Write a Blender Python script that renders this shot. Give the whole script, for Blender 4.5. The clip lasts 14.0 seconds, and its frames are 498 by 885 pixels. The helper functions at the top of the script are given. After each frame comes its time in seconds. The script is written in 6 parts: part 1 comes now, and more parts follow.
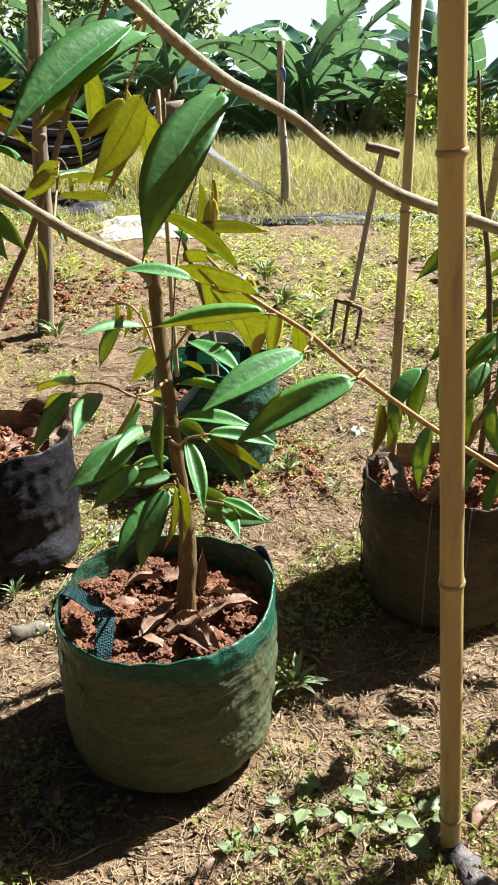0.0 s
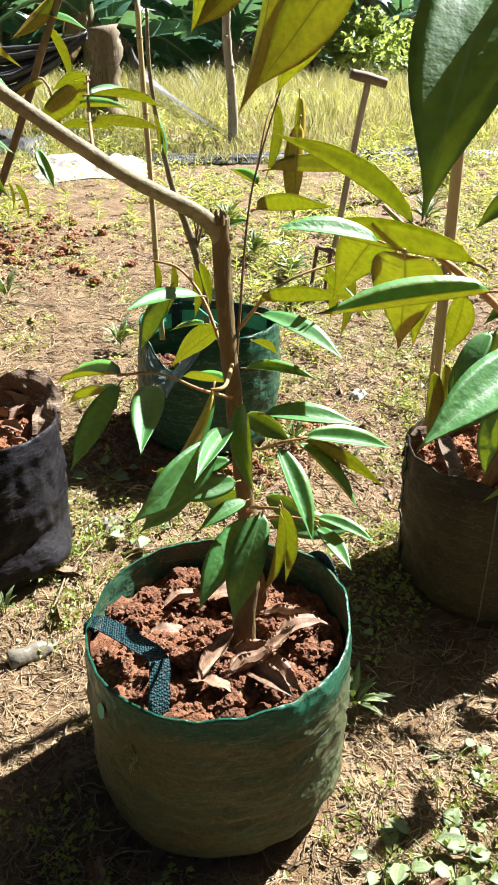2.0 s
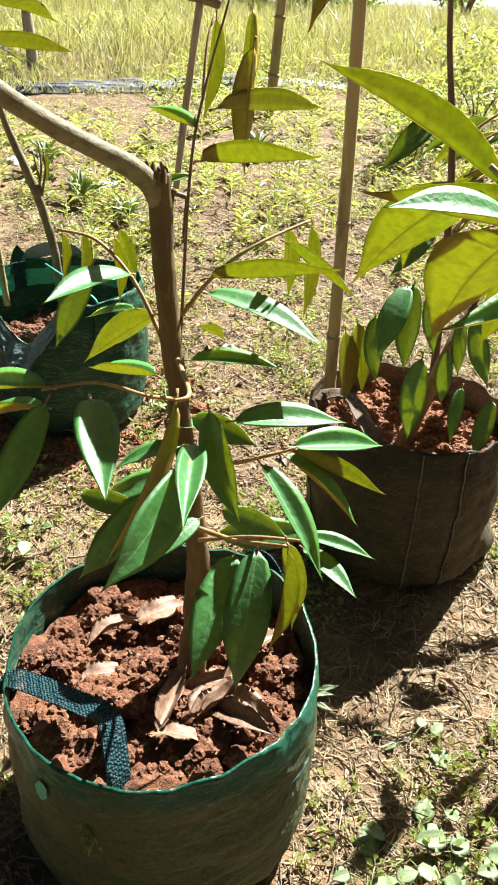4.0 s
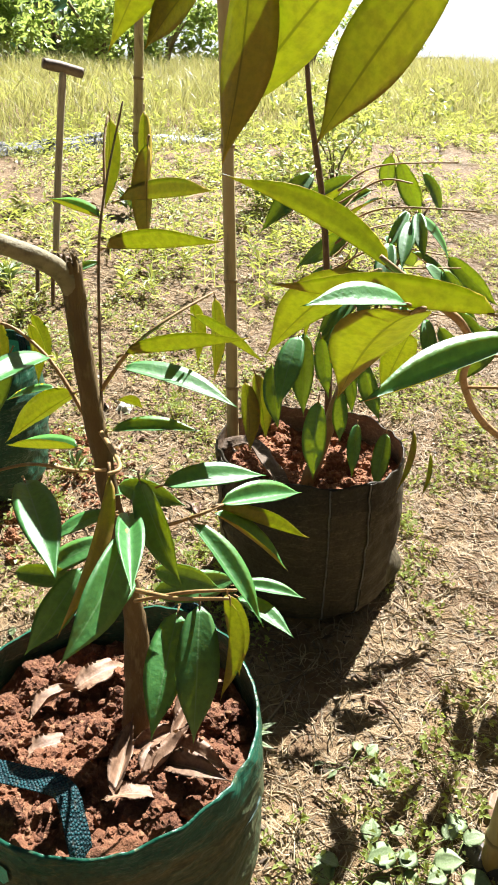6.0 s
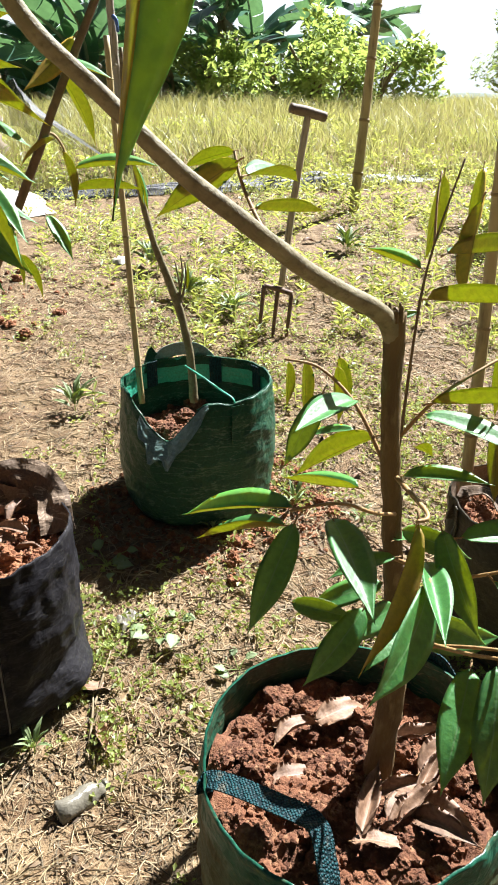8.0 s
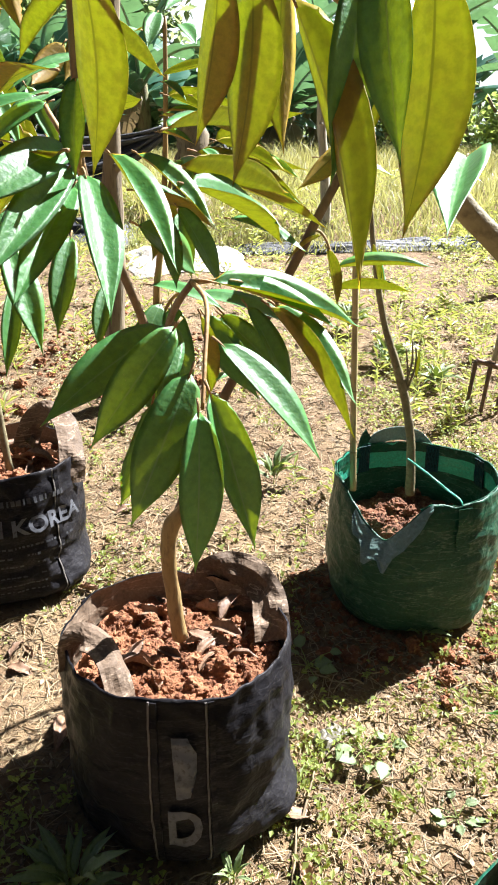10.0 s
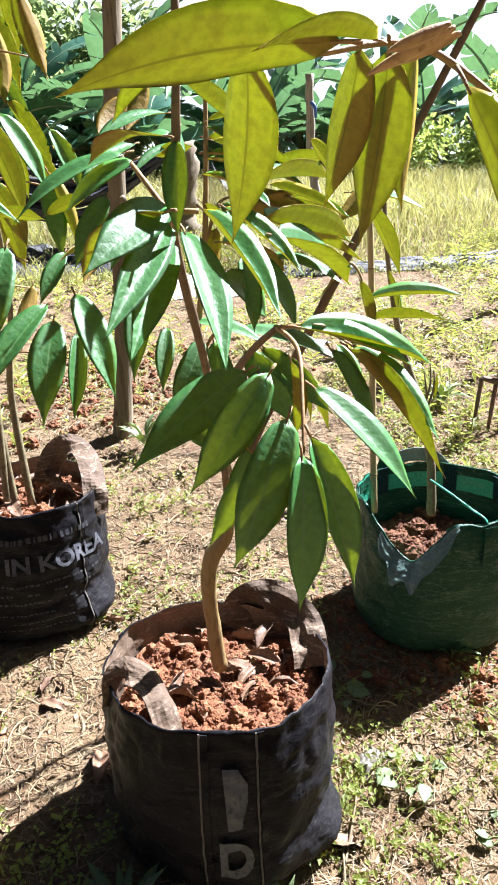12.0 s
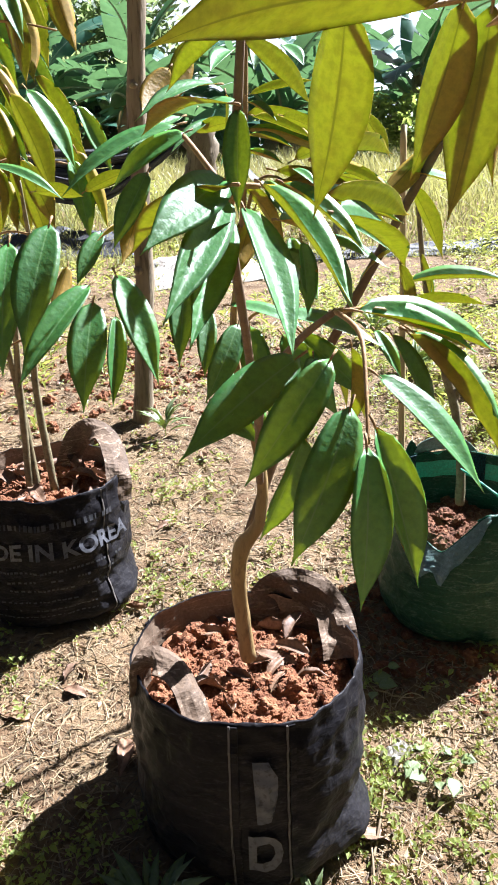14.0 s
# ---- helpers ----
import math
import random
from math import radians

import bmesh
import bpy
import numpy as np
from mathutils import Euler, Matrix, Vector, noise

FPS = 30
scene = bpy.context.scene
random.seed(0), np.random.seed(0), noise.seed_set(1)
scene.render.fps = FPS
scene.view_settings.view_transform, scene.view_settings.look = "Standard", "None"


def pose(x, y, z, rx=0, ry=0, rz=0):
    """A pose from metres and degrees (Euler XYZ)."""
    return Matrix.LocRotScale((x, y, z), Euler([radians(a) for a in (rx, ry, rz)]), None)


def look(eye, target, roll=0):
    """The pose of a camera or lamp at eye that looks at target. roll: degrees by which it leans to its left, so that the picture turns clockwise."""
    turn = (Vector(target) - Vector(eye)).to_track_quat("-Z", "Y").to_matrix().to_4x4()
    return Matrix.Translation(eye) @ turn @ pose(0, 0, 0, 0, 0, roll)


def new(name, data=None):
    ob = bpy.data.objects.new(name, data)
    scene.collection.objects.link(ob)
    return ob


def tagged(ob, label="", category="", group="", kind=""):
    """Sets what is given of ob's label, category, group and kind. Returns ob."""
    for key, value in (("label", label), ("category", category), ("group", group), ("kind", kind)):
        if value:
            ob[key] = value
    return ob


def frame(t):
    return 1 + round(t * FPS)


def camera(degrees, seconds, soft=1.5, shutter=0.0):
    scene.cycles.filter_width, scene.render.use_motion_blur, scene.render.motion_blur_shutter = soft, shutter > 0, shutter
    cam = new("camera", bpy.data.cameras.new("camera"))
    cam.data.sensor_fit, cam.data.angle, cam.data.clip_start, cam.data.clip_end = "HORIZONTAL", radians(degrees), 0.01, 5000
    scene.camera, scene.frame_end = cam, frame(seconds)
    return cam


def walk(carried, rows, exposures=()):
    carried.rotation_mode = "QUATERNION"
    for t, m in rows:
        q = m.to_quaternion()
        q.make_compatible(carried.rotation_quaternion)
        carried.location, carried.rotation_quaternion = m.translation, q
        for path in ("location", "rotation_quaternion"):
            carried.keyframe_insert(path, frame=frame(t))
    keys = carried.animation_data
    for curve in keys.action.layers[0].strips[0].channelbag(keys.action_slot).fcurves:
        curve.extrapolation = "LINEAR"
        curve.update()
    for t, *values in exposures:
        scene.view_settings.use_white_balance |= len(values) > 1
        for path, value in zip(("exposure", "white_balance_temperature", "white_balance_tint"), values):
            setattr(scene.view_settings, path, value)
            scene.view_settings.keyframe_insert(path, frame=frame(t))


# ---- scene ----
cam = camera(35.5, 14.0, soft=1.8)
PATH = [
    (0, (0.034, -0.13, 1.28), (0.003, 1.736, 0.563), 0.2),
    (0.5, (0.011, -0.04, 1.269), (-0.165, 1.8, 0.504), -0.3),
    (1, (-0.032, 0.05, 1.241), (-0.184, 1.87, 0.424), 0.7),
    (1.5, (-0.126, 0.124, 1.242), (-0.164, 1.961, 0.453), 0.7),
    (2, (-0.225, 0.202, 1.242), (-0.061, 2.008, 0.397), 0.7),
    (2.5, (-0.27, 0.302, 1.228), (-0.002, 2.069, 0.33), 2.9),
    (3, (-0.297, 0.403, 1.204), (-0.021, 2.137, 0.245), -0.1),
    (3.5, (-0.314, 0.473, 1.199), (0.051, 2.153, 0.178), 0.0),
    (4, (-0.368, 0.469, 1.225), (0.238, 2.107, 0.25), 2.2),
    (4.2, (-0.391, 0.456, 1.242), (0.315, 2.083, 0.317), 2.1),
    (6.3, (-0.435, 0.442, 1.274), (0.438, 2.017, 0.405), 0.1),
    (6.5, (-0.451, 0.444, 1.274), (0.391, 2.041, 0.412), 0.4),
    (7, (-0.496, 0.457, 1.274), (0.22, 2.118, 0.421), 0.5),
    (7.5, (-0.532, 0.471, 1.28), (0.073, 2.179, 0.432), 0.7),
    (8, (-0.575, 0.498, 1.295), (-0.086, 2.263, 0.492), 0.0),
    (8.5, (-0.644, 0.599, 1.357), (-0.332, 2.396, 0.536), 1.4),
    (9, (-0.692, 0.693, 1.372), (-0.548, 2.529, 0.592), 1.6),
    (9.2, (-0.698, 0.707, 1.369), (-0.632, 2.554, 0.606), 1.1),
    (11.3, (-0.764, 0.691, 1.386), (-0.566, 2.563, 0.712), -2.1),
    (11.5, (-0.78, 0.688, 1.382), (-0.579, 2.548, 0.676), -1.5),
    (12, (-0.802, 0.7, 1.4), (-0.668, 2.584, 0.74), -1.8),
    (12.5, (-0.805, 0.724, 1.397), (-0.691, 2.605, 0.726), -2.5),
    (13, (-0.811, 0.729, 1.392), (-0.686, 2.605, 0.708), -1.8),
    (13.5, (-0.821, 0.728, 1.396), (-0.697, 2.606, 0.718), -2.1),
    (14, (-0.837, 0.737, 1.393), (-0.737, 2.61, 0.698), -1.6),
]
walk(cam, [(t, look(eye, target, roll)) for t, eye, target, roll in PATH],
     exposures=[(0.0, 1.88, 6050, 11), (1.0, 2.16, 6150, 9), (2.5, 2.16, 6150, 10), (4.2, 2.15, 6150, 7), (6.8, 2.12, 6150, 9), (7.5, 2.04, 6050, 9), (8.5, 2.06, 5950, 9), (9.2, 2.22, 6050, 9), (11.3, 2.40, 5650, 14), (14.0, 2.27, 5600, 14)])

# ---- daylight ----
SUN_TO = Vector((1.0, 0.64, 1.38)).normalized()
world = bpy.data.worlds.new("sky")
scene.world = world
world.use_nodes = True
wn, wl = world.node_tree.nodes, world.node_tree.links
sky = wn.new("ShaderNodeTexSky")
sky.sky_type = "NISHITA"
sky.sun_disc = False
sky.sun_elevation = math.asin(SUN_TO.z)
sky.sun_rotation = math.atan2(SUN_TO.x, SUN_TO.y)
sky.air_density, sky.dust_density, sky.ozone_density = 0.8, 4.0, 0.8
wl.new(sky.outputs[0], wn["Background"].inputs[0])
wn["Background"].inputs[1].default_value = 0.0074
sun = new("sun", bpy.data.lights.new("sun", "SUN"))
sun.data.energy, sun.data.angle, sun.data.color = 5.0, radians(0.55), (1.0, 0.95, 0.90)
sun.matrix_world = look((3, 2, 6), Vector((3, 2, 6)) - SUN_TO)


# ---- materials ----
def mat(name, rough=0.7, metal=0.0):
    m = bpy.data.materials.new(name)
    m.use_nodes = True
    n = m.node_tree.nodes
    b = n["Principled BSDF"]
    b.inputs["Roughness"].default_value = rough
    b.inputs["Metallic"].default_value = metal
    return m, n, m.node_tree.links, b


def noise_fac(n, l, scale, detail=4.0, lo=0.4, hi=0.6, coords="Object", stretch=None, rough=0.6):
    tc = n.new("ShaderNodeTexCoord")
    tex = n.new("ShaderNodeTexNoise")
    tex.inputs["Scale"].default_value, tex.inputs["Detail"].default_value = scale, detail
    tex.inputs["Roughness"].default_value = rough
    src = tc.outputs[coords]
    if stretch:
        mp = n.new("ShaderNodeMapping")
        mp.inputs["Scale"].default_value = stretch
        l.new(src, mp.inputs[0])
        src = mp.outputs[0]
    l.new(src, tex.inputs["Vector"])
    r = n.new("ShaderNodeMapRange")
    r.inputs[1].default_value, r.inputs[2].default_value = lo, hi
    l.new(tex.outputs["Fac"], r.inputs[0])
    return r.outputs[0]


def mix(n, l, fac, a, b):
    x = n.new("ShaderNodeMix")
    x.data_type = "RGBA"
    if isinstance(fac, (int, float)):
        x.inputs[0].default_value = fac
    else:
        l.new(fac, x.inputs[0])
    for k, v in ((6, a), (7, b)):
        if isinstance(v, tuple):
            x.inputs[k].default_value = (*v, 1)
        else:
            l.new(v, x.inputs[k])
    return x.outputs[2]


def bump(n, l, height, strength, dist, target):
    b = n.new("ShaderNodeBump")
    b.inputs["Strength"].default_value, b.inputs["Distance"].default_value = strength, dist
    l.new(height, b.inputs["Height"])
    l.new(b.outputs[0], target.inputs["Normal"])


def two_tone(name, c1, c2, c3=None, s1=8, s2=60, rough=0.8, bump_scale=120, bump_dist=0.002, stretch=None, coords="Object", lo=0.4, hi=0.62):
    m, n, l, b = mat(name, rough)
    col = mix(n, l, noise_fac(n, l, s1, 5, lo, hi, coords, stretch), c1, c2)
    if c3:
        col = mix(n, l, noise_fac(n, l, s2, 4, 0.52, 0.7, coords, stretch), col, c3)
    l.new(col, b.inputs["Base Color"])
    bump(n, l, noise_fac(n, l, bump_scale, 5, 0.2, 0.8, coords, stretch), 0.6, bump_dist, b)
    return m


def leaf_mat(name, c1, c2, vein, rough, trans, trans_col, spots=None, gloss=0.5):
    """A leaf's skin: mottled colour that differs from leaf to leaf, a pale midrib, fine side veins, and light that shines through."""
    m, n, l, b = mat(name, rough)
    b.inputs["Specular IOR Level"].default_value = gloss
    info = n.new("ShaderNodeObjectInfo")
    col = mix(n, l, noise_fac(n, l, 14, 4, 0.35, 0.65), c1, c2)
    hsv = n.new("ShaderNodeHueSaturation")
    vr = n.new("ShaderNodeMapRange")
    vr.inputs[3].default_value, vr.inputs[4].default_value = 0.8, 1.25
    l.new(info.outputs["Random"], vr.inputs[0])
    l.new(vr.outputs[0], hsv.inputs["Value"])
    l.new(col, hsv.inputs["Color"])
    col = hsv.outputs[0]
    if spots:
        col = mix(n, l, noise_fac(n, l, 70, 2, 0.68, 0.74), col, spots)
    tc = n.new("ShaderNodeTexCoord")
    sp = n.new("ShaderNodeSeparateXYZ")
    l.new(tc.outputs["UV"], sp.inputs[0])
    ab = n.new("ShaderNodeMath")
    ab.operation = "ABSOLUTE"
    l.new(sp.outputs[1], ab.inputs[0])
    rib = n.new("ShaderNodeMapRange")
    rib.inputs[1].default_value, rib.inputs[2].default_value = 0.055, 0.02
    l.new(ab.outputs[0], rib.inputs[0])
    col = mix(n, l, rib.outputs[0], col, vein)
    ma = n.new("ShaderNodeMath")
    ma.operation = "MULTIPLY_ADD"
    ma.inputs[1].default_value = -0.16
    l.new(ab.outputs[0], ma.inputs[0])
    l.new(sp.outputs[0], ma.inputs[2])
    wv = n.new("ShaderNodeMath")
    wv.operation = "MULTIPLY"
    wv.inputs[1].default_value = 95.0
    l.new(ma.outputs[0], wv.inputs[0])
    sn = n.new("ShaderNodeMath")
    sn.operation = "SINE"
    l.new(wv.outputs[0], sn.inputs[0])
    add = n.new("ShaderNodeMath")
    add.operation = "ADD"
    soft = n.new("ShaderNodeMath")
    soft.operation = "MULTIPLY"
    soft.inputs[1].default_value = 0.035
    l.new(sn.outputs[0], soft.inputs[0])
    l.new(soft.outputs[0], add.inputs[0])
    l.new(noise_fac(n, l, 16, 3, 0.2, 0.8), add.inputs[1])
    bump(n, l, add.outputs[0], 0.40, 0.0016, b)
    l.new(col, b.inputs["Base Color"])
    tr = n.new("ShaderNodeBsdfTranslucent")
    tcol = mix(n, l, noise_fac(n, l, 25, 4, 0.4, 0.65), trans_col, tuple(c * 0.75 for c in trans_col))
    tcol = mix(n, l, rib.outputs[0], tcol, tuple(c * 0.6 for c in trans_col))
    l.new(tcol, tr.inputs["Color"])
    ms = n.new("ShaderNodeMixShader")
    ms.inputs[0].default_value = trans
    l.new(b.outputs[0], ms.inputs[1])
    l.new(tr.outputs[0], ms.inputs[2])
    l.new(ms.outputs[0], n["Material Output"].inputs[0])
    return m


def per_piece(m, amount=0.35):
    """Varies a joined mesh's colour from piece to piece."""
    n, l = m.node_tree.nodes, m.node_tree.links
    b = n["Principled BSDF"]
    src = b.inputs["Base Color"].links[0].from_socket
    g = n.new("ShaderNodeNewGeometry")
    r = n.new("ShaderNodeMapRange")
    r.inputs[3].default_value, r.inputs[4].default_value = 1 - amount, 1 + amount
    l.new(g.outputs["Random Per Island"], r.inputs[0])
    h = n.new("ShaderNodeHueSaturation")
    l.new(r.outputs[0], h.inputs["Value"])
    l.new(src, h.inputs["Color"])
    l.new(h.outputs[0], b.inputs["Base Color"])
    return m


LEAF_TOP = leaf_mat("leaf_top", (0.030, 0.138, 0.026), (0.052, 0.190, 0.042), (0.13, 0.27, 0.09), 0.50, 0.22, (0.50, 0.95, 0.05), (0.12, 0.18, 0.09), 0.62)
LEAF_UNDER = leaf_mat("leaf_under", (0.42, 0.255, 0.052), (0.33, 0.215, 0.050), (0.27, 0.18, 0.05), 0.5, 0.48, (1.0, 0.66, 0.035), None, 0.3)
WEED = leaf_mat("weed_leaf", (0.155, 0.205, 0.050), (0.235, 0.285, 0.085), (0.22, 0.30, 0.09), 0.45, 0.44, (0.68, 0.72, 0.13))
WEED_BRIGHT = leaf_mat("broad_weed_leaf", (0.145, 0.200, 0.085), (0.20, 0.255, 0.120), (0.29, 0.35, 0.18), 0.5, 0.28, (0.60, 0.72, 0.16))
DRY_LEAF = leaf_mat("dry_leaf", (0.135, 0.075, 0.042), (0.25, 0.150, 0.088), (0.30, 0.21, 0.13), 0.6, 0.12, (0.4, 0.2, 0.06))
BANANA = leaf_mat("banana_leaf", (0.032, 0.100, 0.066), (0.058, 0.140, 0.096), (0.24, 0.32, 0.20), 0.30, 0.15, (0.30, 0.58, 0.20), None, 0.95)
DEAD_BLADE = leaf_mat("dead_banana_leaf", (0.20, 0.155, 0.095), (0.29, 0.235, 0.150), (0.34, 0.28, 0.19), 0.7, 0.2, (0.5, 0.36, 0.16))
BUSH = leaf_mat("bush_leaf", (0.13, 0.24, 0.06), (0.19, 0.31, 0.09), (0.22, 0.32, 0.09), 0.4, 0.42, (0.70, 0.85, 0.18))
TREE_FAR = leaf_mat("far_leaf", (0.20, 0.29, 0.15), (0.26, 0.35, 0.19), (0.1, 0.15, 0.08), 0.5, 0.45, (0.55, 0.70, 0.26))
BARK = two_tone("sapling_bark", (0.085, 0.053, 0.013), (0.130, 0.084, 0.023), (0.17, 0.122, 0.046), 30, 90, 0.75, 160, 0.003, (1, 1, 0.3))
BARK_GREY = two_tone("branch_bark", (0.155, 0.128, 0.062), (0.220, 0.190, 0.100), (0.105, 0.086, 0.042), 30, 90, 0.7, 160, 0.002)
BARK_TAN = two_tone("young_bark", (0.23, 0.15, 0.05), (0.30, 0.21, 0.08), (0.15, 0.10, 0.04), 30, 90, 0.7, 160, 0.002, (1, 1, 0.3))
TWIG = two_tone("twig_bark", (0.24, 0.135, 0.042), (0.31, 0.19, 0.065), (0.33, 0.24, 0.10), 40, 120, 0.65, 200, 0.001)
BUD = two_tone("golden_bud", (0.40, 0.25, 0.10), (0.50, 0.34, 0.15), (0.28, 0.16, 0.06), 60, 200, 0.6, 300, 0.0005)
DARK_TWIG = two_tone("dark_twig", (0.105, 0.066, 0.032), (0.155, 0.100, 0.048), None, 40, 120, 0.7, 200, 0.001)
BAMBOO = two_tone("bamboo", (0.40, 0.30, 0.105), (0.33, 0.235, 0.078), (0.22, 0.155, 0.06), 7, 40, 0.42, 90, 0.001, (1, 1, 0.15))
BAMBOO_OLD = two_tone("old_bamboo", (0.45, 0.37, 0.175), (0.36, 0.29, 0.13), (0.21, 0.16, 0.075), 7, 40, 0.6, 90, 0.001, (1, 1, 0.15))
POST_WOOD = two_tone("post_wood", (0.165, 0.130, 0.078), (0.245, 0.200, 0.125), (0.060, 0.046, 0.028), 14, 70, 0.85, 90, 0.004, (1, 1, 0.12))
POST_PALE = two_tone("pale_post_wood", (0.40, 0.36, 0.28), (0.30, 0.265, 0.20), (0.17, 0.15, 0.11), 14, 70, 0.85, 90, 0.004, (1, 1, 0.12))
FORK_METAL = two_tone("rusty_iron", (0.12, 0.075, 0.05), (0.18, 0.10, 0.055), (0.07, 0.05, 0.04), 30, 120, 0.7, 200, 0.001)
FORK_WOOD = two_tone("worn_handle", (0.44, 0.38, 0.27), (0.34, 0.285, 0.19), (0.18, 0.14, 0.09), 12, 60, 0.75, 90, 0.001, (1, 1, 0.1))
FORK_GRIP = two_tone("dark_worn_grip", (0.13, 0.095, 0.060), (0.19, 0.145, 0.095), (0.08, 0.06, 0.04), 12, 60, 0.7, 90, 0.001)
# darker copy of the red soil: damp, with shade inside the bags painted in
SOIL_DAMP_SHADED = two_tone("damp_shaded_red_soil", (0.095, 0.034, 0.014), (0.175, 0.070, 0.030), (0.29, 0.150, 0.074), 18, 75, 0.95, 300, 0.007)
SOIL = two_tone("red_soil", (0.145, 0.052, 0.020), (0.255, 0.105, 0.043), (0.39, 0.20, 0.098), 18, 75, 0.95, 300, 0.007)
GROUND = two_tone("field_soil", (0.135, 0.080, 0.036), (0.235, 0.160, 0.080), (0.080, 0.046, 0.022), 9, 60, 0.95, 190, 0.012)
STRAW = per_piece(two_tone("straw", (0.26, 0.195, 0.105), (0.165, 0.118, 0.060), (0.36, 0.285, 0.165), 20, 80, 0.75, 200, 0.0005), 0.6)
GRASS = per_piece(leaf_mat("grass_blade", (0.20, 0.235, 0.075), (0.29, 0.29, 0.125), (0.28, 0.29, 0.12), 0.5, 0.36, (0.75, 0.72, 0.22)), 0.5)


def bag_mat(name, base, base2, dirt_or_sheen, smears, film, crinkle, rough, gloss=0.4):
    """Woven sheet with crinkles, smears of dried mud or painted sheen, and a film of mud below the rim; smears and film
    0 to 1.
    """
    m, n, l, b = mat(name, rough)
    b.inputs["Specular IOR Level"].default_value = gloss
    col = mix(n, l, noise_fac(n, l, 7, 5, 0.35, 0.65), base, base2)
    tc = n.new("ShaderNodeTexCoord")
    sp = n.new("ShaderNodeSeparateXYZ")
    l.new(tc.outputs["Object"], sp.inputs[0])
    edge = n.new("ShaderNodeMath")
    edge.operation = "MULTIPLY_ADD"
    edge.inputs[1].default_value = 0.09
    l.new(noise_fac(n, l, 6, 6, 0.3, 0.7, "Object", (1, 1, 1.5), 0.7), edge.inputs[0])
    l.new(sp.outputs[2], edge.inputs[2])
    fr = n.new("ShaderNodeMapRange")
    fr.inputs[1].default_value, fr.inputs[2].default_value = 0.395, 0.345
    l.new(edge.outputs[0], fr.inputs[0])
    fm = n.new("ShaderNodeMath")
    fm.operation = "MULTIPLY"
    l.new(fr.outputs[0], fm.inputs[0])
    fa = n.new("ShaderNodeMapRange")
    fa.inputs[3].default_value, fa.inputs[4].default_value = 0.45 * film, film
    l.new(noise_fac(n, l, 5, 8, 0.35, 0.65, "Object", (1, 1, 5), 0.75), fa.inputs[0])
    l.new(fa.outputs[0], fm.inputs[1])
    col = mix(n, l, fm.outputs[0], col, dirt_or_sheen)
    sm = n.new("ShaderNodeMath")
    sm.operation = "MULTIPLY"
    sm.inputs[1].default_value = smears
    l.new(noise_fac(n, l, 30, 6, 0.56, 0.74, "Object", (1, 1, 2.5), 0.7), sm.inputs[0])
    col = mix(n, l, sm.outputs[0], col, tuple(min(1, c * 1.4) for c in dirt_or_sheen))
    line = n.new("ShaderNodeTexNoise")
    line.inputs["Scale"].default_value, line.inputs["Detail"].default_value, line.inputs["Roughness"].default_value = 5.0, 5.0, 0.55
    lm = n.new("ShaderNodeMapping")
    lm.inputs["Scale"].default_value = (1, 1, 6)
    l.new(tc.outputs["Object"], lm.inputs[0])
    l.new(lm.outputs[0], line.inputs["Vector"])
    ls, lb, lr = n.new("ShaderNodeMath"), n.new("ShaderNodeMath"), n.new("ShaderNodeMapRange")
    ls.operation, ls.inputs[1].default_value, lb.operation = "SUBTRACT", 0.5, "ABSOLUTE"
    l.new(line.outputs["Fac"], ls.inputs[0])
    l.new(ls.outputs[0], lb.inputs[0])
    l.new(lb.outputs[0], lr.inputs[0])
    lr.inputs[1].default_value, lr.inputs[2].default_value, lr.inputs[3].default_value, lr.inputs[4].default_value = 0.0, 0.012, 0.75 * smears, 0.0
    col = mix(n, l, lr.outputs[0], col, tuple(min(1, c * 1.9) for c in dirt_or_sheen))
    grain = n.new("ShaderNodeMapRange")
    grain.inputs[3].default_value, grain.inputs[4].default_value = 0.72, 1.3
    l.new(noise_fac(n, l, 160, 4, 0.3, 0.7, "Object", None, 0.7), grain.inputs[0])
    hv = n.new("ShaderNodeHueSaturation")
    l.new(grain.outputs[0], hv.inputs["Value"])
    l.new(col, hv.inputs["Color"])
    l.new(hv.outputs[0], b.inputs["Base Color"])
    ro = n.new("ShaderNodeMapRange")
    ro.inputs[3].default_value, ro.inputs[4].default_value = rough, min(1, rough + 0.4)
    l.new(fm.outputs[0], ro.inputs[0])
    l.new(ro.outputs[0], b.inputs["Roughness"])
    warp = n.new("ShaderNodeTexNoise")
    warp.inputs["Scale"].default_value, warp.inputs["Detail"].default_value = 9.0, 3.0
    l.new(tc.outputs["Object"], warp.inputs["Vector"])
    wa = n.new("ShaderNodeVectorMath")
    wa.operation = "MULTIPLY_ADD"
    wa.inputs[1].default_value = (0.12, 0.12, 0.12)
    l.new(warp.outputs["Color"], wa.inputs[0])
    l.new(tc.outputs["Object"], wa.inputs[2])
    total = noise_fac(n, l, 8, 6, 0.1, 0.9, "Object", (1, 1, 3.5), 0.6)
    for scale, k in ((20.0, 0.6), (55.0, 0.3)):
        vo = n.new("ShaderNodeTexVoronoi")
        vo.inputs["Scale"].default_value = scale
        l.new(wa.outputs[0], vo.inputs["Vector"])
        ad = n.new("ShaderNodeMath")
        ad.operation = "MULTIPLY_ADD"
        ad.inputs[1].default_value = k
        l.new(vo.outputs["Distance"], ad.inputs[0])
        l.new(total, ad.inputs[2])
        total = ad.outputs[0]
    bump(n, l, total, crinkle, 0.010, b)
    return m


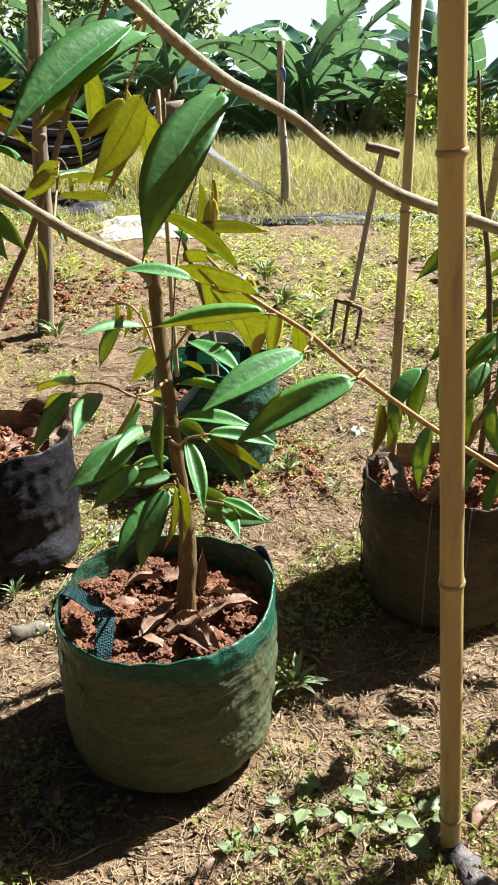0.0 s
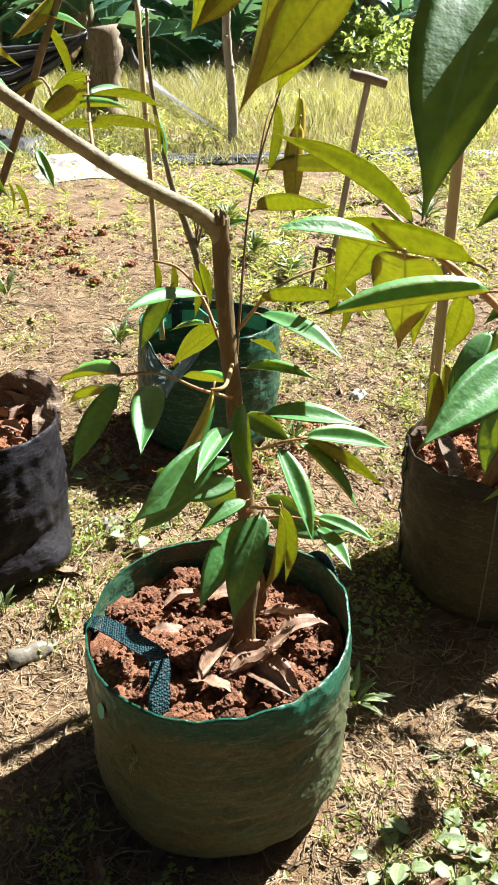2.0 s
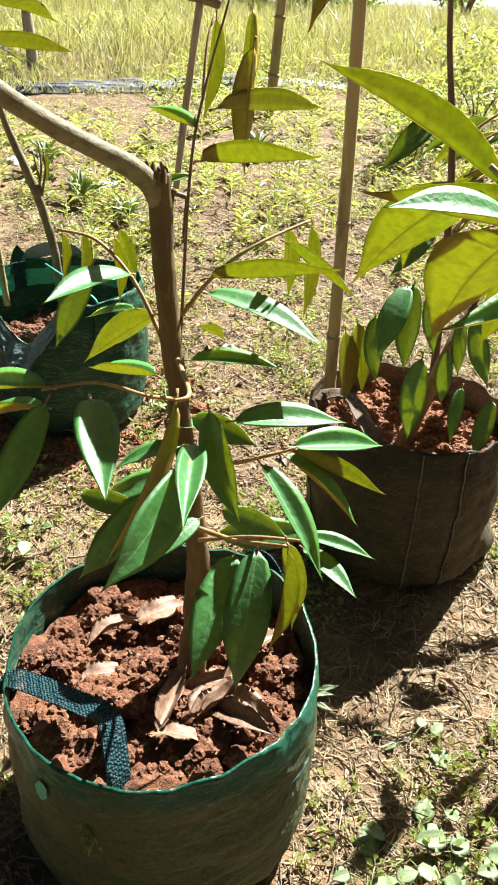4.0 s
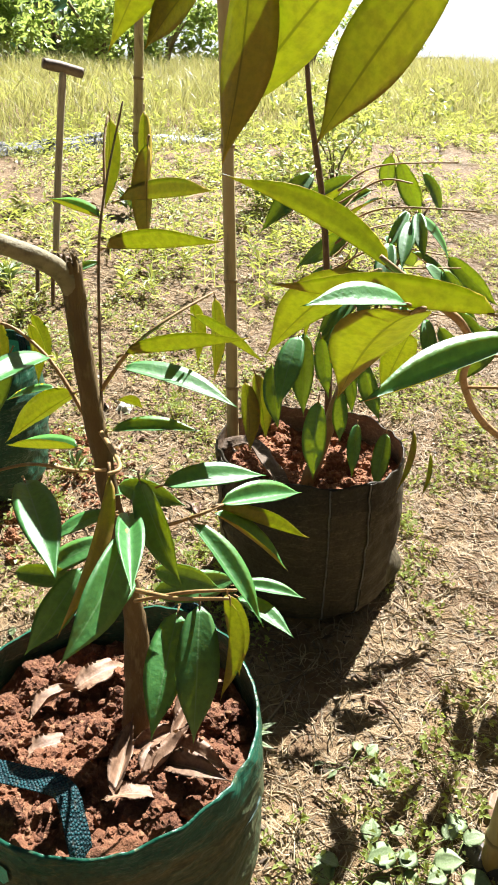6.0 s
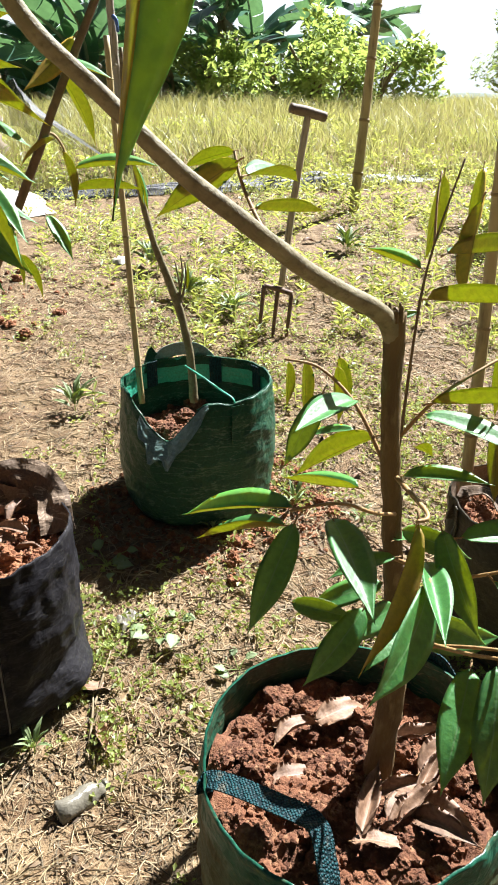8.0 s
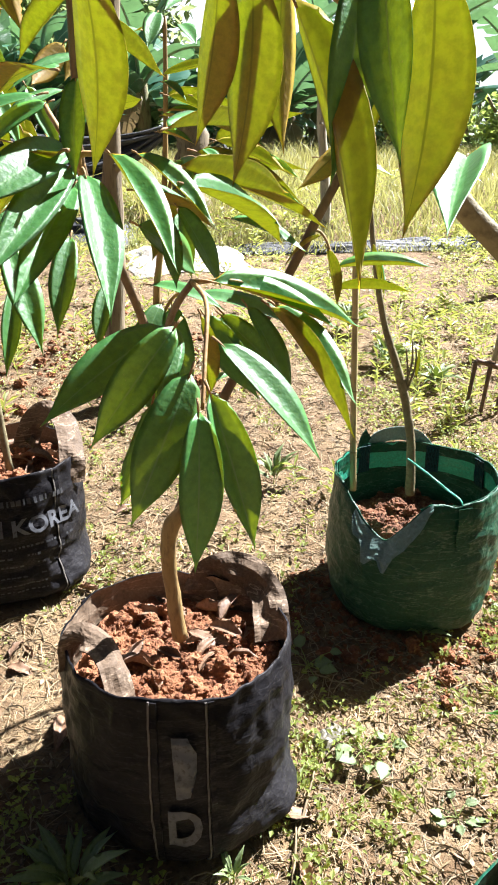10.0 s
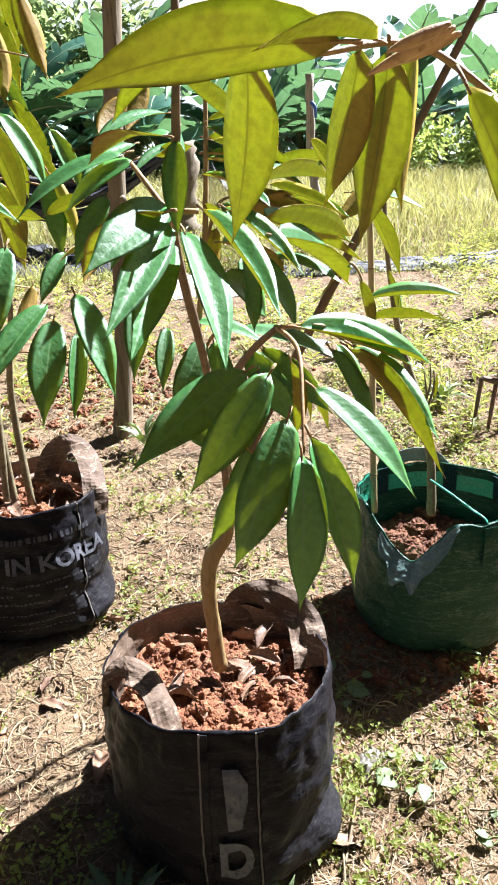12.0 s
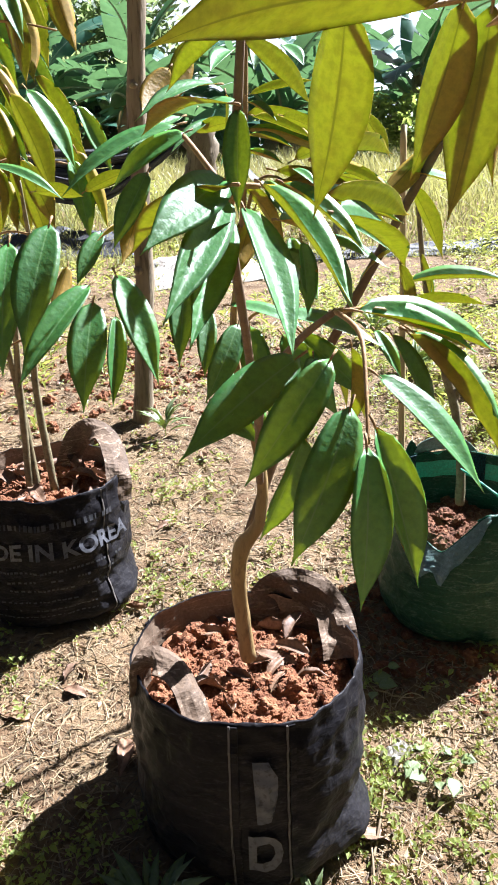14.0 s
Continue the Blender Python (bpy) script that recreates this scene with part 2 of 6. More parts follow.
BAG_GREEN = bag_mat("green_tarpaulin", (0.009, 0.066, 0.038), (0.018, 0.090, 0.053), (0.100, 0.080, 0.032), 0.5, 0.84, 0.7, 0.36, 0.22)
# pale grey-green smears here paint in the sun's sheen on the wrinkles
BAG_GREEN2 = bag_mat("clean_green_tarpaulin", (0.007, 0.050, 0.025), (0.012, 0.066, 0.036), (0.165, 0.195, 0.150), 0.34, 0.10, 0.6, 0.40, 0.22)
# paler copy of the green sheet: its silvery sheen is put into the base colour
BAG_SHEEN_TINT = bag_mat("sheen_tinted_tarpaulin", (0.10, 0.17, 0.15), (0.18, 0.25, 0.23), (0.24, 0.27, 0.24), 0.25, 0.0, 0.9, 0.28, 0.8)
BAG_GREEN_IN = bag_mat("green_lining", (0.05, 0.38, 0.24), (0.07, 0.44, 0.29), (0.14, 0.16, 0.10), 0.3, 0.0, 0.5, 0.45)
BAG_MUDDY_IN = bag_mat("muddy_green_lining", (0.020, 0.090, 0.050), (0.070, 0.076, 0.042), (0.125, 0.112, 0.066), 0.8, 0.0, 0.5, 0.5, 0.2)
BAG_BLACK = bag_mat("black_fabric", (0.0090, 0.0085, 0.0095), (0.0175, 0.0168, 0.0190), (0.085, 0.082, 0.082), 0.16, 0.05, 0.40, 0.38, 0.07)
BAG_BROWN = bag_mat("dusty_black_fabric", (0.034, 0.029, 0.020), (0.055, 0.047, 0.032), (0.120, 0.096, 0.058), 0.28, 0.34, 0.40, 0.45, 0.08)
BAG_IN = bag_mat("brown_lining", (0.15, 0.108, 0.072), (0.20, 0.148, 0.102), (0.26, 0.20, 0.145), 0.5, 0.0, 0.5, 0.75, 0.2)
STRAP_BROWN = bag_mat("brown_webbing", (0.075, 0.052, 0.034), (0.15, 0.105, 0.070), (0.26, 0.195, 0.135), 0.6, 0.0, 0.7, 0.7, 0.2)
def webbing(name, dark, light):
    """Coarse woven strap: small knots with dark gaps."""
    m, n, l, b = mat(name, 0.6)
    b.inputs["Specular IOR Level"].default_value = 0.25
    tc, vo, r = n.new("ShaderNodeTexCoord"), n.new("ShaderNodeTexVoronoi"), n.new("ShaderNodeMapRange")
    vo.inputs["Scale"].default_value, vo.inputs["Randomness"].default_value = 240.0, 0.45
    l.new(tc.outputs["Object"], vo.inputs["Vector"])
    l.new(vo.outputs["Distance"], r.inputs[0])
    r.inputs[1].default_value, r.inputs[2].default_value, r.inputs[3].default_value, r.inputs[4].default_value = 0.25, 0.65, 1.0, 0.0
    l.new(mix(n, l, noise_fac(n, l, 60, 4, 0.55, 0.75), mix(n, l, r.outputs[0], dark, light), (0.10, 0.095, 0.07)), b.inputs["Base Color"])
    bump(n, l, r.outputs[0], 0.9, 0.002, b)
    return m


STRAP_TEAL = webbing("teal_webbing", (0.002, 0.014, 0.018), (0.007, 0.055, 0.062))
PRINT = two_tone("grey_print", (0.105, 0.110, 0.125), (0.070, 0.074, 0.085), (0.032, 0.033, 0.038), 30, 110, 0.6, 200, 0.0003)
PRINT_WORN = two_tone("worn_print", (0.042, 0.044, 0.050), (0.026, 0.027, 0.031), (0.016, 0.016, 0.018), 40, 140, 0.6, 200, 0.0003)
THREAD = two_tone("pale_thread", (0.15, 0.14, 0.12), (0.10, 0.09, 0.08), None, 80, 200, 0.8, 300, 0.0003)
SHEET = two_tone("pale_sheet", (0.50, 0.47, 0.41), (0.40, 0.36, 0.30), None, 6, 40, 0.6, 40, 0.01)
NET = two_tone("black_net", (0.03, 0.032, 0.036), (0.05, 0.052, 0.058), None, 10, 60, 0.55, 90, 0.004)
PLASTIC = two_tone("clear_plastic", (0.17, 0.155, 0.12), (0.12, 0.108, 0.08), None, 20, 60, 0.18, 60, 0.003)
CHAR = two_tone("charred_wood", (0.05, 0.045, 0.045), (0.14, 0.12, 0.11), (0.02, 0.02, 0.02), 20, 70, 0.7, 80, 0.006)
HILL = two_tone("far_hill", (0.10, 0.14, 0.13), (0.13, 0.17, 0.15), None, 0.02, 0.2, 0.9, 0.3, 0.5)


# ---- mesh helpers ----
def mesh_of(bm, material, name="mesh", smooth=True):
    me = bpy.data.meshes.new(name)
    bm.normal_update()
    bm.to_mesh(me)
    bm.free()
    for m in (material if isinstance(material, (list, tuple)) else [material]):
        me.materials.append(m)
    if smooth:
        me.shade_smooth()
    return me


def part(name, bm, material, parent=None, label=""):
    """Links a bmesh, or mesh data made before, as one mesh object under its thing."""
    me = bm if isinstance(bm, bpy.types.Mesh) else mesh_of(bm, material, name)
    ob = new(name, me)
    if parent:
        ob.parent = parent
    return tagged(ob, label)


def thing(name, label, category, group="", kind=""):
    return tagged(new(name), label, category, group, kind)


def smooth_path(points, per=6):
    """Catmull-Rom through the points; entries are Vectors of any length."""
    pts = [Vector(p) for p in points]
    out = []
    for i in range(len(pts) - 1):
        p0, p1, p2, p3 = pts[max(i - 1, 0)], pts[i], pts[i + 1], pts[min(i + 2, len(pts) - 1)]
        for k in range(per):
            t = k / per
            out.append(0.5 * ((2 * p1) + (p2 - p0) * t + (2 * p0 - 5 * p1 + 4 * p2 - p3) * t * t + (3 * p1 - p0 - 3 * p2 + p3) * t ** 3))
    out.append(pts[-1])
    return out


def tube(bm, points, radii, sides=8, wobble=0.0, flat=1.0, nodes=()):
    """A round limb along points, closed at both ends. radii: one each, or first and last."""
    pts = [Vector(p) for p in points]
    if len(radii) != len(pts):
        a, b = radii[0], radii[-1]
        radii = [a + (b - a) * i / (len(pts) - 1) for i in range(len(pts))]
    rings, u = [], None
    for i, p in enumerate(pts):
        d = (pts[min(i + 1, len(pts) - 1)] - pts[max(i - 1, 0)]).normalized()
        u = (d.orthogonal() if u is None else u - d * u.dot(d)).normalized()
        v = d.cross(u)
        ring = []
        for k in range(sides):
            a = 2 * math.pi * k / sides
            r = radii[i] * (1 + wobble * (noise.noise(p * 37 + u * math.cos(a) + v * math.sin(a))))
            ring.append(bm.verts.new(p + u * (math.cos(a) * r) + v * (math.sin(a) * r * flat)))
        rings.append(ring)
    for a, b in zip(rings, rings[1:]):
        for k in range(sides):
            bm.faces.new((a[k], a[(k + 1) % sides], b[(k + 1) % sides], b[k]))
    bm.faces.new(rings[0][::-1])
    bm.faces.new(rings[-1])
    return bm


def limb(points, radii, sides=8, wobble=0.12, per=6):
    """A smooth tapered limb as a new bmesh; points may bend."""
    n = len(points)
    if len(radii) != n:
        radii = [radii[0] + (radii[-1] - radii[0]) * i / (n - 1) for i in range(n)]
    p4 = smooth_path([(*p, r) for p, r in zip(points, radii)], per) if n > 2 else [Vector((*p, r)) for p, r in zip(points, radii)]
    return tube(bmesh.new(), [p.xyz for p in p4], [p.w for p in p4], sides, wobble)


def box_bm(bm, m, sx, sy, sz, bev=0.0):
    r = bmesh.ops.create_cube(bm, size=1, matrix=m @ Matrix.Diagonal((sx, sy, sz, 1)))
    if bev:
        es = list({e for v in r["verts"] for e in v.link_edges})
        bmesh.ops.bevel(bm, geom=es, offset=bev, segments=2, affect="EDGES")
    return bm


# ---- ground ----
def gz(x, y):
    """Height of the field: nearly level underfoot, a gentle slope up, then the level meadow."""
    if y < 1.6:
        z = 0.07 * (y - 1.6)
    elif y < 7.5:
        z = 0.143 * (y - 1.6)
    else:
        z = 0.8437 + 0.143 * 4 * (1 - math.exp(-(y - 7.5) / 4)) * 0.6
    return z


def rough_z(x, y):
    v = Vector((x, y, 0.0))
    near = max(0.0, 1 - max(0.0, math.hypot(x + 0.2, y - 2.2) - 1.5) / 5)
    h = 0.012 * noise.noise(v * 3.1) + near * (0.010 * noise.noise(v * 9) + 0.007 * noise.noise(v * 23) + 0.006 * abs(noise.noise(v * 37)) + 0.004 * noise.noise(v * 60))
    return gz(x, y) + h + 0.06 * noise.noise(v * 0.35) * min(1.0, max(0.0, (y - 4) / 4))


def axis(lo, hi, near_lo, near_hi, fine, grow=1.18):
    a = list(np.arange(near_lo, near_hi, fine))
    s, p = fine, near_hi
    while p < hi:
        a.append(p)
        s *= grow
        p += s
    a.append(hi)
    s, p, left = fine, near_lo - fine, []
    while p > lo:
        left.append(p)
        s *= grow
        p -= s
    left.append(lo)
    return left[::-1] + a


XS, YS = axis(-900, 900, -1.9, 1.5, 0.016), axis(-300, 1400, 0.7, 4.4, 0.016, 1.12)
gv = [(x, y, rough_z(x, y)) for y in YS for x in XS]
nx = len(XS)
gf = [(j * nx + i, j * nx + i + 1, (j + 1) * nx + i + 1, (j + 1) * nx + i) for j in range(len(YS) - 1) for i in range(nx - 1)]
gm = bpy.data.meshes.new("ground")
gm.from_pydata(gv, [], gf)
gm.materials.append(GROUND)
gm.shade_smooth()
ground = tagged(new("ground", gm), "bare brown field soil rising gently to a meadow", "ground", kind="structure")


# ---- leaves ----
def leaf_mesh(name, width, fold, bulge, mats, wave=0.0, nu=14, nv=3, stalk=0.07, tipw=0.06, curl=0.0):
    """A lance-shaped leaf of unit length along x with its own thickness: upper skin, lower skin and a stalk."""
    bm = bmesh.new()
    uvl = bm.loops.layers.uv.new("UVMap")
    top, bot, uvs = [], [], {}
    for i in range(nu + 1):
        u = i / nu
        w = width * 0.54 * max(0.0, math.sin(math.pi * min(1, u ** 0.82))) ** (0.60 + 1.05 * u * u) + (tipw * 0.012 if 0 < i < nu else 0.0)
        rt, rb = [], []
        for j in range(-nv, nv + 1):
            s = j / nv
            z = fold * abs(s) * w * 1.6 + 4 * bulge * u * (1 - u) + wave * math.sin(u * 15 + j) * abs(s) - curl * u ** 3
            y = s * w * (1 - 0.25 * abs(fold))
            a = bm.verts.new((u, y, z))
            edge = abs(j) == nv or i in (0, nu)
            b = a if edge else bm.verts.new((u, y, z - 0.006 * (1 - abs(s) * 0.6)))
            uvs[a] = uvs[b] = (u, s)
            rt.append(a)
            rb.append(b)
        top.append(rt)
        bot.append(rb)
    for i in range(nu):
        for j in range(2 * nv):
            for grid, mi in ((top, 0), (bot, 1)):
                q = [grid[i][j], grid[i + 1][j], grid[i + 1][j + 1], grid[i][j + 1]]
                f = bm.faces.new(q if mi == 0 else q[::-1]) if len(set(q)) == 4 else None
                if f:
                    f.material_index = mi
                    for lp in f.loops:
                        lp[uvl].uv = uvs[lp.vert]
    bmesh.ops.remove_doubles(bm, verts=bm.verts, dist=1e-5)
    if stalk:
        n0 = len(bm.faces)
        tube(bm, [(-stalk, 0, -stalk * 0.3), (-stalk * 0.4, 0, -0.004), (0.04, 0, -0.002 + bulge * 0.15)], [0.011, 0.009, 0.006], 5)
        bm.faces.ensure_lookup_table()
        for f in bm.faces[n0:]:
            f.material_index = 2
    return mesh_of(bm, mats, name)


SKINS = [LEAF_TOP, LEAF_UNDER, TWIG]
LEAVES = [leaf_mesh("leaf", 0.265, 0.25, 0.05, SKINS), leaf_mesh("leaf", 0.24, 0.45, 0.03, SKINS, 0.004),
          leaf_mesh("leaf", 0.29, 0.15, 0.08, SKINS, 0.003), leaf_mesh("leaf", 0.215, 0.6, -0.02, SKINS), leaf_mesh("leaf", 0.26, 0.3, 0.02, SKINS, 0.006)]


def leaf(parent, base, tip, up=(0, 0, 1), kind=0, wide=1.0, name="leaf"):
    """One leaf from its base to its tip, its upper side turned towards up."""
    wide = min(wide, 1.0 + 0.35 * (wide - 1.0))
    b, t = Vector(base), Vector(tip)
    x = t - b
    n = x.length
    x.normalize()
    u = Vector(up)
    z = u - x * u.dot(x)
    z = (z if z.length > 1e-4 else x.orthogonal()).normalized()
    y = z.cross(x)
    m = Matrix((x, y, z)).transposed().to_4x4()
    ob = part(name, LEAVES[kind % len(LEAVES)], None, parent)
    ob.matrix_local = Matrix.Translation(b) @ m @ Matrix.Diagonal((n, n * wide, n, 1))
    return ob


def ico(level):
    bm = bmesh.new()
    bmesh.ops.create_icosphere(bm, subdivisions=level, radius=1)
    bm.verts.ensure_lookup_table()
    out = [v.co.copy() for v in bm.verts], [tuple(v.index for v in f.verts) for f in bm.faces]
    bm.free()
    return out


ICO = {False: ico(1), True: ico(4)}


def lump(vs, fs, at, s, rng, big):
    """Adds one crumbly clod of soil to the lists."""
    v0, f0 = ICO[big]
    o, q = len(vs), Vector((rng.uniform(-50, 50), rng.uniform(-50, 50), rng.uniform(-50, 50)))
    sq = rng.uniform(0.6, 1.0)
    for v in v0:
        k = 1 + 0.55 * noise.noise(v * 1.1 + q)
        if big:
            k += 0.35 * noise.noise(v * 2.6 + q) + 0.25 * abs(noise.noise(v * 5.5 + q)) + 0.16 * noise.noise(v * 11 + q)
        else:
            k += rng.uniform(-0.25, 0.25)
        vs.append((at[0] + v.x * k * s, at[1] + v.y * k * s, at[2] + v.z * k * s * sq))
    fs += [tuple(o + i for i in f) for f in f0]


# ---- grow bags ----
class Bag:
    """A round fabric bag with its soil: its walls, lining and soil are parts of one thing."""

    def __init__(self, label, cx, cy, z0, h, rt, rb, outer, inner, seed, soil_drop=0.055, crease=1.0, lean=0.0, group="grow bags in the field", dip=(0, 0), kink=0, corner=0, soil=None, foot=0.12, sags=(), tilt=(0, 0)):
        self.foot, self.sags, self.tilt = foot, sags, tilt
        self.c, self.h, self.rt, self.rb, self.seed, self.crease, self.dip, self.kink, self.corner = (cx, cy, z0), h, rt, rb, seed, crease, dip, kink, corner
        self.ob = thing("grow_bag", label, "grow bag", group)
        self.ob.matrix_world = pose(cx, cy, z0, lean, 0, 0)
        self.inv = self.ob.matrix_world.inverted()
        N, K = 150, 56
        bm = bmesh.new()
        rows = [[bm.verts.new(self.at(2 * math.pi * i / N, k / K)) for i in range(N)] for k in range(K + 1)]
        lip = [bm.verts.new(self.at(2 * math.pi * i / N, 1.0, -0.004)) for i in range(N)]
        for a, b in zip(rows + [], rows[1:] + [lip]):
            for i in range(N):
                bm.faces.new((a[i], a[(i + 1) % N], b[(i + 1) % N], b[i]))
        bm.faces.new(rows[0][::-1])
        self.wall = part("bag_wall", bm, outer, self.ob)
        bm = bmesh.new()
        rows = [[bm.verts.new(self.at(2 * math.pi * i / N, 0.999 - 0.03 * k, -0.0045)) for i in range(N)] for k in range(8)]
        for a, b in zip(rows, rows[1:]):
            for i in range(N):
                bm.faces.new((a[i], a[(i + 1) % N], b[(i + 1) % N], b[i]))
        part("lining", bm, inner, self.ob, "inner lining of the bag")
        # soil
        self.sz = h - soil_drop
        bm = bmesh.new()
        R, M = 64, 150
        prev = [bm.verts.new((0, 0, self.soil_z(0, 0)))]
        for k in range(1, R + 1):
            ring = []
            for i in range(M):
                a = 2 * math.pi * i / M
                r = self.radius(a, 0.86) * 0.955 * k / R
                x, y = r * math.cos(a), r * math.sin(a)
                ring.append(bm.verts.new((x, y, self.soil_z(x, y))))
            for i in range(M):
                if k == 1:
                    bm.faces.new((prev[0], ring[i], ring[(i + 1) % M]))
                else:
                    bm.faces.new((prev[i], ring[i], ring[(i + 1) % M], prev[(i + 1) % M]))
            prev = ring
        part("soil", bm, soil or SOIL, self.ob, "crumbly red-brown soil")
        rng = random.Random(seed)
        vs, fs = [], []
        for k in range(1600):
            a, r = rng.uniform(0, 6.28), rt * 0.88 * math.sqrt(rng.random())
            s = rng.choice((0.002, 0.003, 0.004, 0.005, 0.007)) if k > 100 else rng.choice((0.008, 0.012, 0.017, 0.024))
            x, y = r * math.cos(a), r * math.sin(a)
            lump(vs, fs, (x, y, self.soil_z(x, y) + s * 0.2), s, rng, k <= 100)
        me = bpy.data.meshes.new("loose_soil")
        me.from_pydata(vs, [], fs)
        me.materials.append(soil or SOIL)
        tagged(part("loose_soil", me, None, self.ob), kind="stuff")

    def radius(self, a, k):
        s = self.seed
        e = Vector((math.cos(a), math.sin(a), 0))
        r = self.rb + (self.rt - self.rb) * k + 0.012 * math.sin(math.pi * k)
        r += 0.010 * noise.noise(e * 1.3 + Vector((s, 0, k * 1.5)))
        r += self.crease * 0.006 * noise.noise(Vector((e.x * 2.2, e.y * 2.2, k * 9 + s)))
        r += self.crease * 0.004 * (1 - abs(noise.noise(Vector((e.x * 5 + k * 3, e.y * 5, k * 5 + s)))) * 2)
        if self.corner:
            d = (math.degrees(a) - self.corner + 180) % 360 - 180
            r += 0.011 * math.exp(-abs(d) / (26 if d < 0 else 22)) - 0.003
        if self.kink:
            d = max(0.0, math.cos(a - radians(self.kink))) ** 10
            r += d * (0.034 * math.exp(-((k - 0.13) / 0.10) ** 2) - 0.010 * math.exp(-((k - 0.33) / 0.06) ** 2))
        r += self.crease * 0.003 * math.sin(k * 34 + 3 * noise.noise(e * 1.1 + Vector((s, 1, 0)))) * max(0, noise.noise(e * 1.7 + Vector((0, s, k * 2))))
        h1 = noise.noise(Vector((e.x * 2.1, e.y * 2.1, k * 7 + s * 3)))
        h2 = noise.noise(Vector((e.x * 5 + k * 4, e.y * 5 - k * 3, k * 9 + s)))
        h3 = noise.noise(Vector((e.x * 11 - k * 6, e.y * 11 + k * 5, k * 14 + s)))
        r += self.crease * (0.0024 * max(0, 1 - abs(h1) * 6) + 0.0013 * max(0, 1 - abs(h2) * 5) + 0.0006 * max(0, 1 - abs(h3) * 4)) * min(1.0, (1 - k) * 6 + 0.35)
        for k0, a0, deep in self.sags:
            d = (math.degrees(a) - a0 + 180) % 360 - 180
            c = k - k0 - 0.00002 * d * d - 0.02 * noise.noise(e * 1.6 + Vector((k0 * 9, s, 0)))
            r += deep * math.exp(-(d / 55) ** 2) * (math.exp(-(c / 0.012) ** 2) - 0.8 * math.exp(-((c + 0.03) / 0.02) ** 2))
        if self.sags:
            d = (math.degrees(a) + 32 + 180) % 360 - 180
            r += 0.0022 * abs(math.sin(k * 46 - d * 0.10 + 2 * h1)) * math.exp(-(d / 17) ** 2 - ((k - 0.38) / 0.24) ** 2)
        if k < self.foot:
            r -= self.foot * self.h * (1 - math.sqrt(max(0.0, 1 - (1 - k / self.foot) ** 2))) * 0.85
        return r

    def at(self, a, k, off=0.0):
        """Point of the wall at the angle a and the share k of its height."""
        r = self.radius(a, k) + off
        rim = 0.006 * noise.noise(Vector((math.cos(a) * 6, math.sin(a) * 6, self.seed))) + 0.014 * noise.noise(Vector((math.cos(a) * 2, math.sin(a) * 2, self.seed * 3.1)))
        rim -= self.tilt[1] * (0.5 + 0.5 * math.cos(a - radians(self.tilt[0])))
        d = (math.degrees(a) - self.dip[0] + 180) % 360 - 180
        rim -= self.dip[1] * max(0.0, 1 - (abs(d / (46 if d < 0 else 27)) ** 2 + 0.01) ** 0.5) ** 1.15
        return Vector((r * math.cos(a), r * math.sin(a), k * (self.h + rim)))

    def soil_z(self, x, y):
        v = Vector((x, y, self.seed))
        w = v + Vector((noise.noise(v * 14), noise.noise(v * 14 + Vector((7, 3, 1))), 0)) * 0.02
        lumps = abs(noise.noise(w * 9)) * 0.042 + abs(noise.noise(w * 21)) * 0.026 + abs(noise.noise(w * 46)) * 0.011 + noise.noise(w * 95) * 0.005 + noise.noise(w * 190) * 0.003
        return self.sz - 0.028 + lumps - 0.10 * (x * x + y * y)

    def band(self, name, angles, ks, width, material, off=0.004, label="", loops=None):
        """A flat strap along the wall through the given angles (degrees) and heights."""
        per = 2 if len(ks) > 20 else 8
        pts = [self.at(radians(a), min(k, 1.0), off) + Vector((0, 0, max(0, k - 1) * self.h)) for a, k in zip(angles, ks)]
        return part(name, mesh_of(ribbon(pts, width, 0.0025, lambda p: Vector((p.x, p.y, 0)), per), material, name, False), None, self.wall if name in ("seam", "piping") else self.ob, label)


def ribbon(points, width, thick, out, per=8, crumple=0.0):
    """A flat webbing strap along points; out(p) is the way its flat side faces; crumple folds it lengthwise."""
    bm = bmesh.new()
    pts = smooth_path(points, per)
    prev, n = None, 6
    for i, p in enumerate(pts):
        d = (pts[min(i + 1, len(pts) - 1)] - pts[max(i - 1, 0)]).normalized()
        o = Vector(out(p))
        o = (o - d * o.dot(d)).normalized()
        s = d.cross(o)
        top, low = [], []
        for j in range(n + 1):
            c = j / n - 0.5
            q = p + s * (width * c * (1 + crumple * 8 * noise.noise(p * 20))) + o * (crumple * (math.sin(j * 0.9 + 4 * noise.noise(p * 15)) + 0.8 * noise.noise(p * 34 + s * j * 0.7)))
            top.append(bm.verts.new(q + o * thick))
            low.append(bm.verts.new(q))
        ring = top + low[::-1]
        if prev:
            for k in range(len(ring)):
                bm.faces.new((prev[k], prev[(k + 1) % len(ring)], ring[(k + 1) % len(ring)], ring[k]))
        else:
            bm.faces.new(ring[::-1])
        prev = ring
    bm.faces.new(prev)
    return bm


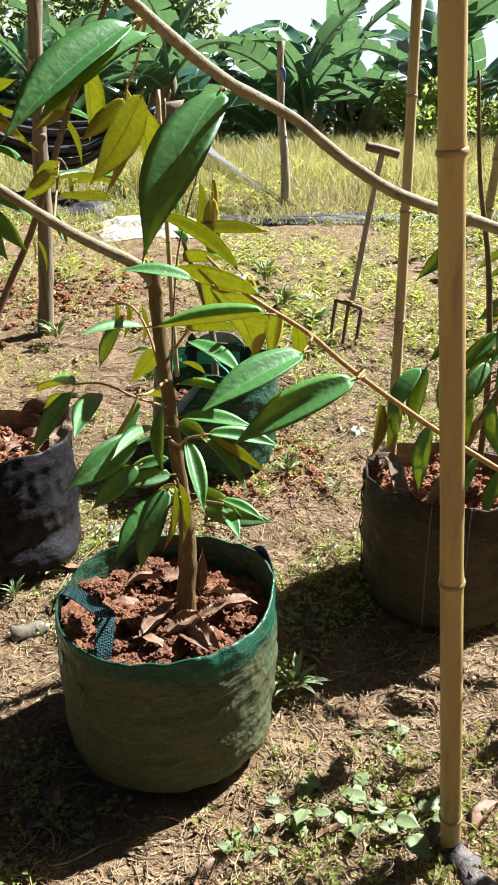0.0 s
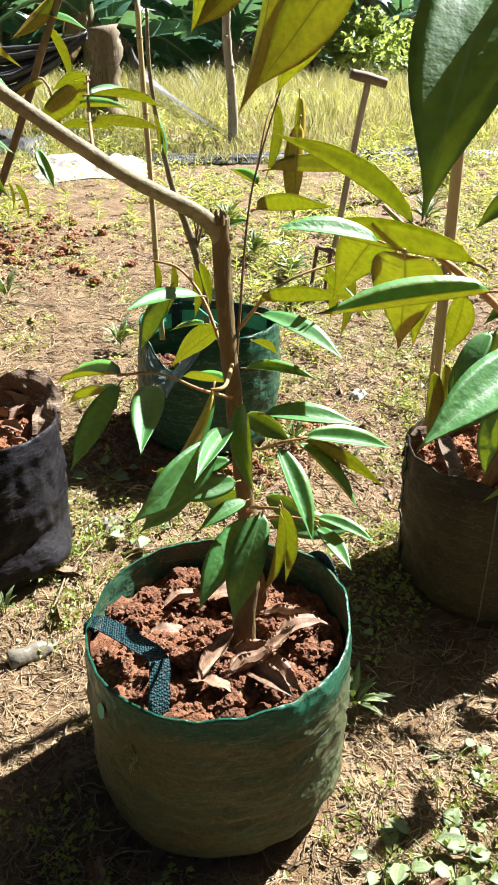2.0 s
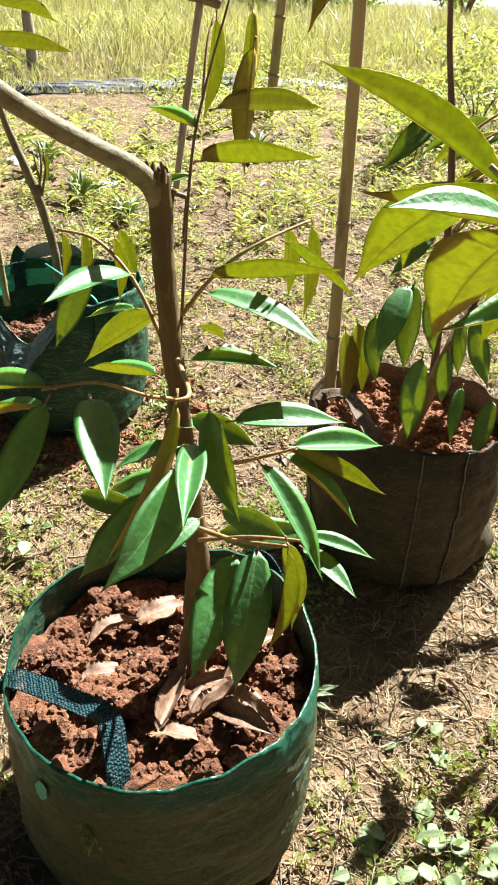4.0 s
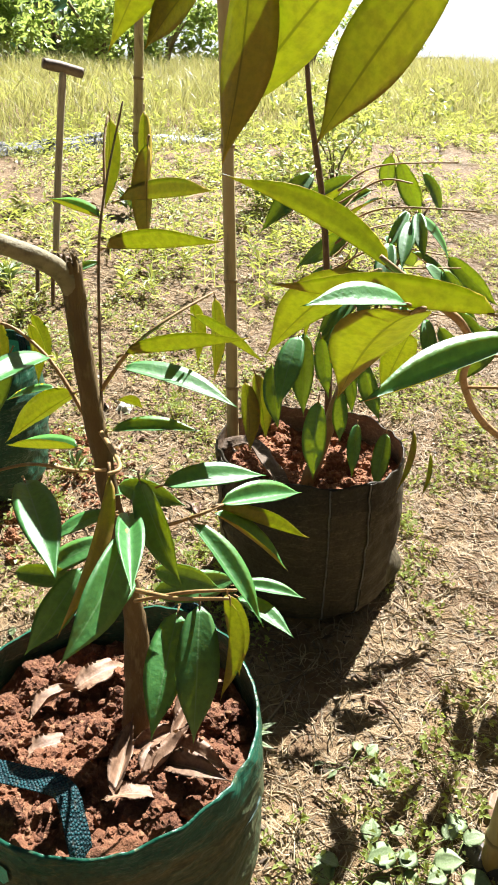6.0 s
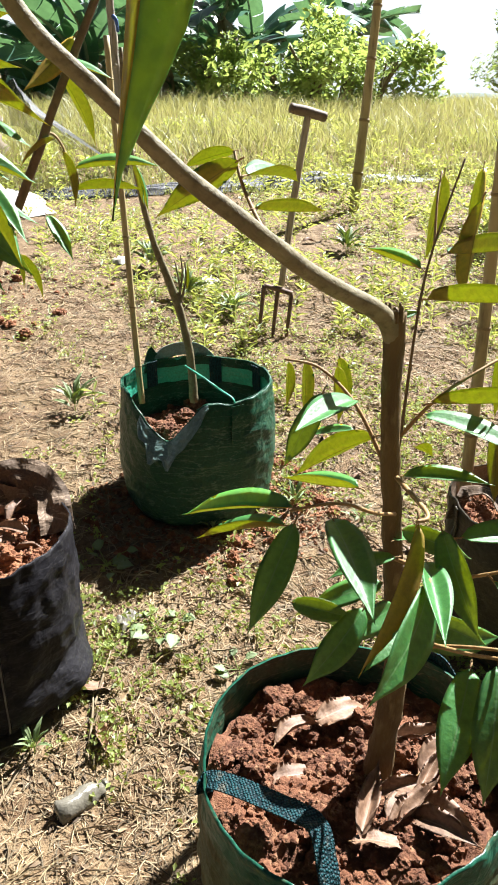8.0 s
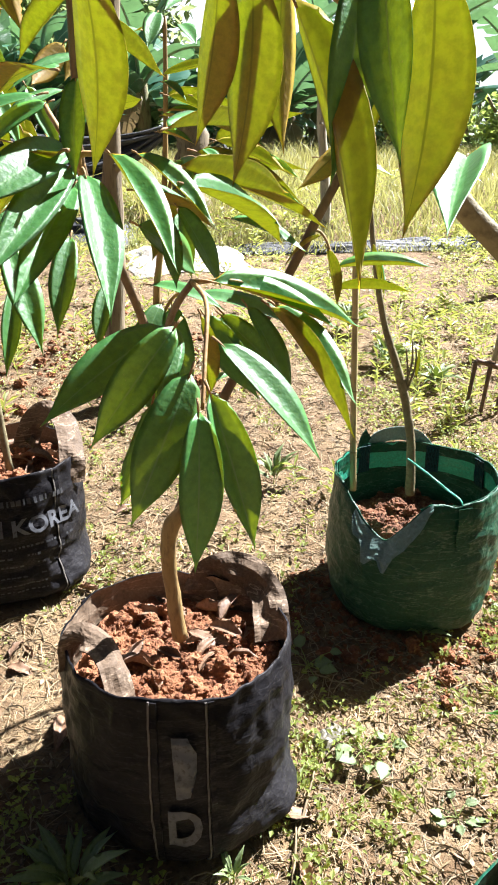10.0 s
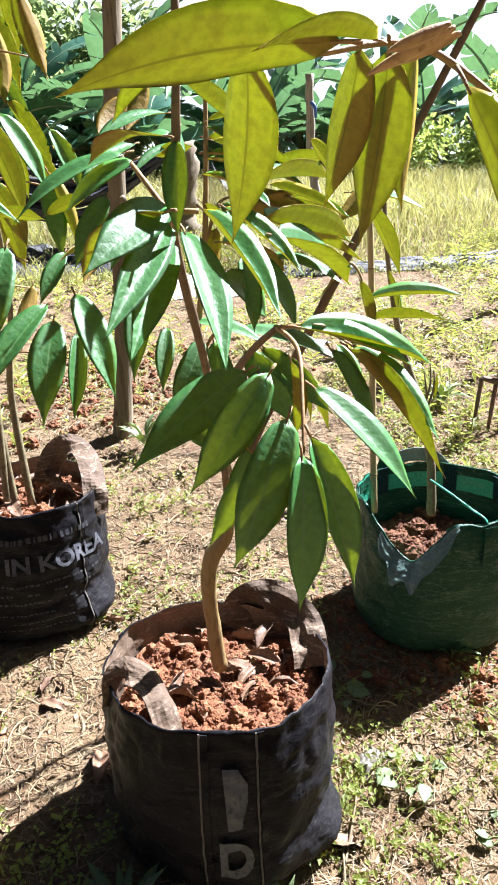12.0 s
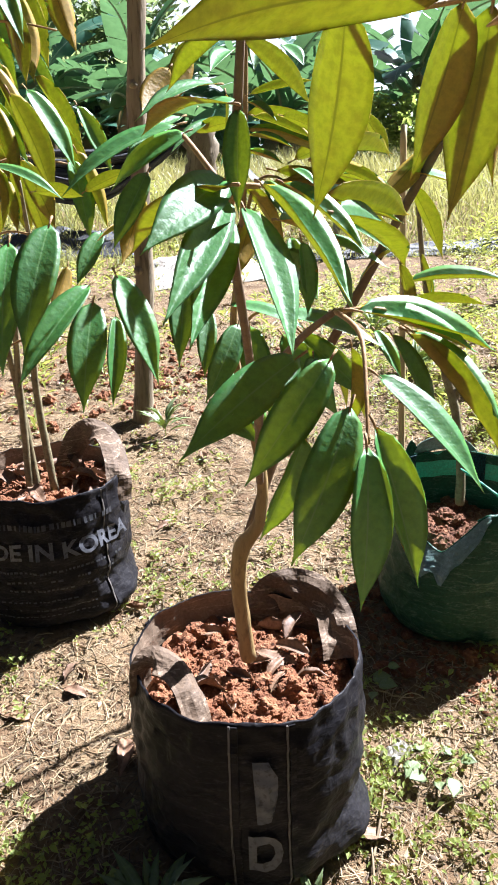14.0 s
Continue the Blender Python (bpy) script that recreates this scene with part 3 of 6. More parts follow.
bag_main = Bag("green woven tarpaulin grow bag smeared with dried mud", -0.172, 1.350, -0.030, 0.415, 0.235, 0.222, BAG_GREEN, BAG_MUDDY_IN, 1.7, 0.066, 1.0, soil=SOIL_DAMP_SHADED, foot=0.20, tilt=(235, 0.047), sags=((0.70, -105, 0.004), (0.60, -80, 0.003), (0.50, -112, 0.005), (0.40, -90, 0.004), (0.30, -118, 0.005), (0.20, -95, 0.004)))
bag_left = Bag("black fabric grow bag with faded grey letters", -0.783, 2.072, 0.05, 0.402, 0.229, 0.226, BAG_BLACK, BAG_IN, 5.2, 0.06, 1.3, kink=-28, corner=-66)
bag_print = Bag("black fabric grow bag printed with small white lettering", -1.322, 2.84, 0.16, 0.40, 0.225, 0.222, BAG_BLACK, BAG_IN, 9.1, 0.06, 1.2, kink=-20, corner=-50)
# dark soil colour stands in for shade deep in this bag
bag_back = Bag("clean dark green tarpaulin grow bag with a folded front", -0.138, 2.665, 0.14, 0.40, 0.228, 0.218, BAG_GREEN2, BAG_GREEN_IN, 3.3, 0.165, 0.8, dip=(238, 0.125), corner=-60, soil=SOIL_DAMP_SHADED)
bag_right = Bag("dusty brown-black fabric grow bag with pale seams", 0.560, 1.892, 0.018, 0.402, 0.230, 0.205, BAG_BROWN, BAG_IN, 7.7, 0.05, 1.0, kink=-25)

# ---- saplings ----
tree_main = thing("sapling", "young durian tree with a snapped top and glossy green leaves", "sapling", "saplings in grow bags")
part("trunk", limb([(-0.130, 1.342, 0.24), (-0.127, 1.339, 0.33), (-0.124, 1.335, 0.39), (-0.122, 1.334, 0.44), (-0.120, 1.330, 0.50), (-0.124, 1.328, 0.58), (-0.139, 1.328, 0.71), (-0.153, 1.328, 0.85), (-0.162, 1.326, 0.95), (-0.167, 1.321, 1.03), (-0.168, 1.320, 1.068)],
                   [0.025, 0.0225, 0.0195, 0.0215, 0.0185, 0.0155, 0.0138, 0.0132, 0.0130, 0.0130, 0.0125], 14, 0.24), BARK, tree_main)
part("branch", limb([(-0.166, 1.322, 1.015), (-0.173, 1.319, 1.046), (-0.200, 1.305, 1.076), (-0.285, 1.270, 1.124), (-0.380, 1.221, 1.192), (-0.443, 1.206, 1.240), (-0.505, 1.205, 1.300), (-0.562, 1.200, 1.355), (-0.595, 1.188, 1.42)],
                    [0.0090, 0.0120, 0.0115, 0.0100, 0.0092, 0.0086, 0.0080, 0.0075, 0.0070], 12, 0.12), BARK_GREY, tree_main, "long grey-brown bent branch")

tree_left = thing("sapling", "young durian tree with drooping dark green leaves", "sapling", "saplings in grow bags")
part("trunk", limb([(-0.778, 2.085, 0.42), (-0.793, 2.07, 0.588), (-0.787, 2.05, 0.69), (-0.752, 2.035, 0.755), (-0.746, 2.03, 0.85), (-0.762, 2.02, 0.945), (-0.782, 2.0, 1.02), (-0.79, 1.98, 1.14), (-0.775, 1.97, 1.26), (-0.765, 1.97, 1.40), (-0.76, 1.96, 1.55)],
                   [0.0165, 0.015, 0.016, 0.012, 0.010, 0.0085, 0.0075, 0.006, 0.005, 0.004, 0.003], 12, 0.2), BARK_TAN, tree_left)
tree_back = thing("sapling", "leafless thin sapling with a crooked dark stem", "sapling", "saplings in grow bags")
part("trunk", limb([(-0.14, 2.70, 0.45), (-0.148, 2.70, 0.6), (-0.17, 2.70, 0.72), (-0.20, 2.70, 0.82), (-0.245, 2.70, 0.95), (-0.28, 2.70, 1.12), (-0.30, 2.70, 1.28), (-0.30, 2.7, 1.42)],
                   [0.014, 0.0125, 0.012, 0.012, 0.009, 0.007, 0.006, 0.005], 10, 0.2), BARK_GREY, tree_back)
tree_right = thing("sapling", "leaning young durian tree with small green leaves", "sapling", "saplings in grow bags")
part("trunk", limb([(0.50, 1.82, 0.35), (0.545, 1.82, 0.45), (0.60, 1.84, 0.56), (0.68, 1.88, 0.66)], [0.017, 0.016, 0.014, 0.011], 10, 0.2), BARK_TAN, tree_right)


# ---- stakes, posts and fork ----
BAMBOO_RING = two_tone("bamboo_ring", (0.21, 0.155, 0.065), (0.29, 0.215, 0.095), None, 30, 60, 0.6, 90, 0.001)


def bamboo_pole(label, base, top, r0, r1, material, joints, name="bamboo_stake", group="bamboo stakes"):
    """A cane with swollen joints; joints: shares of its length."""
    ob = thing(name, label, "stake", group)
    b, t = Vector(base), Vector(top)
    ks = sorted({0.0, 1.0, *[k + d for k in joints for d in (-0.012, -0.004, 0.0, 0.004, 0.012) if 0 < k + d < 1]} | {i / 24 for i in range(25)})
    pts, rad = [], []
    for k in ks:
        near = min([abs(k - j) for j in joints] or [1])
        pts.append(b.lerp(t, k) + Vector((0.004 * noise.noise((k * 3, r0 * 90, 1)), 0.004 * noise.noise((k * 3, r0 * 90, 5)), 0)))
        rad.append((r0 + (r1 - r0) * k) * (1.10 if near < 0.002 else 1.06 if near < 0.006 else 1.0))
    cane = part("cane", tube(bmesh.new(), pts, rad, 14, 0.04), material, ob)
    d = (t - b).normalized()
    for k in joints:
        r = (r0 + (r1 - r0) * k) * 1.10
        c = b.lerp(t, k) + Vector((0.004 * noise.noise((k * 3, r0 * 90, 1)), 0.004 * noise.noise((k * 3, r0 * 90, 5)), 0))
        part("joint", tube(bmesh.new(), [c + d * q * r for q in (-0.28, -0.18, 0.0, 0.18, 0.28)], [r * 0.96, r * 1.05, r * 1.08, r * 1.04, r * 0.95], 14, 0.03), BAMBOO_RING, cane, "dark ring of the joint")
    return ob


bamboo_pole("tall yellow bamboo stake beside charred wood", (0.434, 1.059, -0.12), (0.215, 0.82, 1.62), 0.0205, 0.0160, BAMBOO, (0.1, 0.43, 0.8))
bamboo_pole("slim pale bamboo stake in the brown bag", (0.428, 2.052, 0.33), (0.404, 2.050, 1.75), 0.0152, 0.0130, BAMBOO_OLD, (0.15, 0.34, 0.55, 0.75, 0.92))
bamboo_pole("thin bamboo stake in the green bag", (-0.292, 2.76, 0.44), (-0.328, 2.76, 1.45), 0.0095, 0.008, BAMBOO_OLD, (0.12, 0.3, 0.5, 0.7, 0.9))
bamboo_pole("weathered bamboo pole at the meadow's edge", (1.642, 5.76, 0.5), (1.76, 5.76, 2.2), 0.036, 0.026, BAMBOO_OLD, (0.2, 0.4, 0.62, 0.8), "bamboo_pole", "poles of the field")
for nm, lab, b, t, r0, r1, wood in (("wooden_post", "grey weathered wooden post with knots", (-1.125, 3.93, 0.25), (-0.985, 3.93, 2.5), 0.040, 0.033, POST_WOOD),
                              ("wooden_post", "thin grey crooked post tied with blue cord", (0.222, 6.86, 0.7), (0.16, 6.86, 2.05), 0.038, 0.03, POST_PALE)):
    ob = thing(nm, lab, "post", "posts of the field")
    b, t = Vector(b), Vector(t)
    part("pole", limb([b, b.lerp(t, 0.3) + Vector((0.012, 0, 0)), b.lerp(t, 0.6) + Vector((-0.01, 0, 0)), t], [r0, r0 * 0.95, r1 * 1.05, r1], 12, 0.35), wood, ob)
    for k, a in ((0.32, -1.9), (0.47, -0.9), (0.62, -2.2)):
        c = b.lerp(t, k) + Vector((math.cos(a) * r0 * 0.75, math.sin(a) * r0 * 0.75, 0))
        part("knot", limb([c, c + Vector((math.cos(a) * r0 * 0.25, math.sin(a) * r0 * 0.25, 0.004)), c + Vector((math.cos(a) * r0 * 0.45, math.sin(a) * r0 * 0.45, 0.008))], [r0 * 0.5, r0 * 0.4, r0 * 0.2], 9, 0.3), wood, ob)

fork = thing("garden_fork", "rusty garden fork with a wooden T handle stuck in soil", "garden fork")
part("shaft", limb([(0.594, 3.8, 1.25), (0.54, 3.8, 0.906), (0.486, 3.79, 0.545)], [0.0145, 0.0155, 0.014], 10, 0.1), FORK_WOOD, fork)
part("grip", limb([(0.515, 3.80, 1.272), (0.594, 3.8, 1.255), (0.672, 3.8, 1.235)], [0.020, 0.022, 0.020], 10, 0.1), FORK_GRIP, fork)
part("crossbar", limb([(0.404, 3.78, 0.55), (0.47, 3.78, 0.53), (0.533, 3.78, 0.507)], [0.011, 0.012, 0.011], 8, 0.05), FORK_METAL, fork)
for x, z in ((0.404, 0.553), (0.468, 0.53), (0.533, 0.507)):
    part("tine", limb([(x, 3.78, z), (x - 0.018, 3.78, z - 0.17), (x - 0.03, 3.78, z - 0.28)], [0.010, 0.0085, 0.005], 6, 0.05), FORK_METAL, fork)


# ---- the main sapling's twigs and leaves ----
TOP, FRONT, BACK = (0, -0.25, 1), (0.25, -1, 0.55), (0.75, 0.65, 0.3)
T = tree_main
part("thin_stem", limb([(-0.150, 1.325, 0.72), (-0.146, 1.335, 0.80), (-0.140, 1.335, 0.90), (-0.128, 1.34, 1.06), (-0.112, 1.345, 1.14), (-0.083, 1.345, 1.235)], [0.0034, 0.0026, 0.0022, 0.0018, 0.0015, 0.0011], 7), DARK_TWIG, T, "thin dark upright shoot")
for pts, r in (([(-0.152, 1.31, 0.80), (-0.20, 1.27, 0.83), (-0.26, 1.245, 0.865), (-0.318, 1.248, 0.862)], 0.0026),
               ([(-0.145, 1.31, 0.73), (-0.12, 1.22, 0.755), (-0.095, 1.165, 0.79), (-0.058, 1.158, 0.80)], 0.0027),
               ([(-0.125, 1.31, 0.60), (-0.13, 1.20, 0.665), (-0.135, 1.12, 0.715), (-0.108, 1.05, 0.752)], 0.003),
               ([(-0.125, 1.31, 0.58), (-0.085, 1.22, 0.64), (-0.035, 1.168, 0.66)], 0.003),
               ([(-0.140, 1.335, 0.90), (-0.105, 1.32, 0.95), (-0.06, 1.31, 0.985), (0.02, 1.335, 1.005)], 0.0025),
               ([(-0.165, 1.33, 0.87), (-0.19, 1.37, 0.935), (-0.225, 1.41, 0.975), (-0.268, 1.43, 0.985)], 0.0025),
               ([(-0.150, 1.325, 0.85), (-0.168, 1.20, 0.862), (-0.188, 1.185, 0.862)], 0.003),
               ([(-0.112, 1.345, 1.14), (-0.10, 1.37, 1.19), (-0.086, 1.39, 1.218)], 0.0016),
               ([(-0.330, 1.262, 1.150), (-0.337, 1.31, 1.175), (-0.343, 1.36, 1.21), (-0.345, 1.39, 1.245)], 0.0025)):
    part("twig", limb(pts, [r * 1.15, r * 0.7], 6), TWIG, T)
leaf(T, (-0.312, 1.254, 0.862), (-0.425, 1.368, 0.808), TOP, 1)
leaf(T, (-0.316, 1.236, 0.852), (-0.386, 1.190, 0.742), (-0.3, -1, 0.5), 0)
leaf(T, (-0.268, 1.241, 0.848), (-0.281, 1.083, 0.812), TOP, 0, 1.1)
leaf(T, (-0.316, 1.27, 0.830), (-0.41, 1.36, 0.775), (0.4, -0.2, 1), 1)
leaf(T, (-0.186, 1.188, 0.860), (-0.282, 1.112, 0.722), (0.9, 0.3, 0.7), 1, 0.85)
leaf(T, (-0.186, 1.150, 0.798), (-0.298, 1.055, 0.732), (-0.1, -1, 0.1), 2, 1.35)
for b, t, w in (((-0.205, 1.27, 0.690), (-0.299, 1.24, 0.606), 1.35), ((-0.275, 1.36, 0.651), (-0.190, 1.32, 0.634), 1.2), ((-0.086, 1.34, 0.563), (0.064, 1.34, 0.536), 1.1), ((-0.097, 1.30, 0.632), (-0.003, 1.28, 0.579), 1.3),
                ((-0.129, 1.33, 0.762), (-0.060, 1.26, 0.745), 1.3), ((-0.110, 1.34, 0.600), (-0.200, 1.42, 0.560), 1.3), ((-0.145, 1.30, 0.66), (-0.265, 1.26, 0.655), 1.1)):
    leaf(T, b, t, (-0.1, -0.9, 0.5), 2, w)
leaf(T, (-0.162, 1.201, 0.795), (-0.215, 1.055, 0.790), TOP, 1, 0.9)
leaf(T, (-0.145, 1.203, 0.835), (-0.135, 1.112, 0.738), (-0.7, -1, 0.1), 0, 1.15)
leaf(T, (-0.098, 1.158, 0.785), (-0.060, 1.055, 0.690), (0.3, -0.6, 1), 1)
leaf(T, (-0.140, 1.117, 0.700), (-0.214, 1.033, 0.610), (-0.7, -1, 0.0), 2, 1.2)
leaf(T, (-0.125, 1.088, 0.725), (-0.170, 1.018, 0.598), (-0.5, -1, -0.1), 2, 1.2)
leaf(T, (-0.108, 1.046, 0.750), (-0.130, 1.030, 0.632), (0.9, 0.1, 0.4), 1)
leaf(T, (-0.104, 1.060, 0.750), (-0.098, 1.045, 0.640), (0.9, 0.7, 0.3), 0)
leaf(T, (-0.037, 1.167, 0.668), (0.044, 1.125, 0.646), TOP, 1, 1.3)
leaf(T, (-0.034, 1.167, 0.650), (0.000, 1.080, 0.630), TOP, 0, 1.2)
leaf(T, (-0.111, 1.215, 0.812), (0.026, 1.199, 0.798), (0.1, -0.5, 1), 0)
leaf(T, (-0.061, 1.160, 0.800), (0.075, 1.190, 0.764), (0.1, -0.6, 1), 1)
leaf(T, (-0.061, 1.160, 0.795), (0.050, 1.130, 0.735), (0.4, 0.7, 0.8), 3)
leaf(T, (-0.070, 1.162, 0.79), (0.015, 1.125, 0.70), (0.5, -0.3, 0.8), 1)
leaf(T, (-0.108, 1.342, 0.922), (0.006, 1.233, 0.882), (0.15, -0.35, 1), 0, 1.05)
leaf(T, (-0.128, 1.344, 0.836), (-0.02, 1.289, 0.834), (0, -0.4, 1), 1)
leaf(T, (-0.112, 1.315, 0.95), (0.014, 1.222, 0.978), (0.1, 0.5, 1), 3)
leaf(T, (-0.024, 1.30, 0.99), (0.032, 1.214, 0.945), (0.2, 0.6, 1), 3)
leaf(T, (-0.010, 1.332, 0.998), (0.001, 1.345, 0.905), BACK, 1)
leaf(T, (0.020, 1.329, 1.000), (0.012, 1.318, 0.885), BACK, 1, 0.8)
leaf(T, (-0.195, 1.364, 0.945), (-0.309, 1.275, 0.946), (-0.1, -0.4, 1), 0)
leaf(T, (-0.240, 1.36, 0.960), (-0.290, 1.362, 0.860), (-0.4, -1, 0.3), 0, 1.15)
leaf(T, (-0.172, 1.342, 0.900), (-0.247, 1.448, 0.802), (0.5, 0.8, 0.6), 1)
leaf(T, (-0.155, 1.42, 0.785), (-0.228, 1.556, 0.748), (0, 0.3, 1), 3)
leaf(T, (-0.190, 1.37, 0.90), (-0.245, 1.42, 0.875), (0, -0.3, 1), 4)
leaf(T, (-0.085, 1.386, 1.215), (-0.098, 1.392, 1.108), BACK, 1, 0.85)
leaf(T, (-0.058, 1.345, 1.225), (-0.060, 1.352, 1.12), (0.5, 1, 0.2), 3, 0.8)
leaf(T, (-0.058, 1.339, 1.190), (-0.059, 1.355, 1.055), (-0.3, 1, 0.2), 4, 0.9)
leaf(T, (-0.098, 1.338, 1.13), (0.054, 1.390, 1.125), (0, 0.7, 1), 3)
leaf(T, (-0.115, 1.345, 1.075), (-0.030, 1.203, 1.100), (0.2, 0.3, 1), 3)
leaf(T, (-0.110, 1.376, 1.105), (-0.146, 1.471, 1.118), TOP, 3)
leaf(T, (-0.128, 1.34, 1.06), (-0.165, 1.345, 1.05), (-0.2, -0.8, 0.8), 0)
leaf(T, (-0.120, 1.33, 0.885), (-0.075, 1.36, 0.85), (0.3, 0.8, 0.5), 2, 1.2)
leaf(T, (-0.263, 1.428, 0.982), (-0.268, 1.421, 0.918), BACK, 1)
leaf(T, (-0.237, 1.434, 0.980), (-0.247, 1.407, 0.905), BACK, 4)
leaf(T, (-0.195, 1.42, 0.985), (-0.178, 1.416, 0.915), (0.6, 1, 0.2), 4)
leaf(T, (-0.205, 1.40, 0.98), (-0.205, 1.39, 0.90), BACK, 0)
leaf(T, (-0.341, 1.354, 1.222), (-0.245, 1.455, 1.204), (0, -0.2, 1), 1)
leaf(T, (-0.338, 1.330, 1.190), (-0.240, 1.37, 1.180), (0, 0.3, 1), 3)
leaf(T, (-0.345, 1.371, 1.236), (-0.433, 1.417, 1.172), (0.6, 0.4, 0.5), 4, 1.2)
leaf(T, (-0.345, 1.388, 1.245), (-0.40, 1.42, 1.225), (0.3, 0.6, 0.5), 0, 1.2)
leaf(T, (-0.150, 1.30, 0.74), (-0.235, 1.33, 0.70), TOP, 2)
leaf(T, (-0.150, 1.31, 0.76), (-0.09, 1.36, 0.72), TOP, 0)
leaf(T, (-0.150, 1.33, 0.68), (-0.255, 1.36, 0.63), (-0.2, -0.6, 1), 2)
leaf(T, (-0.13, 1.29, 0.63), (-0.21, 1.25, 0.60), (-0.2, -0.6, 1), 2)
# leaves hanging from the bent branch's end
part("twig", limb([(-0.595, 1.20, 1.425), (-0.66, 1.19, 1.465), (-0.73, 1.16, 1.458), (-0.775, 1.13, 1.456)], [0.0026, 0.0015], 6), TWIG, T)
leaf(T, (-0.766, 1.135, 1.455), (-0.774, 1.183, 1.358), (0.6, 0.8, 0.5), 2, 1.15)
leaf(T, (-0.700, 1.170, 1.462), (-0.715, 1.205, 1.375), (0.75, 0.8, 0.4), 0, 1.2)
leaf(T, (-0.682, 1.180, 1.462), (-0.693, 1.200, 1.352), (0.6, 0.8, 0.4), 2, 1.2)
leaf(T, (-0.665, 1.19, 1.465), (-0.660, 1.22, 1.37), (-0.4, 1, 0.3), 0)
leaf(T, (-0.722, 1.112, 1.457), (-0.857, 1.076, 1.432), (0.1, 0.80, 0.8), 2, 1.0)
leaf(T, (-0.70, 1.13, 1.46), (-0.77, 1.07, 1.448), (0.1, 0.45, 1), 0)
leaf(T, (-0.671, 1.078, 1.434), (-0.652, 1.000, 1.322), (0.8, 0.75, 0.3), 0, 0.75)
leaf(T, (-0.645, 1.063, 1.446), (-0.657, 1.050, 1.359), (0.3, -0.95, 0.35), 0, 1.1)
leaf(T, (-0.641, 1.042, 1.446), (-0.637, 1.009, 1.367), (-0.5, -0.9, 0.2), 0, 0.9)
leaf(T, (-0.612, 1.075, 1.446), (-0.622, 1.060, 1.336), (0.8, 0.8, 0.3), 2, 1.35)
leaf(T, (-0.640, 1.10, 1.46), (-0.638, 1.088, 1.365), (0.8, 0.8, 0.3), 0, 1.3)
leaf(T, (-0.560, 1.17, 1.37), (-0.605, 1.05, 1.338), (0.2, 0.7, 0.8), 1)
leaf(T, (-0.528, 0.80, 1.45), (-0.550, 0.742, 1.262), (0.9, -0.8, 0.3), 1, 0.75)

for b, t in (((-0.672, 1.095, 1.460), (-0.712, 1.100, 1.441)), ((-0.668, 1.098, 1.458), (-0.700, 1.112, 1.446)), ((-0.676, 1.090, 1.461), (-0.706, 1.088, 1.449))):
    b, t = Vector(b), Vector(t)
    part("bud", limb([b, b.lerp(t, 0.35), b.lerp(t, 0.75), t], [0.0012, 0.0032, 0.0026, 0.0004], 8, 0.2), BUD, T, "folded golden-brown young leaf")

# ---- the left sapling ----
T = tree_left
part("limb", limb([(-0.778, 2.06, 0.70), (-0.70, 2.11, 0.89), (-0.632, 2.12, 1.02), (-0.55, 2.09, 1.19), (-0.50, 2.06, 1.30), (-0.43, 2.03, 1.44), (-0.33, 2.0, 1.64)], [0.010, 0.0095, 0.009, 0.0085, 0.008, 0.007, 0.006], 9), DARK_TWIG, T, "straight dark slanting limb")
part("limb", limb([(-0.752, 2.00, 0.85), (-0.762, 1.85, 1.0), (-0.765, 1.65, 1.13), (-0.745, 1.50, 1.215), (-0.722, 1.41, 1.262)], [0.007, 0.005, 0.003], 8), DARK_TWIG, T)
part("limb", limb([(-0.762, 1.85, 1.0), (-0.79, 1.62, 1.2), (-0.812, 1.42, 1.345), (-0.805, 1.36, 1.43), (-0.80, 1.33, 1.52)], [0.006, 0.005, 0.003], 8), DARK_TWIG, T)
for pts, r in (([(-0.722, 1.41, 1.262), (-0.71, 1.36, 1.252), (-0.712, 1.32, 1.215), (-0.715, 1.295, 1.18)], 0.0022), ([(-0.722, 1.41, 1.262), (-0.68, 1.41, 1.262), (-0.63, 1.45, 1.235)], 0.0022),
               ([(-0.812, 1.42, 1.345), (-0.808, 1.365, 1.368), (-0.79, 1.36, 1.37)], 0.003), ([(-0.81, 1.40, 1.36), (-0.84, 1.44, 1.40), (-0.85, 1.47, 1.412)], 0.0025)):
    part("twig", limb(pts, [r * 1.1, r * 0.75], 6), TWIG, T)
leaf(T, (-0.748, 1.46, 1.21), (-0.867, 1.395, 1.132), (0.05, -0.75, 0.7), 2)
leaf(T, (-0.736, 1.347, 1.236), (-0.811, 1.321, 1.137), (0.34, -0.62, 0.71), 0, 1.25)
leaf(T, (-0.724, 1.321, 1.203), (-0.777, 1.287, 1.080), (0.2, -0.75, 0.6), 2, 1.15)
leaf(T, (-0.718, 1.286, 1.182), (-0.724, 1.265, 1.048), (0.25, -0.8, 0.5), 0)
leaf(T, (-0.709, 1.299, 1.193), (-0.673, 1.281, 1.058), (0.25, -0.8, 0.5), 1, 1.1)
leaf(T, (-0.699, 1.342, 1.222), (-0.617, 1.299, 1.130), (0.45, -0.54, 0.71), 0)
leaf(T, (-0.674, 1.401, 1.242), (-0.632, 1.392, 1.150), (0.45, -0.54, 0.71), 0, 1.1)
leaf(T, (-0.705, 1.40, 1.264), (-0.556, 1.452, 1.208), (0.35, -0.45, 0.85), 1, 0.9)
leaf(T, (-0.70, 1.41, 1.262), (-0.585, 1.42, 1.215), (0.35, -0.45, 0.85), 1)
leaf(T, (-0.645, 1.44, 1.235), (-0.575, 1.365, 1.155), (0.45, -0.54, 0.71), 1)
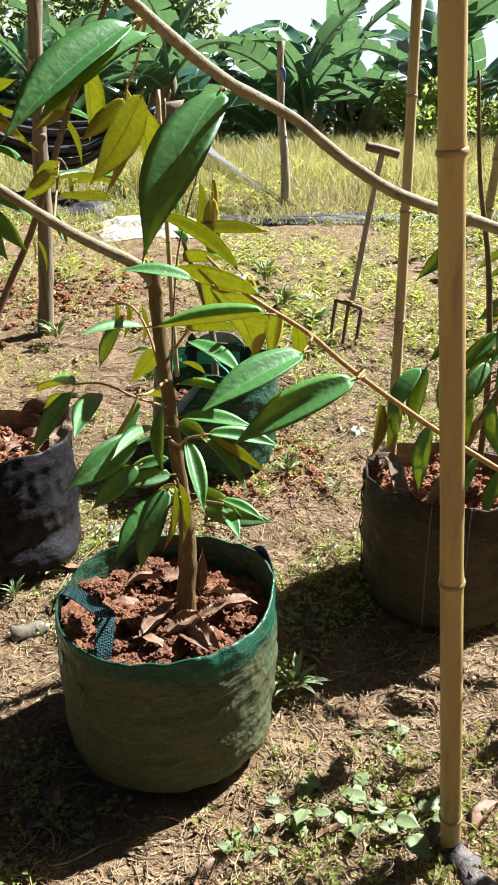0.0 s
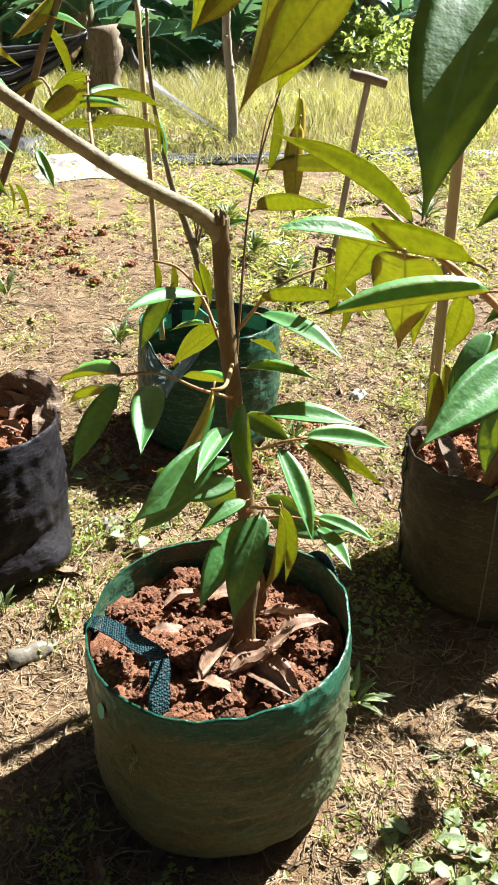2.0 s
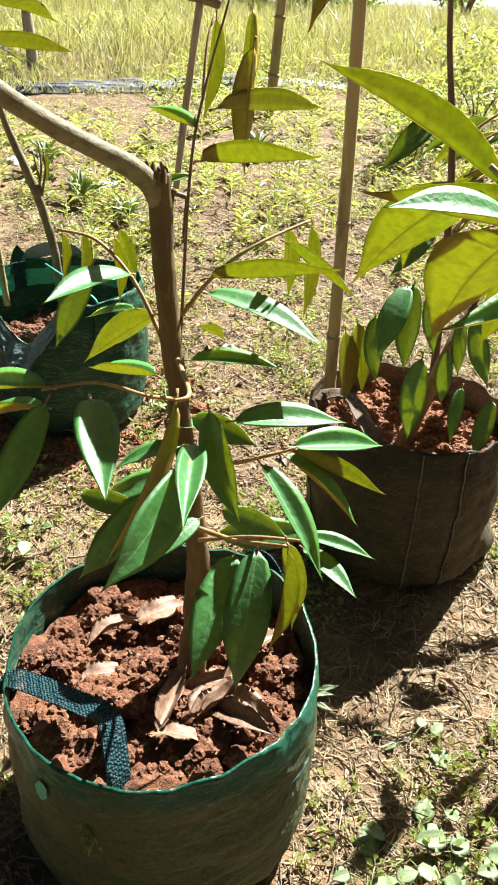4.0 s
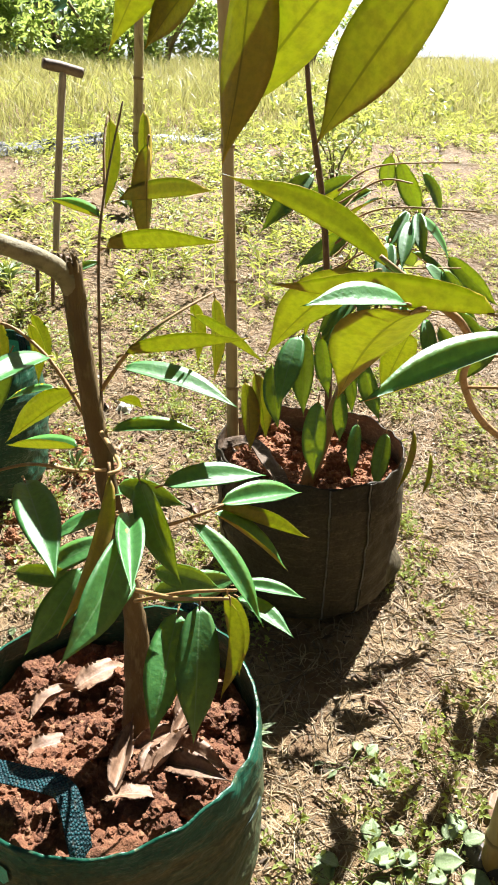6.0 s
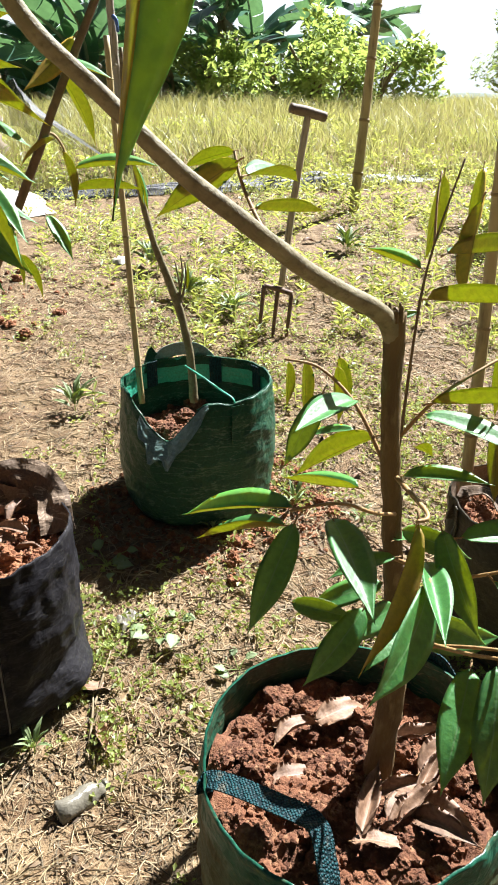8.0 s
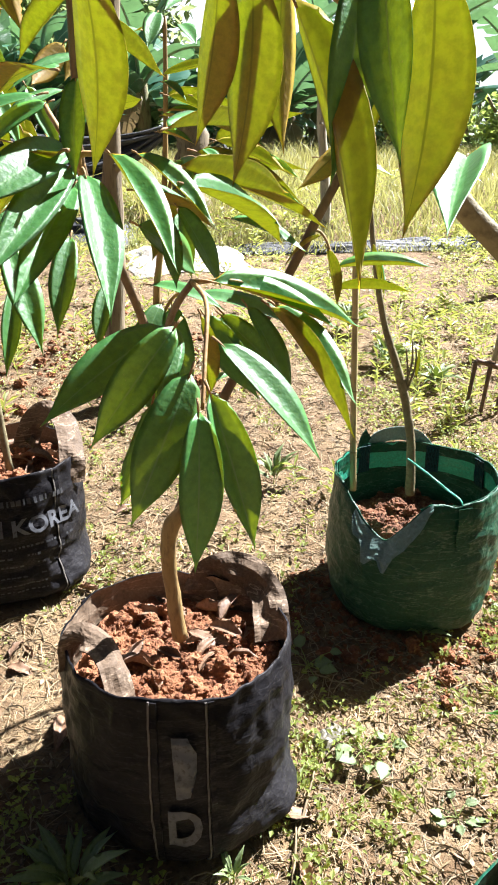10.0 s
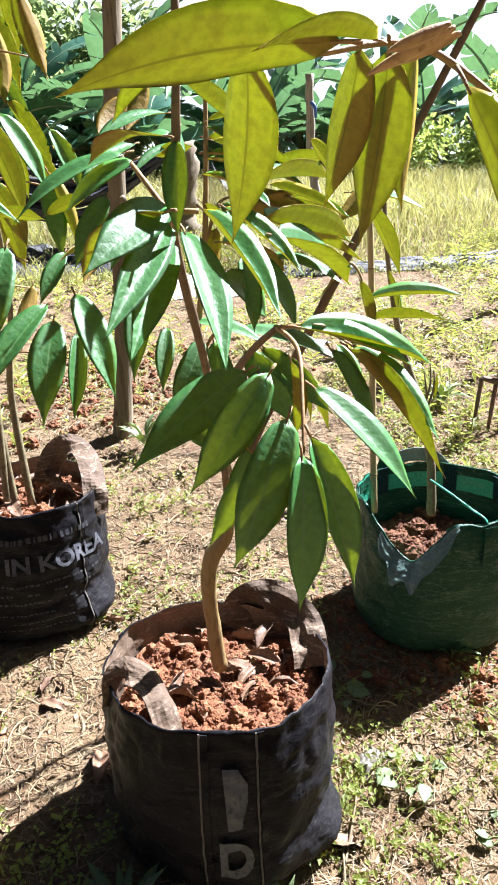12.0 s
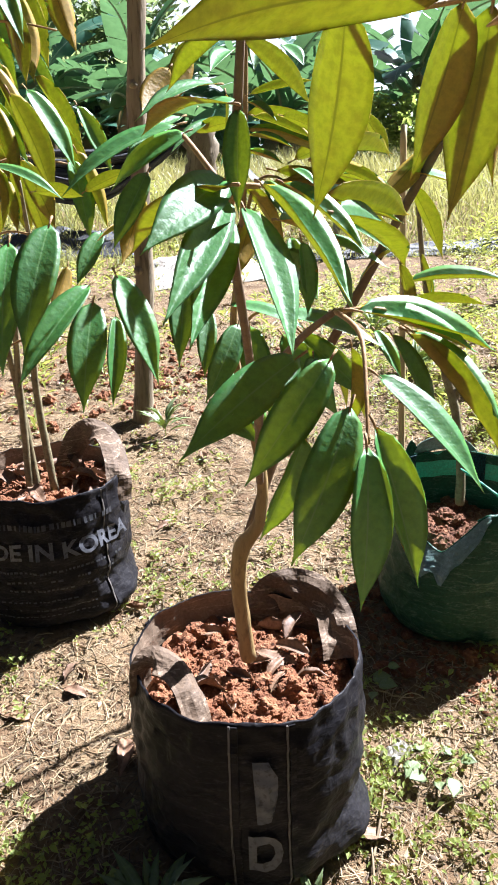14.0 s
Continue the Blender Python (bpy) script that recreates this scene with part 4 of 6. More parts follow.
leaf(T, (-0.650, 1.43, 1.235), (-0.582, 1.33, 1.135), (0.7, 0.3, 0.6), 1, 0.8)
leaf(T, (-0.758, 1.346, 1.170), (-0.796, 1.38, 1.055), (0.5, -0.9, 0.2), 4)
leaf(T, (-0.715, 1.37, 1.24), (-0.712, 1.40, 1.15), (0.9, 0.3, 0.3), 1)
leaf(T, (-0.74, 1.42, 1.22), (-0.755, 1.36, 1.16), (0.3, -0.8, 0.7), 2)
leaf(T, (-0.803, 1.358, 1.355), (-0.777, 1.250, 1.258), (0.42, -0.55, 0.72), 0, 0.80)
leaf(T, (-0.786, 1.388, 1.370), (-0.730, 1.284, 1.288), (0.47, -0.52, 0.72), 1, 0.80)
leaf(T, (-0.766, 1.419, 1.370), (-0.70, 1.375, 1.312), (0.45, -0.54, 0.71), 1)
leaf(T, (-0.735, 1.45, 1.325), (-0.695, 1.47, 1.245), (0.4, -0.7, 0.5), 0)
leaf(T, (-0.816, 1.368, 1.361), (-0.866, 1.255, 1.285), (0.42, -0.55, 0.72), 0, 0.80)
leaf(T, (-0.816, 1.377, 1.346), (-0.849, 1.263, 1.265), (0.30, -0.62, 0.72), 0, 0.80)
leaf(T, (-0.816, 1.369, 1.376), (-0.879, 1.280, 1.330), (0.45, -0.52, 0.72), 2, 1.15)
leaf(T, (-0.815, 1.326, 1.372), (-0.900, 1.446, 1.312), (0.3, -0.5, 0.8), 0, 1.1)
leaf(T, (-0.812, 1.303, 1.425), (-0.880, 1.395, 1.408), (0.35, -0.5, 0.8), 2, 1.2)
leaf(T, (-0.845, 1.46, 1.412), (-0.915, 1.47, 1.365), (0.3, -0.5, 0.8), 2, 1.2)
leaf(T, (-0.805, 1.36, 1.425), (-0.808, 1.34, 1.350), (-0.2, -1, 0.2), 0)
leaf(T, (-0.748, 1.44, 1.32), (-0.738, 1.47, 1.245), (0.4, -0.9, 0.3), 4)
leaf(T, (-0.723, 1.403, 1.345), (-0.628, 1.535, 1.280), (0.3, -0.5, 1), 1)
leaf(T, (-0.73, 1.42, 1.36), (-0.62, 1.56, 1.33), (0.2, 0.4, 1), 3)
leaf(T, (-0.74, 1.41, 1.39), (-0.65, 1.52, 1.39), (0.2, 0.4, 1), 1)
leaf(T, (-0.80, 1.36, 1.47), (-0.74, 1.43, 1.43), (0.3, 0.4, 1), 3)
leaf(T, (-0.80, 1.345, 1.48), (-0.86, 1.42, 1.44), (-0.3, 0.4, 1), 1)
leaf(T, (-0.77, 1.42, 1.34), (-0.70, 1.50, 1.30), (0.2, -0.3, 1), 1)
leaf(T, (-0.77, 1.43, 1.31), (-0.72, 1.53, 1.25), (0.4, -0.9, 0.4), 0)
leaf(T, (-0.852, 1.456, 1.418), (-0.953, 1.427, 1.362), (0.0, -0.35, 1), 2, 0.90)
leaf(T, (-0.897, 1.735, 1.376), (-0.943, 1.706, 1.288), (0.0, -0.85, 0.55), 0, 1.44)
leaf(T, (-0.813, 1.584, 1.459), (-0.892, 1.514, 1.424), (0.0, -0.35, 1), 2, 0.83)
leaf(T, (-0.85, 1.586, 1.43), (-0.908, 1.514, 1.383), (0.0, -0.35, 1), 0, 0.97)
leaf(T, (-0.807, 1.535, 1.447), (-0.816, 1.497, 1.381), (0.9, -0.3, 0.3), 1, 1.29)
leaf(T, (-0.812, 1.836, 1.437), (-0.871, 1.786, 1.395), (0.0, -0.35, 1), 0, 0.87)
leaf(T, (-0.974, 1.483, 1.338), (-0.998, 1.42, 1.23), (0.0, -0.85, 0.55), 2, 1.16)
leaf(T, (-0.951, 1.54, 1.273), (-1.019, 1.467, 1.187), (-0.35, -0.8, 0.5), 0, 1.00)
leaf(T, (-0.96, 1.616, 1.243), (-0.972, 1.546, 1.134), (0.0, -0.85, 0.55), 2, 1.29)
leaf(T, (-0.942, 1.665, 1.217), (-0.948, 1.608, 1.119), (0.35, -0.8, 0.5), 1, 0.90)
leaf(T, (-0.931, 1.604, 1.274), (-0.888, 1.543, 1.162), (0.35, -0.8, 0.5), 0, 1.08)
leaf(T, (-0.963, 1.776, 1.305), (-0.996, 1.733, 1.241), (0.0, -0.85, 0.55), 0, 1.42)
leaf(T, (-1.015, 1.493, 1.322), (-1.021, 1.429, 1.208), (0.0, -0.85, 0.55), 2, 0.90)
leaf(T, (-0.853, 1.57, 1.286), (-0.865, 1.51, 1.189), (0.0, -0.85, 0.55), 0, 0.94)
leaf(T, (-0.831, 1.671, 1.218), (-0.84, 1.623, 1.146), (0.0, -0.85, 0.55), 0, 1.06)
leaf(T, (-1.036, 1.553, 1.389), (-0.965, 1.526, 1.356), (0.0, -0.35, 1), 0, 0.76)
leaf(T, (-0.739, 1.607, 1.307), (-0.725, 1.576, 1.238), (0.0, -0.85, 0.55), 0, 1.24)
leaf(T, (-0.665, 1.771, 1.33), (-0.587, 1.701, 1.308), (0.0, -0.35, 1), 1, 0.58)
leaf(T, (-0.658, 1.771, 1.365), (-0.59, 1.705, 1.338), (0.0, -0.35, 1), 1, 0.69)
leaf(T, (-0.694, 1.727, 1.383), (-0.609, 1.658, 1.345), (0.25, 0.85, 0.5), 1, 0.66)
leaf(T, (-0.684, 1.722, 1.318), (-0.614, 1.654, 1.281), (0.0, -0.35, 1), 0, 0.67)
leaf(T, (-0.763, 1.882, 1.468), (-0.68, 1.822, 1.48), (0.25, 0.85, 0.5), 1, 0.53)
leaf(T, (-0.764, 1.883, 1.459), (-0.729, 1.831, 1.432), (0.0, -0.35, 1), 1, 0.90)
leaf(T, (-0.756, 1.883, 1.442), (-0.678, 1.825, 1.407), (0.25, 0.85, 0.5), 1, 0.72)
leaf(T, (-0.765, 1.884, 1.417), (-0.707, 1.829, 1.399), (0.0, -0.35, 1), 1, 0.66)
leaf(T, (-0.773, 1.885, 1.396), (-0.72, 1.831, 1.379), (0.0, -0.35, 1), 1, 0.79)
leaf(T, (-0.723, 1.83, 1.439), (-0.676, 1.774, 1.413), (0.25, 0.85, 0.5), 0, 0.99)
leaf(T, (-0.642, 1.717, 1.435), (-0.617, 1.671, 1.385), (0.25, 0.85, 0.5), 0, 1.11)
leaf(T, (-0.709, 1.829, 1.373), (-0.685, 1.785, 1.352), (0.0, -0.35, 1), 0, 1.31)
leaf(T, (-0.747, 1.833, 1.359), (-0.715, 1.786, 1.304), (0.0, -0.85, 0.55), 0, 1.20)
leaf(T, (-0.876, 1.835, 1.341), (-0.907, 1.788, 1.274), (0.0, -0.85, 0.55), 0, 1.35)
leaf(T, (-1.017, 1.814, 1.259), (-1.037, 1.76, 1.202), (0.25, 0.85, 0.5), 0, 1.24)
leaf(T, (-0.906, 1.734, 1.35), (-0.933, 1.695, 1.272), (0.25, 0.85, 0.5), 2, 1.35)
leaf(T, (-0.862, 1.682, 1.484), (-0.893, 1.634, 1.437), (0.25, 0.85, 0.5), 2, 1.88)
leaf(T, (-0.843, 1.729, 1.517), (-0.865, 1.685, 1.445), (0.25, 0.85, 0.5), 2, 1.40)
leaf(T, (-0.927, 1.78, 1.311), (-0.965, 1.724, 1.297), (0.25, 0.85, 0.5), 0, 1.22)
leaf(T, (-1.031, 1.717, 1.358), (-0.967, 1.677, 1.352), (0.25, 0.85, 0.5), 0, 1.06)
leaf(T, (-0.973, 1.727, 1.356), (-0.913, 1.714, 1.38), (0.25, 0.85, 0.5), 0, 1.07)
leaf(T, (-0.838, 1.837, 1.422), (-0.785, 1.785, 1.432), (0.25, 0.85, 0.5), 0, 1.02)
leaf(T, (-0.759, 1.726, 1.521), (-0.77, 1.681, 1.477), (0.0, -0.85, 0.55), 0, 1.84)
leaf(T, (-0.733, 1.725, 1.509), (-0.714, 1.675, 1.481), (0.0, -0.35, 1), 0, 1.77)
leaf(T, (-0.709, 1.818, 1.551), (-0.753, 1.725, 1.521), (0.0, -0.35, 1), 0, 1.07)
leaf(T, (-0.787, 1.829, 1.516), (-0.818, 1.733, 1.482), (0.0, -0.35, 1), 0, 0.97)
# the fans at the stem's first and second fork, and those on the slanting limb
LIT, GLOWING = (-0.35, -0.8, 0.75), (0.3, 0.6, 0.8)
leaf(T, (-0.727, 1.97, 1.152), (-0.553, 1.92, 1.1), TOP, 0, 1.0)
leaf(T, (-0.765, 1.97, 1.135), (-0.735, 1.92, 0.992), LIT, 2, 1.3)
leaf(T, (-0.713, 1.97, 1.119), (-0.625, 1.92, 0.987), LIT, 2, 1.1)
leaf(T, (-0.686, 1.97, 1.119), (-0.573, 1.92, 1.013), LIT, 0, 1.1)
leaf(T, (-0.811, 1.97, 1.059), (-0.737, 1.92, 0.954), FRONT, 2, 1.2)
leaf(T, (-0.835, 1.97, 1.016), (-0.751, 1.92, 0.946), LIT, 2, 1.2)
leaf(T, (-0.669, 1.97, 1.019), (-0.712, 1.92, 1.014), TOP, 0, 1.0)
leaf(T, (-0.797, 1.97, 1.169), (-0.676, 1.92, 1.134), TOP, 0, 1.1)
leaf(T, (-0.783, 1.97, 1.139), (-0.842, 1.92, 1.022), FRONT, 2, 1.2)
leaf(T, (-0.74, 1.97, 1.346), (-0.52, 1.92, 1.257), GLOWING, 0, 0.9)
leaf(T, (-0.723, 1.97, 1.339), (-0.555, 1.92, 1.344), GLOWING, 0, 1.0)
leaf(T, (-0.763, 1.97, 1.427), (-0.61, 1.92, 1.371), TOP, 1, 1.1)
leaf(T, (-0.761, 1.97, 1.449), (-0.624, 1.92, 1.397), GLOWING, 0, 1.1)
leaf(T, (-0.72, 1.97, 1.369), (-0.551, 1.92, 1.285), GLOWING, 0, 0.9)
leaf(T, (-0.67, 1.97, 1.271), (-0.552, 1.92, 1.223), TOP, 0, 1.2)
leaf(T, (-0.752, 1.97, 1.316), (-0.791, 1.92, 1.212), GLOWING, 2, 1.2)
leaf(T, (-0.773, 1.97, 1.354), (-0.711, 1.92, 1.255), GLOWING, 2, 1.2)
leaf(T, (-0.692, 1.97, 1.383), (-0.561, 1.92, 1.422), GLOWING, 0, 1.1)
leaf(T, (-0.51, 2.08, 1.232), (-0.58, 2.03, 1.181), GLOWING, 2, 1.4)
leaf(T, (-0.498, 2.08, 1.211), (-0.485, 2.03, 1.113), BACK, 0, 1.0)
leaf(T, (-0.481, 2.08, 1.178), (-0.319, 2.03, 1.184), TOP, 1, 1.1)
leaf(T, (-0.483, 2.08, 1.14), (-0.351, 2.03, 1.142), GLOWING, 1, 0.8)
leaf(T, (-0.537, 2.08, 1.096), (-0.497, 2.03, 1.016), FRONT, 0, 1.1)
leaf(T, (-0.607, 2.08, 1.025), (-0.594, 2.03, 0.967), BACK, 0, 1.2)
leaf(T, (-0.594, 2.08, 1.025), (-0.56, 2.03, 0.945), BACK, 0, 1.2)
leaf(T, (-0.52, 2.07, 1.36), (-0.4, 2.02, 1.33), TOP, 0, 1.0)
leaf(T, (-0.49, 2.06, 1.34), (-0.44, 2.02, 1.22), BACK, 0, 1.0)
leaf(T, (-0.46, 2.05, 1.4), (-0.56, 2.02, 1.31), BACK, 0, 1.1)
for pts in ([(-0.79, 1.98, 1.10), (-0.76, 1.975, 1.15), (-0.72, 1.97, 1.155), (-0.68, 1.97, 1.12)], [(-0.77, 1.97, 1.29), (-0.75, 1.97, 1.35), (-0.72, 1.97, 1.36), (-0.68, 1.97, 1.33)],
            [(-0.55, 2.09, 1.19), (-0.52, 2.085, 1.24), (-0.495, 2.08, 1.215), (-0.48, 2.08, 1.14)]):
    part("twig", limb(pts, [0.0032, 0.002], 6), BARK_TAN, T)

# ---- the sapling of the printed bag ----
rl = random.Random(77)
tree_print = thing("sapling", "slender durian sapling with three stems and narrow drooping leaves", "sapling", "saplings in grow bags")
T = tree_print
for b, m, t in (((-1.365, 2.85, 0.48), (-1.352, 2.83, 0.80), (-1.33, 2.65, 1.30)), ((-1.345, 2.86, 0.48), (-1.36, 2.84, 0.80), (-1.42, 2.60, 1.40)), ((-1.295, 2.85, 0.49), (-1.308, 2.83, 0.83), (-1.24, 2.62, 1.35))):
    part("stem", limb([b, m, (Vector(m) + Vector(t)) * 0.5 + Vector((0.02, 0, 0.02)), t], [0.012, 0.010, 0.007, 0.004], 8, 0.2), BARK_GREY, T)
for i in range(95):
    a, h = rl.uniform(0, 6.28), rl.uniform(1.33, 1.90)
    c = Vector((-1.36 + rl.uniform(0.05, 0.30) * math.cos(a), 2.55 + rl.uniform(0.05, 0.28) * math.sin(a), h))
    d = Vector((math.cos(a) * 0.5 + rl.uniform(-0.3, 0.3), math.sin(a) * 0.5 - 0.1, -0.8 - rl.random())).normalized() * rl.uniform(0.15, 0.22)
    leaf(T, c, c + d, (rl.uniform(-0.3, 0.8), rl.choice((-1, -0.6, 0.7, 1, 1)), 0.6), i, 1.1)
for i in range(16):
    k = i / 15
    p = Vector((-1.36, 2.6, 0.95)).lerp(Vector((-1.34, 2.5, 1.7)), k)
    part("twig", limb([p, p + Vector((0.12 * math.cos(i * 2.4), 0.12 * math.sin(i * 2.4), 0.05)), p + Vector((0.25 * math.cos(i * 2.4), 0.24 * math.sin(i * 2.4), 0.03))], [0.0035, 0.002], 5), TWIG, T)

# ---- the right sapling ----
T = tree_right
part("stem", limb([(0.672, 1.98, 0.40), (0.675, 2.0, 0.65), (0.641, 2.0, 0.97), (0.593, 2.0, 1.20), (0.56, 1.99, 1.45)], [0.010, 0.009, 0.008, 0.006, 0.004], 8), DARK_TWIG, T)
part("limb", limb([(0.60, 1.84, 0.56), (0.72, 1.86, 0.78), (0.86, 1.88, 0.98)], [0.006, 0.003], 7), DARK_TWIG, T)
GREENGLOW = (-0.75, -0.7, 0.1)
leaf(T, (0.46, 1.72, 0.62), (0.44, 1.7, 0.44), GREENGLOW, 0, 1.3)
leaf(T, (0.43, 1.76, 0.76), (0.345, 1.7, 0.63), GREENGLOW, 2, 1.3)
leaf(T, (0.45, 1.77, 0.76), (0.41, 1.7, 0.6), GREENGLOW, 0, 1.3)
leaf(T, (0.535, 1.74, 0.62), (0.53, 1.73, 0.5), GREENGLOW, 0, 1.3)
leaf(T, (0.6, 1.76, 0.52), (0.555, 1.71, 0.41), GREENGLOW, 1, 1.3)
leaf(T, (0.655, 1.72, 0.5), (0.61, 1.69, 0.37), GREENGLOW, 0, 1.3)
leaf(T, (0.72, 1.7, 0.5), (0.65, 1.66, 0.37), (0.8, -0.3, 0.5), 1, 1.3)
leaf(T, (0.76, 1.68, 0.44), (0.71, 1.64, 0.35), (0.8, -0.3, 0.5), 1, 1.3)
leaf(T, (0.35, 1.85, 0.64), (0.325, 1.78, 0.5), BACK, 0, 1.3)
leaf(T, (0.37, 1.84, 0.66), (0.365, 1.78, 0.52), BACK, 0, 1.3)
leaf(T, (0.4, 1.82, 0.68), (0.385, 1.76, 0.55), GREENGLOW, 0, 1.3)
leaf(T, (0.57, 1.76, 0.68), (0.56, 1.73, 0.56), GREENGLOW, 1, 1.3)
leaf(T, (0.63, 1.8, 0.66), (0.65, 1.74, 0.52), GREENGLOW, 0, 1.3)
leaf(T, (0.69, 1.8, 0.7), (0.71, 1.75, 0.57), GREENGLOW, 1, 1.3)
leaf(T, (0.5, 1.78, 0.74), (0.5, 1.74, 0.61), GREENGLOW, 4, 1.3)
for i in range(42):
    a, h = rl.uniform(0, 6.28), rl.uniform(0.66, 1.08)
    c = Vector((0.80 + rl.uniform(0.02, 0.24) * math.cos(a), 1.95 + rl.uniform(0.02, 0.2) * math.sin(a), h))
    d = Vector((math.cos(a) * 0.8 - 0.15, math.sin(a) * 0.8, -0.45 - 0.6 * rl.random())).normalized() * rl.uniform(0.13, 0.20)
    leaf(T, c, c + d, GREENGLOW if i % 3 == 0 else (rl.uniform(-0.5, 0.5), rl.uniform(-1, -0.2), 1), (0, 2, 1)[i % 3], 1.0)
for i in range(14):
    a = i * 2.4
    p = Vector((0.66, 1.97, 0.62 + 0.03 * i))
    part("twig", limb([p, p + Vector((0.10, 0.05 * math.sin(a), 0.05)), p + Vector((0.22 + 0.1 * math.cos(a), 0.2 * math.sin(a), 0.05))], [0.003, 0.0018], 5), TWIG, T)

# ---- the sapling whose branches reach in beside the bamboo ----
tree_near = thing("sapling", "durian tree with long bare branches and broad sunlit leaves", "sapling", "saplings in grow bags")
T = tree_near
part("trunk", limb([(0.80, 1.0, -0.1), (0.79, 1.0, 0.4), (0.76, 1.02, 0.8), (0.70, 1.05, 1.0)], [0.022, 0.02, 0.017, 0.014], 10), BARK_GREY, T)
part("cane", limb([(0.70, 1.05, 0.98), (0.52, 1.06, 1.10), (0.368, 1.017, 1.168), (0.22, 0.932, 1.215), (0.14, 0.884, 1.257), (0.067, 0.819, 1.307), (-0.008, 0.716, 1.341), (-0.078, 0.603, 1.391), (-0.13, 0.53, 1.44)],
                  [0.012, 0.010, 0.0083, 0.0075, 0.007, 0.0064, 0.006, 0.0052, 0.0045], 10, 0.15), BARK_GREY, T)
part("twig", limb([(0.78, 1.0, 0.55), (0.56, 1.13, 0.68), (0.34, 1.12, 0.82), (0.18, 1.03, 0.95), (0.10, 0.95, 1.03), (0.035, 0.90, 1.08), (0.0, 0.9, 1.105), (-0.04, 0.92, 1.14)],
                  [0.007, 0.006, 0.005, 0.0042, 0.0038, 0.0034, 0.003, 0.002], 8, 0.1), TWIG, T)
leaf(T, (-0.012, 0.768, 1.332), (-0.086, 0.652, 1.168), (-0.45, -1, 0.3), 2, 1.2)
leaf(T, (-0.068, 0.652, 1.372), (-0.157, 0.565, 1.292), (-0.2, -0.7, 1), 0, 1.5)
leaf(T, (-0.085, 0.650, 1.38), (-0.185, 0.555, 1.278), (-0.2, -0.9, 0.6), 0)
leaf(T, (-0.118, 0.872, 1.325), (-0.130, 1.016, 1.227), (0.7, 0.8, 0.6), 0, 1.1)
leaf(T, (-0.19, 0.93, 1.38), (-0.21, 1.03, 1.28), (0.8, 0.8, 0.5), 0, 1.2)
leaf(T, (-0.140, 0.945, 1.345), (-0.173, 0.927, 1.212), (1, 0.6, 0.4), 0, 1.35)
leaf(T, (-0.150, 0.985, 1.335), (-0.209, 0.964, 1.281), (0.5, 1, 0.5), 0, 1.2)
leaf(T, (-0.10, 0.80, 1.33), (-0.17, 0.821, 1.233), (0.6, 1, 0.3), 2, 1.4)
leaf(T, (-0.028, 0.945, 1.12), (-0.052, 1.075, 1.013), (0.5, 0.9, 0.8), 2, 1.25)
leaf(T, (-0.025, 0.89, 1.102), (0.027, 1.058, 0.956), (0.4, 0.8, 0.8), 2, 1.2)
leaf(T, (-0.055, 0.868, 1.118), (-0.15, 0.862, 1.130), (-0.2, -0.5, 1), 0)
leaf(T, (0.0, 0.955, 1.118), (-0.136, 0.998, 1.198), (0.2, 0.8, 0.9), 1, 0.8)
leaf(T, (0.04, 0.842, 1.080), (-0.116, 0.840, 1.062), (-0.1, -0.3, 1), 3)
leaf(T, (0.086, 0.818, 1.036), (-0.044, 0.742, 0.978), (-0.2, -0.8, 0.9), 0, 1.15)
leaf(T, (0.140, 0.716, 1.032), (-0.002, 0.699, 0.955), (-0.2, -0.8, 0.9), 0, 1.1)
leaf(T, (0.030, 0.86, 1.10), (-0.113, 0.965, 1.118), (0.1, 0.6, 1), 3)
leaf(T, (0.012, 1.05, 1.09), (0.024, 1.12, 1.005), (-0.2, 0.9, 0.4), 1, 1.1)
leaf(T, (0.085, 1.02, 1.03), (0.085, 1.06, 0.945), (0.8, 0.7, 0.5), 2, 1.5)
leaf(T, (0.06, 1.02, 1.05), (0.05, 1.08, 0.95), (-0.2, 0.9, 0.3), 1, 1.1)
for pts, r in (([(0.10, 0.95, 1.03), (0.10, 0.88, 1.04), (0.086, 0.818, 1.038)], 0.002), ([(0.18, 1.03, 0.95), (0.17, 0.85, 1.01), (0.142, 0.716, 1.034)], 0.002),
               ([(-0.04, 0.66, 1.365), (-0.09, 0.78, 1.40), (-0.13, 0.88, 1.385), (-0.19, 0.93, 1.385)], 0.003), ([(-0.09, 0.78, 1.40), (-0.12, 0.9, 1.37), (-0.15, 0.985, 1.34)], 0.002)):
    part("twig", limb(pts, [r, r * 0.7], 5), TWIG, T)

# unseen leaves and twigs, added right of the view to dapple the ground
rw = random.Random(41)
for i in range(27):
    c = Vector((0.86 + rw.uniform(-0.07, 0.28), 1.40 + rw.uniform(-0.22, 0.22), 0.90 + rw.uniform(-0.30, 0.38)))
    d = Vector((rw.uniform(-0.5, 0.7), rw.uniform(-0.6, 0.6), -0.8)).normalized() * rw.uniform(0.13, 0.18)
    leaf(T, c, c + d, (rw.uniform(-0.4, 0.4), rw.uniform(-1, 0.2), 1), (0, 2)[i % 2], 1.2)
for i in range(8):
    p = Vector((0.79, 1.0, 0.55 + 0.06 * i))
    part("twig", limb([p, p + Vector((0.05, 0.18, 0.12)), p + Vector((0.1 + 0.12 * math.cos(i * 2.4), 0.42, 0.2 + 0.06 * math.sin(i * 2.4)))], [0.005, 0.002], 6), TWIG, T)


